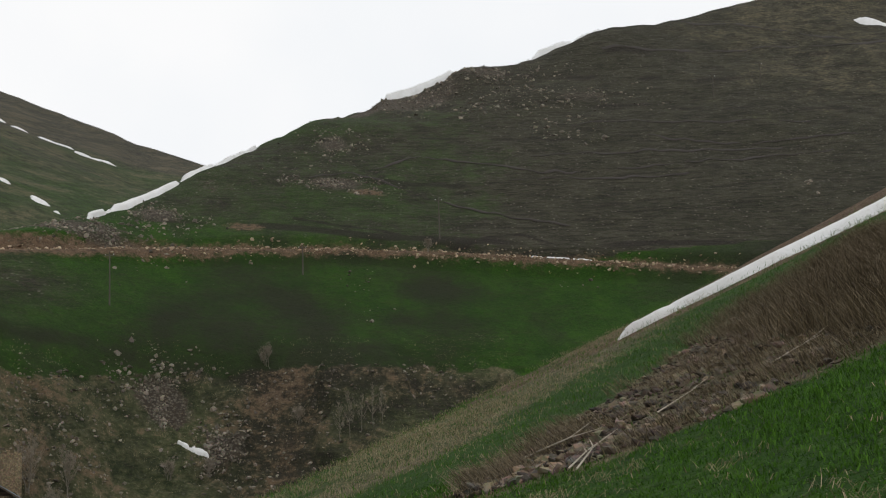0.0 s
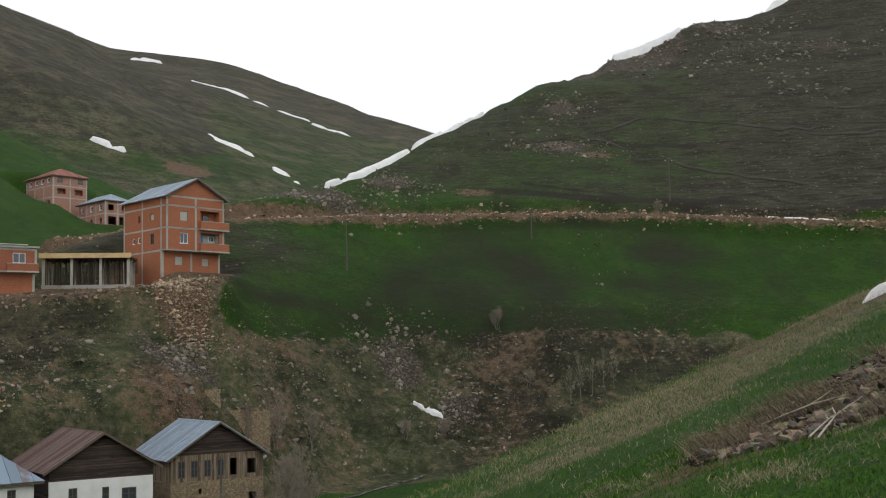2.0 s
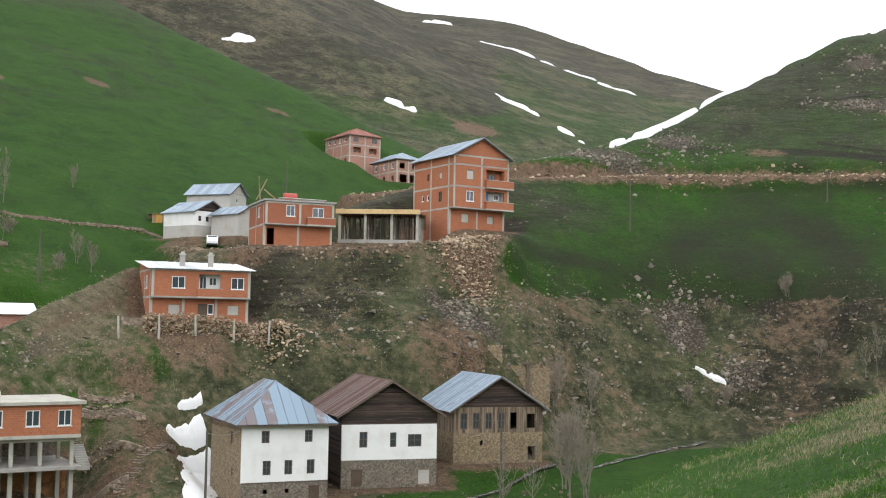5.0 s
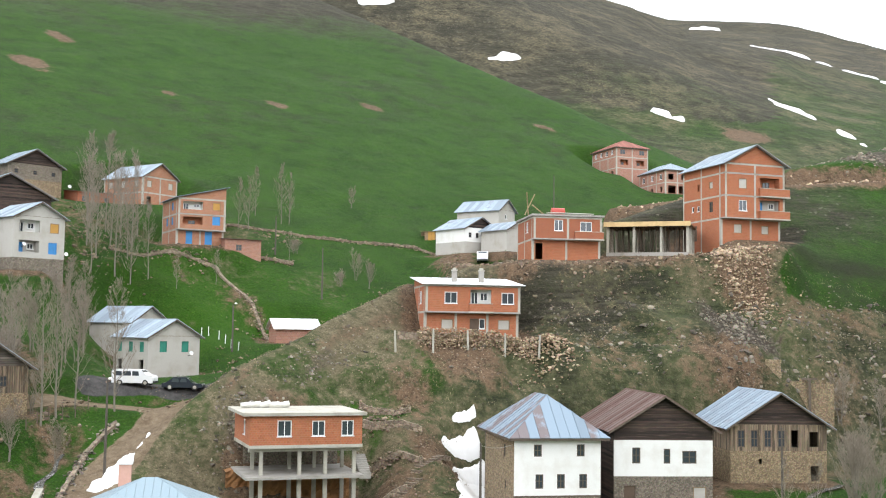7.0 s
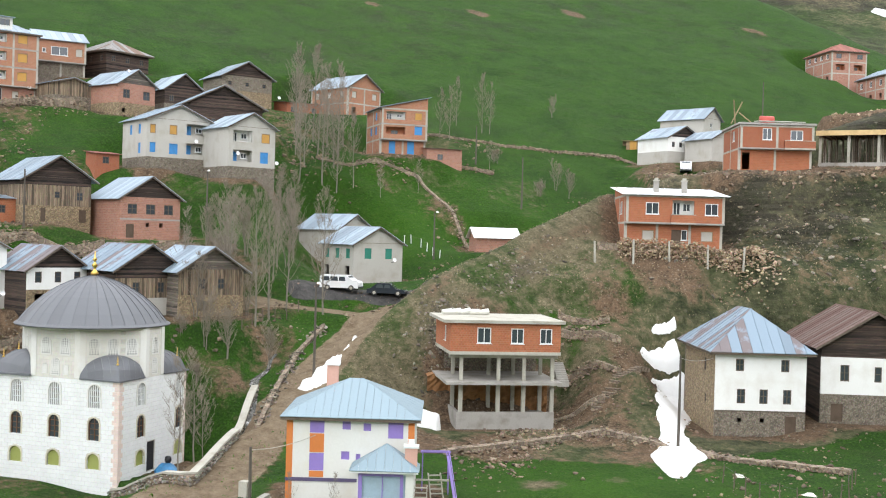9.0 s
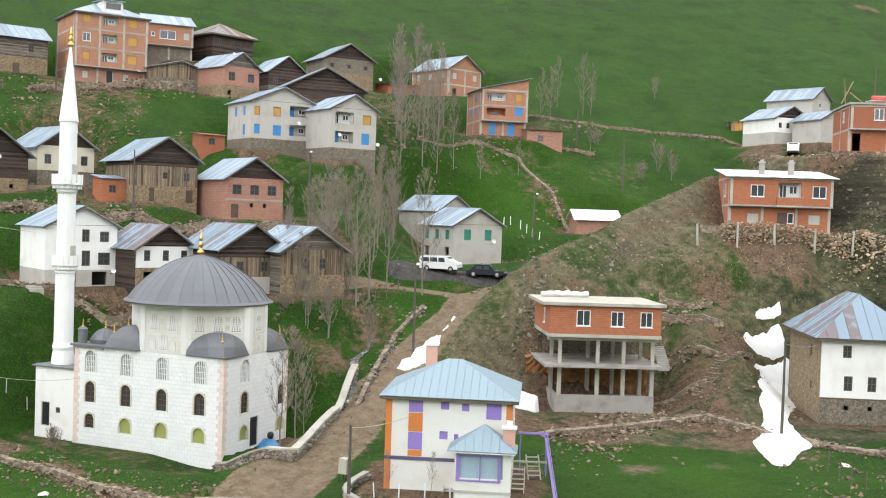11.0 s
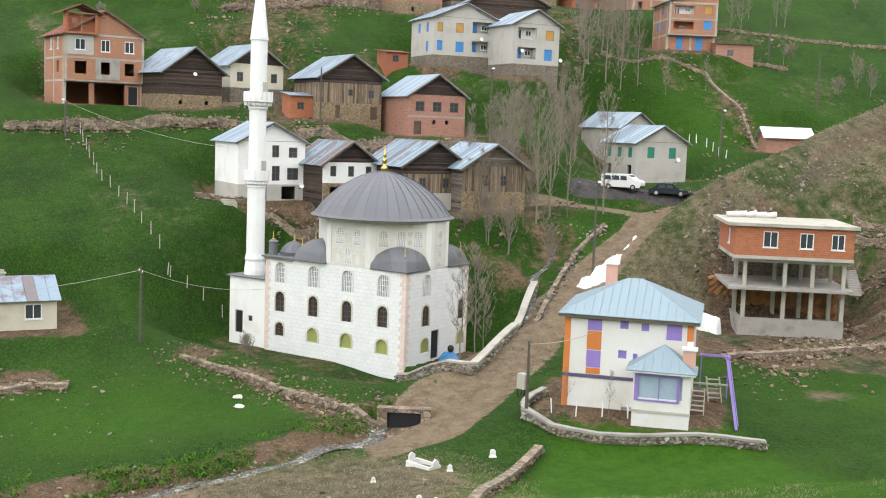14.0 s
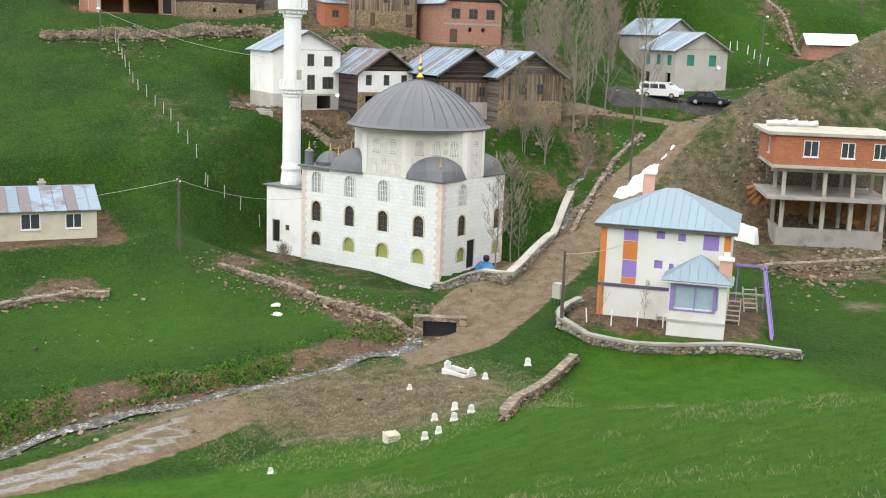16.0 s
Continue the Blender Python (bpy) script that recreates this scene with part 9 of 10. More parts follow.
ruin((-53.75, 127.1, -7.45), 22)
stone_wall("stone retaining wall along the lane of timber houses", [(-117.5, 30.5), (-114.8, 39.0), (-110.0, 46.0), (-105.5, 52.0)], 0.9, 0.6, 117)
stone_wall("field bank above the left meadow", [(-104.0, 36.0), (-101.0, 45.0), (-97.5, 51.5)], 0.5, 0.6, 118)


# ---- poles, wires and fences ----
def utility_pole(x, y, height, label, arm=True, lamp=False, radius=0.11):
    top = thing("utility_pole", label, "pole", Matrix.Translation(on_ground(x, y)), "poles")
    part("mast", Shape().tube([(0, 0, -0.5), (0.03, 0, height * 0.5), (0, 0, height)], [radius * 1.25, radius, radius * 0.75], 8), M_POLE, top)
    if arm:
        part("crossarm", Shape().box(-0.7, 0.7, -0.05, 0.05, height - 0.55, height - 0.43), M_POLE, top)
        for k in (-0.6, 0.0, 0.6):
            part("insulator", Shape().lathe([(0.03, height - 0.43), (0.06, height - 0.38), (0.05, height - 0.28), (0.0, height - 0.25)], 8, k, 0), M_MARBLE, top)
    if lamp:
        part("lamp_arm", Shape().tube([(0, 0, height - 0.1), (0.5, -0.2, height + 0.15), (0.9, -0.35, height + 0.18)], 0.03, 6), M_BLACK, top)
        part("lamp_head", Shape().lathe([(0.0, height + 0.28), (0.14, height + 0.22), (0.2, height + 0.08), (0.0, height + 0.06)], 10, 0.95, -0.37), M_PVC, top)
    return top


def wire(a, b, sag, label="thin pale electric wire between poles"):
    a, b = Vector(a), Vector(b)
    pts = [a.lerp(b, k / 14) - Vector((0, 0, sag * 4 * (k / 14) * (1 - k / 14))) for k in range(15)]
    solid("electric_wire", Shape().tube(pts, 0.022, 4), M_GREY, label, "wire", group="wires")


POLE = "weathered wooden electricity pole standing in the field"
utility_pole(-49.4, 169.5, 8.0, POLE)
utility_pole(-23.4, 194.1, 5.2, POLE)
utility_pole(0.3, 213.0, 8.0, POLE)
utility_pole(74.0, 292.9, 6.5, POLE)
utility_pole(89.0, 300.6, 6.5, POLE)
utility_pole(-96.9, 20.7, 6.6, "dark wooden pole carrying wires over the meadow")
utility_pole(-128.9, 48.6, 6.5, "dark wooden pole in front of the plank house", arm=False)
utility_pole(-128.4, 71.6, 5.0, "slim street lamp pole beside the lane", arm=False, lamp=True)
utility_pole(-59.2, 78.3, 8.2, "dark wooden pole standing in melting snow", arm=False)
utility_pole(-89.8, 62.0, 9.0, "roadside pole with a street lamp", arm=False, lamp=True)
utility_pole(-117.2, 116.5, 7.5, POLE, arm=False)
utility_pole(-130.9, 119.8, 6.0, "white concrete pole by the field wall", arm=False)
utility_pole(-134.9, 20.2, 4.0, "leaning lamp post above the retaining wall", arm=False, lamp=True)
utility_pole(-124.7, 188.0, 7.5, POLE, arm=False)
utility_pole(-165.5, 50.5, 8.0, "wooden pole in front of the tall brick house", arm=False)
utility_pole(-63.4, 39.0, 5.2, "dark pole beside the garden wall", arm=False)
utility_pole(-41.5, 100.0, 8.5, "thin dark pole before the old barn", arm=False)
utility_pole(-112.5, 96.0, 6.0, "pole with a lamp by the brick shed", arm=False, lamp=True)
A_, B_ = on_ground(-96.9, 20.7, 6.3), (-99.5, 34.5, -15.2)
wire(A_, B_, 0.9)
wire(A_, on_ground(-93.0, -14.0, 7.5), 1.2)
wire(on_ground(-134.9, 20.2, 4.0), (-117.5, 37.0, -3.2), 1.0)
wire(on_ground(-63.4, 39.0, 5.0), (-62.0, 44.0, -13.0), 0.3)
wire(on_ground(-59.2, 78.3, 8.0), (-62.0, 88.0, -10.0), 0.4)


def fence(label, line, spacing, height, seed, wires=2, post_m=None, radius=0.06):
    """Posts with strands of wire."""
    rng = random.Random(seed)
    top = thing("fence", label, "fence", Matrix.Identity(4), "fences")
    p = np.array(line, float)
    run = np.concatenate([[0], np.cumsum(np.hypot(*np.diff(p, axis=0).T))])
    n = max(2, round(run[-1] / spacing) + 1)
    heads = []
    for t in np.linspace(0, run[-1], n):
        x, y = np.interp(t, run, p[:, 0]) + rng.uniform(-0.12, 0.12), np.interp(t, run, p[:, 1]) + rng.uniform(-0.12, 0.12)
        b, h = on_ground(x, y, -0.3), height * rng.uniform(0.85, 1.1)
        tipx, tipy = x + rng.uniform(-0.1, 0.1), y + rng.uniform(-0.1, 0.1)
        part("post", Shape().tube([b, (tipx, tipy, b[2] + 0.3 + h)], [radius, radius * 0.85], 6), post_m or M_SLAB, top)
        heads.append((tipx, tipy, b[2] + 0.3 + h))
    for k in range(wires):
        for a, b in zip(heads, heads[1:]):
            dz = height * (0.12 + 0.4 * k)
            part("strand", Shape().tube([(a[0], a[1], a[2] - dz), (b[0], b[1], b[2] - dz)], 0.012, 3), M_BLACK, top)


fence("pale posts and wire around the steep meadow", [(-135.0, 21.8), (-128.6, 22.0), (-123.9, 22.2), (-119.2, 23.2), (-115.3, 24.2), (-110.9, 25.2), (-108.4, 25.8)], 1.9, 1.25, 1)
fence("pale posts and wire below the white house", [(-108.4, 25.8), (-108.2, 29.4), (-107.9, 33.0), (-106.8, 37.6)], 1.8, 1.25, 2)
fence("short white fence posts by the grey house", [(-120.2, 97.3), (-116.3, 97.4), (-112.0, 96.6)], 1.7, 1.1, 3, 1, M_PVC)
fence("concrete posts in front of the orange house", [(-84.2, 95.6), (-80.6, 99.6), (-77.2, 103.4), (-73.2, 107.6)], 4.3, 2.5, 4, 0, M_SLAB, 0.13)
fence("rough garden stakes around the vegetable bed", [(-51.0, 73.0), (-47.0, 71.2), (-43.0, 71.0), (-41.5, 74.5), (-44.0, 80.0)], 1.7, 1.4, 5, 1, M_OLD_TIMBER, 0.05)
fence("white stakes in the painted house's garden", [(-62.6, 40.4), (-60.9, 41.9), (-59.3, 44.6), (-57.4, 47.2)], 1.9, 1.0, 6, 0, M_PVC, 0.05)
fence("rickety timber rails beside the stream", [(-99.6, 60.0), (-101.0, 64.0), (-101.5, 68.0)], 1.6, 1.2, 7, 2, M_OLD_TIMBER, 0.06)


# ---- bare trees ----
def bare_tree(height, seed, spread, limbs, shoots, twigs, multi=1, trunk_r=0.11, low=0.2, steep=2.0):
    """Trunk mesh and crown mesh of a leafless tree: limbs that sweep upwards, shoots on the limbs, twigs on the shoots."""
    rng = random.Random(seed)
    trunk, crown = Shape(), Shape()
    for s in range(multi):
        turn = rng.uniform(0, 6.283)
        ox, oy = (rng.uniform(-0.3, 0.3), rng.uniform(-0.3, 0.3)) if multi > 1 else (0, 0)
        tilt = rng.uniform(0.08, 0.22) if multi > 1 else rng.uniform(0.0, 0.05)
        h = height * (rng.uniform(0.7, 1.0) if s else 1.0)
        pts = [Vector((ox + math.cos(turn) * tilt * h * k / 6 + rng.gauss(0, 0.05), oy + math.sin(turn) * tilt * h * k / 6 + rng.gauss(0, 0.05), h * k / 6 - (0.4 if k == 0 else 0))) for k in range(7)]
        trunk.tube(pts, [trunk_r * (1 - 0.155 * k) for k in range(7)], 6)
        for i in range(limbs):
            t = low + (0.98 - low) * rng.random() ** 0.8
            k = min(5, int(t * 6))
            base = pts[k].lerp(pts[k + 1], t * 6 - k)
            a = rng.uniform(0, 6.283)
            bell = min(1.0, (t - low) / 0.2 + 0.45) * (1.12 - t) / (1.12 - low)
            ln = spread * bell * rng.uniform(0.55, 1.25)
            up = rng.uniform(0.75, 1.25) * ln * steep
            bend = [Vector((math.cos(a) * ln * q ** 0.7, math.sin(a) * ln * q ** 0.7, up * q ** 1.3)) + Vector((rng.gauss(0, 0.05), rng.gauss(0, 0.05), 0)) * ln for q in (0.33, 0.67, 1.0)]
            line = [base] + [base + q for q in bend]
            r = max(trunk_r * 0.36 * (1.1 - t), 0.012)
            crown.tube(line, [r, r * 0.7, r * 0.45, 0.007], 4)
            for j in range(shoots):
                q = rng.uniform(0.15, 1.0) * 2.999
                b = line[int(q)].lerp(line[int(q) + 1], q - int(q))
                aa = a + rng.gauss(0, 1.2)
                l2 = rng.uniform(0.35, 0.9) * (0.35 + ln * 0.35)
                e = b + Vector((math.cos(aa) * l2 * 0.6, math.sin(aa) * l2 * 0.6, l2 * rng.uniform(0.4, 1.2)))
                crown.tube([b, e], [0.013, 0.006], 3)
                for m in range(twigs):
                    b2 = b.lerp(e, rng.uniform(0.3, 1.0))
                    a3, l3 = rng.uniform(0, 6.283), rng.uniform(0.15, 0.45)
                    crown.tube([b2, b2 + Vector((math.cos(a3) * l3 * 0.6, math.sin(a3) * l3 * 0.6, l3 * rng.uniform(0.2, 1.0)))], [0.009, 0.005], 3)
    return trunk.mesh("trunk", M_BARK), crown.mesh("crown", M_TWIG)


TREES = {"poplar": [bare_tree(11.5, s, 2.0, 52, 7, 3, 1, 0.10, 0.12, 1.9) for s in (1, 2, 3, 10)], "spreading": [bare_tree(8.0, s, 2.1, 24, 9, 3, 3, 0.085, 0.14, 1.5) for s in (4, 5, 11)],
         "slim": [bare_tree(8.0, s, 1.6, 30, 6, 3, 1, 0.065, 0.18, 1.6) for s in (6, 7)], "bush": [bare_tree(2.4, s, 0.9, 8, 5, 3, 6, 0.03, 0.08, 1.2) for s in (8, 9)]}
TREE_LABEL = {"poplar": "tall bare grey poplar beside the village houses", "spreading": "bare many-branched tree without leaves", "slim": "slim young leafless tree", "bush": "bare grey-brown shrub on the slope"}


def tree(kind, x, y, scale, seed):
    rng = random.Random(seed)
    trunk, crown = TREES[kind][seed % len(TREES[kind])]
    top = thing("bush" if kind == "bush" else "tree", TREE_LABEL[kind], "bush" if kind == "bush" else "tree", Matrix.Translation(on_ground(x, y)) @ Matrix.Rotation(rng.uniform(0, 6.28), 4, "Z") @ Matrix.Scale(scale, 4), "bare " + kind + "s")
    for name, me in (("trunk", trunk), ("crown", crown)):
        ob = new(name, me)
        ob.parent = top


for k, (x, y, s) in enumerate(((-149.2, 98.3, 1.15), (-146.5, 97.0, 1.0), (-144.8, 98.6, 1.25), (-142.4, 99.6, 1.1), (-139.6, 99.7, 1.2), (-143.4, 103.4, 1.0), (-138.4, 92.8, 1.1), (-135.8, 90.4, 1.0), (-135.4, 94.0, 1.15), (-134.1, 95.7, 0.95), (-132.8, 97.7, 0.9), (-141.0, 93.0, 1.1), (-136.8, 97.0, 1.05), (-140.6, 96.6, 1.15),
                               (-102.3, 66.9, 1.1), (-99.8, 69.9, 1.15), (-101.2, 64.0, 1.2), (-100.0, 61.7, 1.2), (-103.5, 60.6, 1.05), (-108.0, 62.5, 1.0), (-110.0, 70.0, 0.9), (-108.6, 57.8, 0.95), (-112.9, 72.3, 1.0), (-115.3, 76.2, 0.9),
                               (-141.3, 130.5, 0.85), (-140.6, 131.6, 0.75), (-145.9, 128.7, 0.7), (-140.3, 122.4, 0.75), (-141.6, 121.4, 0.7))):
    tree("poplar", x, y, s, k)
for k, (x, y, s) in enumerate(((-35.5, 102.6, 1.1), (-37.5, 107.0, 0.9), (-33.0, 99.5, 1.0), (-44.3, 135.5, 0.7), (-47.1, 130.7, 0.8), (-98.7, 55.4, 0.75), (-97.1, 56.8, 0.7), (-102.9, 56.6, 0.8), (-119.2, 125.7, 0.6), (-116.2, 125.4, 0.55), (-142.9, 149.1, 0.5), (-40.0, 115.0, 0.8), (-95.5, 60.5, 0.6), (-115.2, 67.2, 1.15), (-116.4, 70.1, 1.0), (-113.4, 65.0, 1.05), (-113.0, 74.0, 0.95), (-118.0, 66.0, 0.8), (-107.5, 60.0, 0.8), (-104.0, 63.0, 0.7))):
    tree("spreading", x, y, s, k)
for k, (x, y, s) in enumerate(((-83.3, 45.9, 1.15), (-82.4, 44.0, 1.2), (-85.6, 48.0, 0.9), (-38.3, 92.9, 0.85), (-36.1, 94.2, 0.8), (-128.7, 99.5, 0.6), (-12.7, 155.1, 0.75), (-9.7, 156.9, 0.7), (-11.2, 156.0, 0.6), (-8.4, 157.5, 0.65), (-14.0, 154.5, 0.65), (-62.5, 41.4, 0.35), (-60.5, 43.6, 0.35), (-59.0, 46.0, 0.35), (-126.0, 92.0, 0.8), (-132.0, 86.0, 0.8), (-128.5, 120.5, 0.55), (-120.0, 88.5, 0.7), (-127.5, 105.5, 0.6), (-139.0, 115.0, 0.6))):
    tree("slim", x, y, s, k)
for k, (x, y, s) in enumerate(((-130.2, 123.4, 1.0), (-94.6, 29.6, 0.9), (-25.5, 166.0, 1.2), (-2.0, 203.0, 1.0), (-35.0, 146.0, 1.0), (-30.5, 149.0, 1.1), (-150.0, 48.0, 0.9), (-148.6, 39.5, 1.0), (-119.0, 122.0, 1.0), (-62.0, 91.5, 0.5), (-168.0, 30.0, 0.9), (-167.0, 43.0, 0.8), (-100.5, 53.5, 0.8), (-96.0, 53.0, 0.7), (-20.0, 158.0, 1.0))):
    tree("bush", x, y, s, k)


# ---- vehicles ----
def vehicle(label, x, y, turn, paint, length, width, height, van, name):
    """A parked car or van: body, cabin, windows, lamps and four wheels."""
    top = thing(name, label, "van" if van else "car", Matrix.Translation(on_ground(x, y, 0.02)) @ Matrix.Rotation(radians(turn), 4, "Z"), "parked vehicles")
    h1 = height * 0.5
    if van:
        prof = [(0, 0.3), (0, h1), (0.12, height * 0.62), (length * 0.16, height * 0.68), (length * 0.3, height * 0.97), (length * 0.36, height), (length - 0.15, height), (length, height * 0.9), (length, 0.3)]
    else:
        prof = [(0, 0.28), (0, h1 * 0.95), (length * 0.25, h1 * 1.12), (length * 0.4, height), (length * 0.72, height), (length * 0.9, h1 * 1.15), (length, h1 * 1.05), (length, 0.28)]
    part("body", Shape().prism([(a - length / 2, -width / 2, b) for a, b in prof], (0, width, 0)), paint, top)
    for side in (-1, 1):
        y0 = side * (width / 2 + 0.006)
        spans = ((0.33, 0.5), (0.52, 0.72), (0.74, 0.94)) if van else ((0.38, 0.55), (0.57, 0.76))
        for a, b in spans:
            ring = [(length * a - length / 2, y0, height * 0.62), (length * b - length / 2, y0, height * 0.62), (length * (b - (0.0 if van else 0.03)) - length / 2, y0, height * 0.9), (length * (a + 0.02) - length / 2, y0, height * 0.9)]
            part("side_window", Shape().prism(ring, (0, side * 0.012, 0)), M_GLASS, top)
        for a in (0.18, 0.8):
            c = (length * a - length / 2, side * (width / 2 - 0.1), 0.32)
            tyre = part("wheel", Shape().tube([(c[0], c[1] - 0.1, c[2]), (c[0], c[1] + 0.12 * side, c[2])], 0.32, 16), M_TYRE, top)
            part("rim", Shape().tube([(c[0], c[1] + 0.1 * side, c[2]), (c[0], c[1] + 0.14 * side, c[2])], 0.19, 12), M_SLAB, tyre)
    wa, wb = (0.175, 0.69), (0.295, 0.955)
    if not van:
        wa, wb = (0.27, 0.60), (0.39, 0.97)
    part("windscreen", Shape().prism([(length * wa[0] - length / 2, -width * 0.42, height * wa[1]), (length * wb[0] - length / 2, -width * 0.4, height * wb[1]), (length * wb[0] - length / 2, width * 0.4, height * wb[1]), (length * wa[0] - length / 2, width * 0.42, height * wa[1])], (-0.012, 0, 0.012)), M_GLASS, top)
    for side in (-1, 1):
        part("headlight", Shape().box(-length / 2 - 0.012, -length / 2 + 0.05, side * width * 0.36 - 0.15, side * width * 0.36 + 0.15, h1 * 0.75, h1 * 0.95), M_PVC, top)
    part("bumper", Shape().box(-length / 2 - 0.05, -length / 2 - 0.001, -width / 2 + 0.05, width / 2 - 0.05, 0.3, 0.5), M_BLACK, top)
    return top


vehicle("white passenger van parked on the village road", -105.6, 76.4, 215, M_CAR_WHITE, 4.6, 1.85, 1.75, True, "van")
vehicle("dark saloon car parked behind the van", -102.0, 80.2, 222, M_CAR_DARK, 4.4, 1.75, 1.42, False, "car")
vehicle("white pickup van parked by the building site", -107.0, 141.4, 127, M_CAR_WHITE, 4.1, 1.7, 1.8, True, "van")


# ---- burial ground ----
def gravestone(x, y, turn, h, label="small white marble gravestone with a rounded head"):
    w = h * 0.72
    ring = [(-w / 2, 0, -0.2), (w / 2, 0, -0.2), (w / 2, 0, h * 0.7)] + [(w / 2 * math.cos(a), 0, h * 0.7 + h * 0.3 * math.sin(a)) for a in (0.5, 1.05, 1.57, 2.1, 2.64)] + [(-w / 2, 0, h * 0.7)]
    top = thing("gravestone", label, "gravestone", Matrix.Translation(on_ground(x, y)) @ Matrix.Rotation(radians(turn), 4, "Z") @ Matrix.Rotation(radians(random.Random(x).uniform(-6, 6)), 4, "X"), "gravestones")
    part("slab", Shape().prism(ring, (0, 0.1, 0)), M_MARBLE, top)
    part("inscription", Shape().box(-w * 0.25, w * 0.25, -0.008, -0.001, h * 0.62, h * 0.67).box(-w * 0.3, w * 0.3, -0.008, -0.001, h * 0.48, h * 0.53).box(-w * 0.22, w * 0.22, -0.008, -0.001, h * 0.34, h * 0.38), M_GREY, top)
    part("foot", Shape().box(-w * 0.65, w * 0.65, -0.12, 0.22, -0.15, 0.06), M_MARBLE, top)


for k, (x, y, h) in enumerate(((-52.7, 26.0, 0.75), (-51.1, 26.2, 0.75), (-51.8, 24.4, 0.7), (-50.5, 24.9, 0.75), (-48.2, 22.2, 0.7), (-48.5, 23.1, 0.65), (-58.8, 31.0, 0.7), (-49.9, 14.9, 0.5), (-59.0, 26.1, 0.55))):
    gravestone(x, y, 62 + 4 * (k % 3), h * 0.58)


def box_grave(x, y, turn):
    top = thing("box_grave", "white marble grave with a raised kerb", "grave", Matrix.Translation(on_ground(x, y)) @ Matrix.Rotation(radians(turn), 4, "Z"))
    for a, b, c, e in ((-1.0, 1.0, -0.5, -0.38), (-1.0, 1.0, 0.38, 0.5), (-1.0, -0.88, -0.379, 0.379), (0.88, 1.0, -0.379, 0.379)):
        part("kerb", Shape().box(a, b, c, e, -0.2, 0.22), M_MARBLE, top)
    for x0 in (-1.05, 0.95):
        part("headstone", Shape().prism([(x0, -0.25, 0.2), (x0, 0.25, 0.2), (x0, 0.25, 0.5), (x0, 0.0, 0.66), (x0, -0.25, 0.5)], (0.12, 0, 0)), M_MARBLE, top)


box_grave(-60.4, 30.0, 20)
gravestone(-60.3, 34.8, 64, 0.5)


# ---- yard things ----
def cement_mixer(x, y):
    top = thing("cement_mixer", "blue covered cement mixer by the mosque door", "cement mixer", Matrix.Translation(on_ground(x, y)))
    tarp_s = Shape()
    prof = [(1.0, 0.0), (0.9, 0.25), (0.62, 0.55), (0.4, 0.75), (0.0, 0.82)]
    tarp_s.lathe(prof, 14)
    rng = random.Random(3)
    tarp_s.v = [(a * rng.uniform(0.85, 1.15), b * rng.uniform(0.85, 1.15), c * rng.uniform(0.9, 1.1)) for a, b, c in tarp_s.v]
    part("cover", tarp_s, M_BLUE_TARP, top, "crumpled blue tarpaulin")
    part("drum", Shape().lathe([(0.0, 0.8), (0.2, 0.85), (0.3, 1.05), (0.26, 1.3), (0.15, 1.4), (0.0, 1.4)], 14, 0.2, 0.1), M_BLACK, top, smooth_faces=True)


cement_mixer(-87.4, 45.5)


def swing_frame():
    top = thing("play_frame", "purple painted metal swing frame with a long slide", "play frame", Matrix.Translation(on_ground(-62.4, 54.0)) @ Matrix.Rotation(radians(50), 4, "Z"))
    for x in (-0.95, 0.95):
        part("post", Shape().tube([(x, 0, -0.3), (x, 0, 2.9)], 0.05, 8), M_PURPLE, top)
    part("crossbar", Shape().tube([(-1.1, 0, 2.9), (1.1, 0, 2.9)], 0.055, 8), M_PURPLE, top)
    part("crossbar", Shape().tube([(-1.1, 1.3, 2.75), (1.1, 1.3, 2.75)], 0.045, 8), M_PURPLE, top)
    part("side_bar", Shape().tube([(-0.95, 0, 2.9), (-0.95, 1.3, 2.75), (-0.95, 1.3, -0.3)], 0.045, 8), M_PURPLE, top)
    part("side_bar", Shape().tube([(0.95, 0, 2.9), (0.95, 1.3, 2.75), (0.95, 1.3, -0.3)], 0.045, 8), M_PURPLE, top)
    part("beam", Shape().box(-1.5, 1.0, -1.5, -1.35, 1.1, 1.22), M_SLAB, top, "pale timber beam")
    part("slide", Shape().prism([(0.8, -0.05, 2.6), (0.98, -0.05, 2.6), (1.58, -8.0, -0.35), (1.4, -8.0, -0.35)], (0, 0, 0.08)), M_PURPLE, top, "purple slide chute")
    part("slide_rail", Shape().tube([(1.0, -0.05, 2.9), (1.6, -8.0, -0.05)], 0.03, 6), M_PURPLE, top)
    part("slide_rail", Shape().tube([(0.78, -0.05, 2.9), (1.38, -8.0, -0.05)], 0.03, 6), M_PURPLE, top)


swing_frame()


def garden_steps(x, y, turn, label):
    top = thing("step_stand", label, "steps", Matrix.Translation(on_ground(x, y)) @ Matrix.Rotation(radians(turn), 4, "Z"))
    for side in (0.0, 0.9):
        part("stringer", Shape().prism([(side, 0, 0), (side, 0.35, 0), (side, 1.5, 1.5), (side, 1.15, 1.5)], (0.06, 0, 0)), M_SLAB, top)
    for k in range(5):
        part("tread", Shape().box(0.062, 0.898, 0.15 + k * 0.27, 0.42 + k * 0.27, 0.22 + k * 0.27, 0.27 + k * 0.27), M_SLAB, top)


garden_steps(-58.4, 48.6, 49, "pale wooden steps against the painted house")
garden_steps(-60.6, 44.6, 49, "pale wooden steps against the painted house")
garden_steps(-61.0, 52.4, 60, "pale timber ladder steps in the yard")


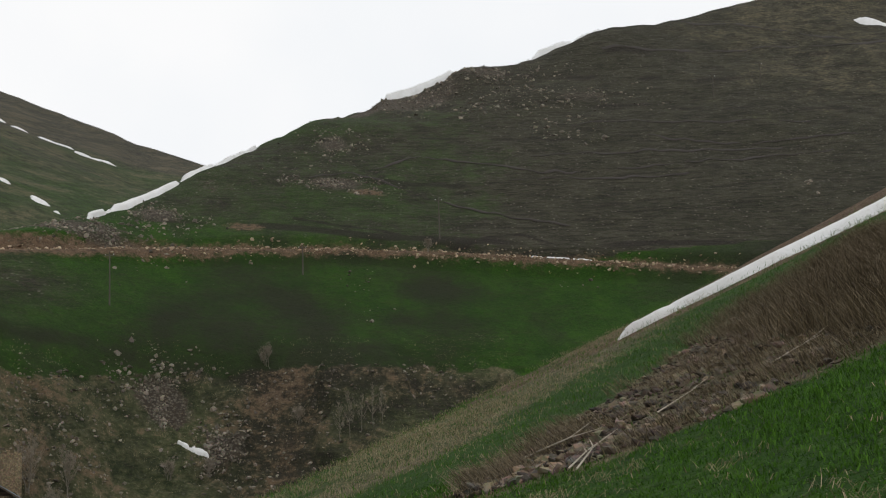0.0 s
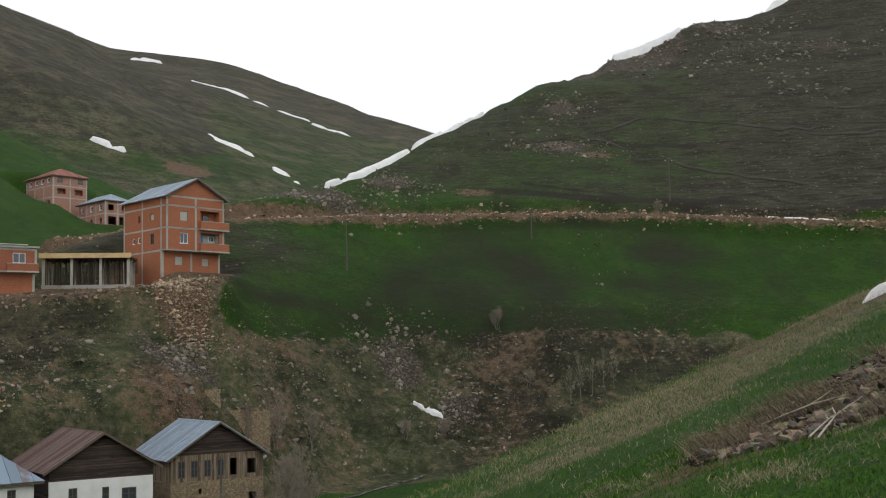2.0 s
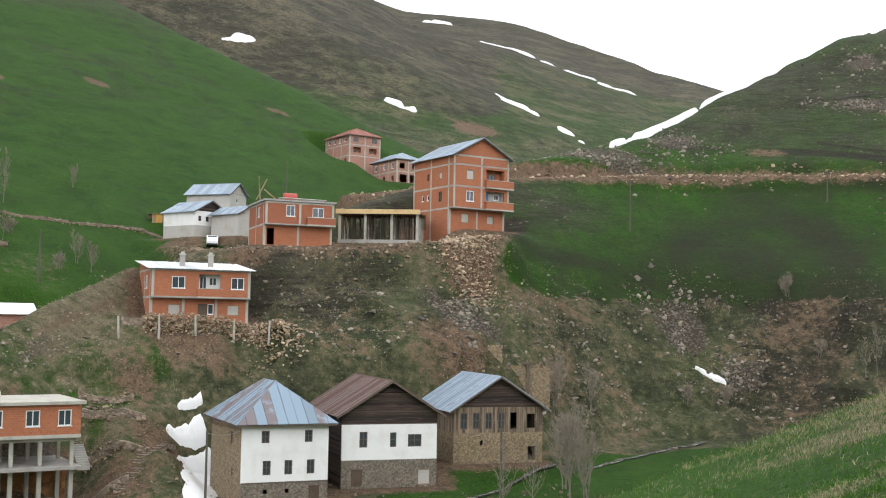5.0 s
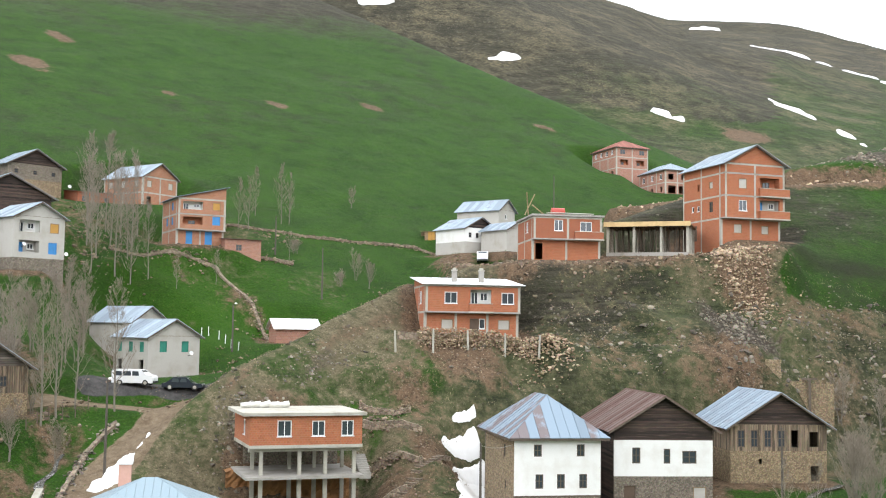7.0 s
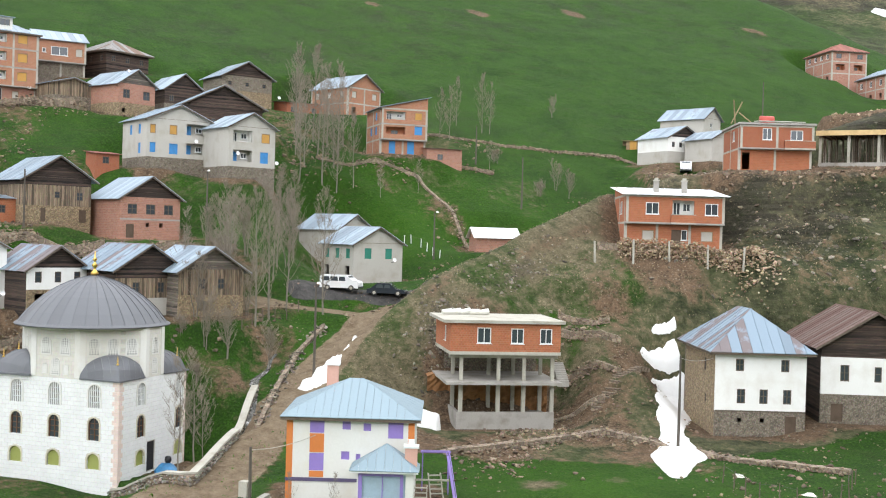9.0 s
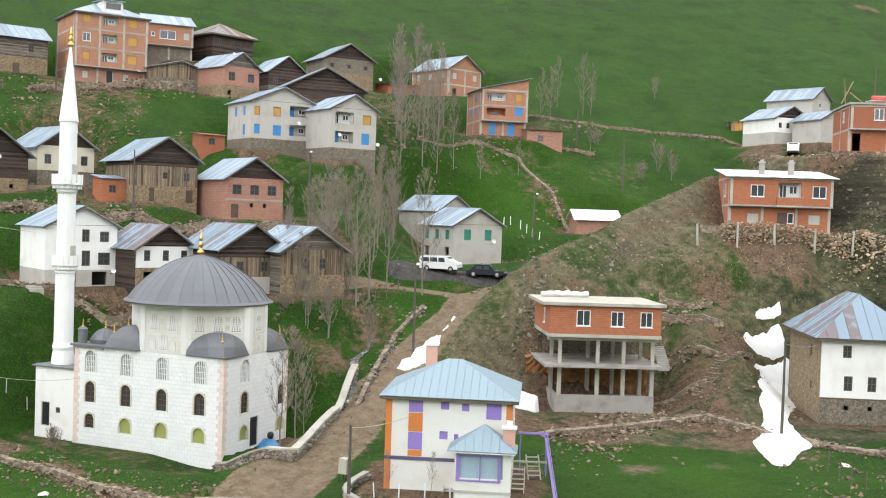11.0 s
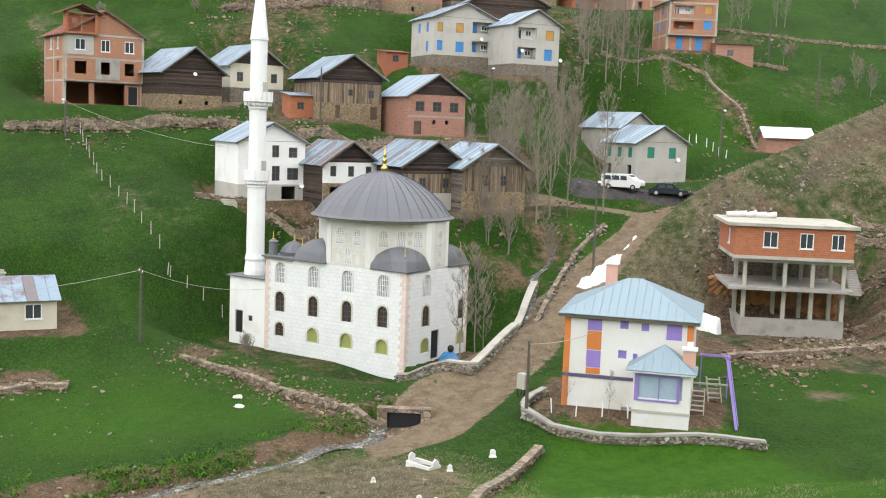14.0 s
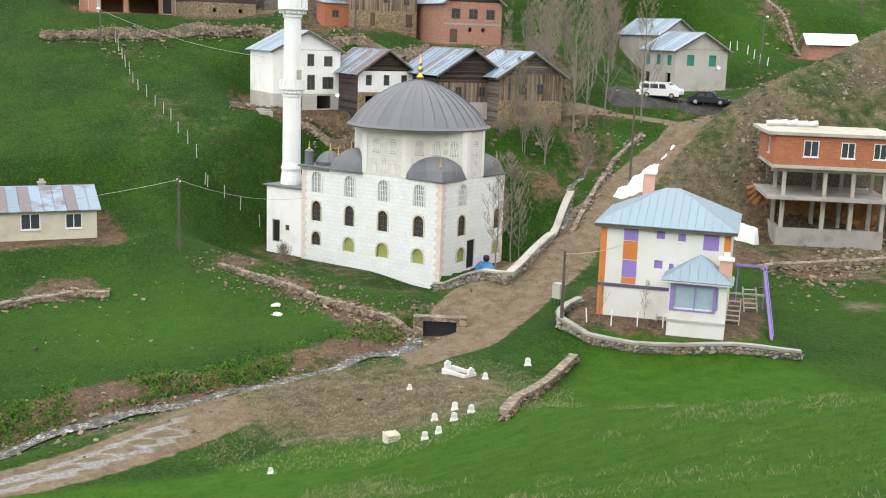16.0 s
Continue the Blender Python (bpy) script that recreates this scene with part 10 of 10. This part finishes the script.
def cart(x, y):
    top = thing("metal_stand", "pale metal drum stand beside the garden wall", "stand", Matrix.Translation(on_ground(x, y)) @ Matrix.Rotation(0.4, 4, "Z"))
    part("tank", Shape().box(-0.35, 0.35, -0.3, 0.3, 0.5, 1.6), M_SLAB, top)
    for a, b in ((-0.3, -0.25), (0.3, -0.25), (-0.3, 0.25), (0.3, 0.25)):
        part("leg", Shape().tube([(a, b, -0.1), (a, b, 0.5)], 0.035, 6), M_BLACK, top)


cart(-69.2, 42.2)


def crate_shed():
    top = thing("plank_hut", "low yellow plank hut by the field track", "hut", pose(*on_ground(-126.5, 150.5, 0.0), 0, 0, 60))
    for k in range(10):
        part("plank", Shape().box(k * 0.62, k * 0.62 + 0.58, 0, 0.05, -0.3, 1.5), M_YELLOW if k % 3 else M_TIMBER, top)
    part("back", Shape().box(0, 6.2, 1.8, 1.86, -0.3, 1.6), M_TIMBER, top)
    part("roof", Shape().prism([(-0.15, -0.2, 1.52), (6.35, -0.2, 1.52), (6.35, 2.1, 1.72), (-0.15, 2.1, 1.72)], (0, 0, 0.06)), M_TIMBER, top)


crate_shed()


def stall_annex(at, turn, w, d, h, wall_m, roof_m, label):
    house("outbuilding", label, at, turn, w, d, [(h, wall_m)], ("lean", 0.4, roof_m), [("F", w * 0.3, 0.9, 0.9, 0.9, "dark")], category="outbuilding", over=0.3, pad=False, foundation=2.0)


stall_annex((-131.6, 110.4, 10.9), 67, 5.6, 5.0, 2.6, M_BRICK_PINK, M_ROOF_RUST, "low brick annexe with timber stacked on the roof")
stall_annex((-133.2, 46.3, 0.6), 91, 3.0, 3.0, 2.6, M_BRICK, M_ROOF_BLUE, "small orange brick lean-to beside the plank house")
stall_annex((-141.5, 62.5, 7.6), 86, 3.2, 3.6, 2.2, M_BRICK_RED, M_ROOF_RED, "low red brick lean-to by the rendered house")

for x, y, z, a in ((-130.6, 77.0, 10.0, 90), (-135.6, 73.6, 11.5, 90), (-129.9, 82.6, 9.0, 80), (-140.2, 36.2, 5.0, 100), (-160.9, 75.8, 23.4, 100), (-170.5, 64.5, 20.5, 90), (-109.0, 86.5, -3.2, 85), (-111.5, 40.0, -6.9, 95), (-146.0, 93.0, 20.0, 80)):
    satellite_dish((x, y, z), a, 0.52)

crate = thing("plastic_crate", "cream slatted crate lying in the burial ground", "crate", Matrix.Translation(on_ground(-50.1, 20.9, 0.0)) @ Matrix.Scale(0.7, 4))
for k in range(5):
    part("slat", Shape().box(-0.5, 0.5, k * 0.22, k * 0.22 + 0.06, 0.0, 0.75), M_CREAM, crate)
for k in range(4):
    part("rail", Shape().box(-0.52, 0.52, -0.03, 1.0, k * 0.2, k * 0.2 + 0.06), M_CREAM, crate)
for x, y in ((-82.7, 25.1), (-80.8, 24.6), (-51.3, 75.7), (-44.5, 74.6), (-90.2, 123.0)):
    rng = random.Random(x)
    s_ = Shape().lathe([(0.95, 0.0), (0.8, 0.14), (0.5, 0.26), (0.0, 0.32)], 12)
    s_.v = [(a * rng.uniform(0.6, 1.3), b * rng.uniform(0.4, 0.9), c * rng.uniform(0.7, 1.3)) for a, b, c in s_.v]
    solid("plastic_sheet", s_, M_PLASTIC_PALE, "crumpled pale plastic sheet lying on the grass", "plastic sheet", Matrix.Translation(on_ground(x, y, 0.02)) @ Matrix.Scale(0.6, 4), group="plastic sheets")
sheet_top = Shape().prism([(0, 0, 0), (2.6, 0.2, 0.12), (2.5, 1.4, 0.15), (0.1, 1.3, 0.05)], (0, 0, 0.05))
solid("metal_sheet", sheet_top, M_ROOF_PALE, "loose blue roofing sheet lying above the houses", "metal sheet", pose(*on_ground(-172.5, 92.0, 0.8), 0, 0, 85))

steps_top = thing("stone_steps", "worn stone steps climbing between the terraces", "steps", Matrix.Identity(4))
for k in range(14):
    q = k / 13
    part("step", Shape().box(-0.75, 0.75, -0.22, 0.22, -0.3, 0.14), M_DRY, steps_top).matrix_world = Matrix.Translation(on_ground(-70.6 - 2.8 * q, 81.2 + 9.6 * q)) @ Matrix.Rotation(radians(15), 4, "Z")

# water of the stream
def stream(label, line, width, seed):
    p = np.array(line)
    n = 160
    run = np.concatenate([[0], np.cumsum(np.hypot(*np.diff(p[:, :2], axis=0).T))])
    t = np.linspace(0, run[-1], n)
    x, y, z = [np.interp(t, run, p[:, k]) for k in range(3)]
    tx, ty = np.gradient(x), np.gradient(y)
    ln = np.hypot(tx, ty)
    bend = width * 1.3 * wave(t, t * 0, 7.0, seed)
    x, y = x - ty / ln * bend, y + tx / ln * bend
    w = width * (0.35 + 1.3 * rough_noise(t, t * 0, 4, seed))
    v = [(x[k] + s * -ty[k] / ln[k] * w[k], y[k] + s * tx[k] / ln[k] * w[k], float(surface(x[k], y[k])) + 0.10) for k in range(n) for s in (-1, 0, 1)]
    f = [(k * 3 + j, k * 3 + j + 1, k * 3 + j + 4, k * 3 + j + 3) for k in range(n - 1) for j in (0, 1)]
    tagged(new("stream", mesh_from("stream", v, f, M_WATER)), label, "stream", kind="structure")


stream("shallow white-flecked mountain stream", STREAM, 0.55, 3)
stream("small stream between the gardens", UPPER_STREAM, 0.28, 5)
stream("narrow brook below the crag", BROOK, 0.35, 4)

# banks of the stream where it passes under the road
part_top = thing("culvert", "dark stone culvert mouth under the dirt road", "culvert", pose(*on_ground(-71.6, 33.9, -0.3), 0, 0, 62))
part("lintel", Shape().box(-1.9, 1.9, -0.35, 0.45, 1.45, 1.75), M_DRY, part_top)
for x0, x1 in ((-1.9, -1.2), (1.2, 1.9)):
    part("cheek", Shape().box(x0, x1, -0.35, 0.45, -0.8, 1.448), M_DRY, part_top)
# a solid black block paints the shade inside the mouth
part("cavity", Shape().box(-1.199, 1.199, 0.0, 0.4, -0.8, 1.448), M_BLACK, part_top, "dark opening")

# stones and bricks stacked in front of the orange house
rng_ = np.random.RandomState(77)
t_, off = rng_.rand(2200), rng_.normal(0, 0.38, 2200)
hx, hy = -83.4 + 9.6 * t_ + 0.74 * off, 98.2 + 9.6 * t_ - 0.67 * off
rock_heap("stone_stack", "orange-brown stones stacked along the fence of the orange house", hx, hy, sizes(2200, 0.14, 0.34, 78, 1.5), M_ROCK_ORANGE, 79, 0.3, 0.7, surface(hx, hy) + rng_.rand(2200) * 1.7 * np.clip(1.1 - np.abs(off), 0, 1))
hx, hy = rng_.normal(-73.0, 1.6, 500), rng_.normal(109.0, 1.6, 500)
rock_heap("stone_pile", "pile of broken tan stone beside the orange house", hx, hy, sizes(500, 0.15, 0.45, 80, 1.5), M_ROCK_ORANGE, 81, 0.3, 0.7, surface(hx, hy) + 1.1 * np.exp(-((hx + 73.0) ** 2 + (hy - 109.0) ** 2) / 4.0) * rng_.rand(500))

# clutter on the flat brick roof of the unfinished house
roof_at = pose(-86.4, 125.05, 9.94 + 6.1, 0, 0, 46.6)
tank = thing("water_tank", "red plastic water tank lying on the flat roof", "water tank", roof_at)
part("barrel", Shape().tube([(3.6, 4.2, 0.75), (3.62, 4.2, 0.75), (5.4, 4.2, 0.75), (5.42, 4.2, 0.75)], [0.2, 0.65, 0.65, 0.2], 16), plain("red_tank_plastic", (0.42, 0.06, 0.04), 0.45, 0, 0.1, 2.0, bumped=0), tank, smooth_faces=True)
for x in (3.9, 5.0):
    part("cradle", Shape().box(x, x + 0.15, 3.7, 4.7, 0.0, 0.25), M_TIMBER, tank)
for k, (a, b) in enumerate((((-0.6, 2.0, 0.05), (0.9, 2.6, 3.0)), ((0.2, 3.4, 0.05), (-0.3, 2.2, 3.2)), ((0.6, 2.9, 1.6), (2.4, 3.3, 0.3)))):
    solid("roof_timber", Shape().tube([a, b], 0.08, 6), M_TIMBER, "rough roof timber leaning on the unfinished house", "timber", roof_at, group="leaning timbers")
solid("roof_sheeting", Shape().prism([(2.6, 0.2, 0.28), (8.6, 0.2, 0.22), (8.8, 2.0, 0.3), (2.4, 2.2, 0.4)], (0, 0, 0.07)), M_PLASTIC_PALE, "white sheeting laid over the flat roof", "sheeting", roof_at)

# concrete steps up to the white house
stair = thing("concrete_steps", "pale concrete steps beside the white village house", "steps", Matrix.Identity(4))
for k in range(11):
    q = k / 10
    part("step", Shape().box(-0.7, 0.7, -0.22, 0.22, -0.5, 0.2), M_SLAB, stair).matrix_world = Matrix.Translation(on_ground(-114.8 - 7.6 * q, 33.6 + 0.3 * q, 0.06)) @ Matrix.Rotation(radians(92), 4, "Z")
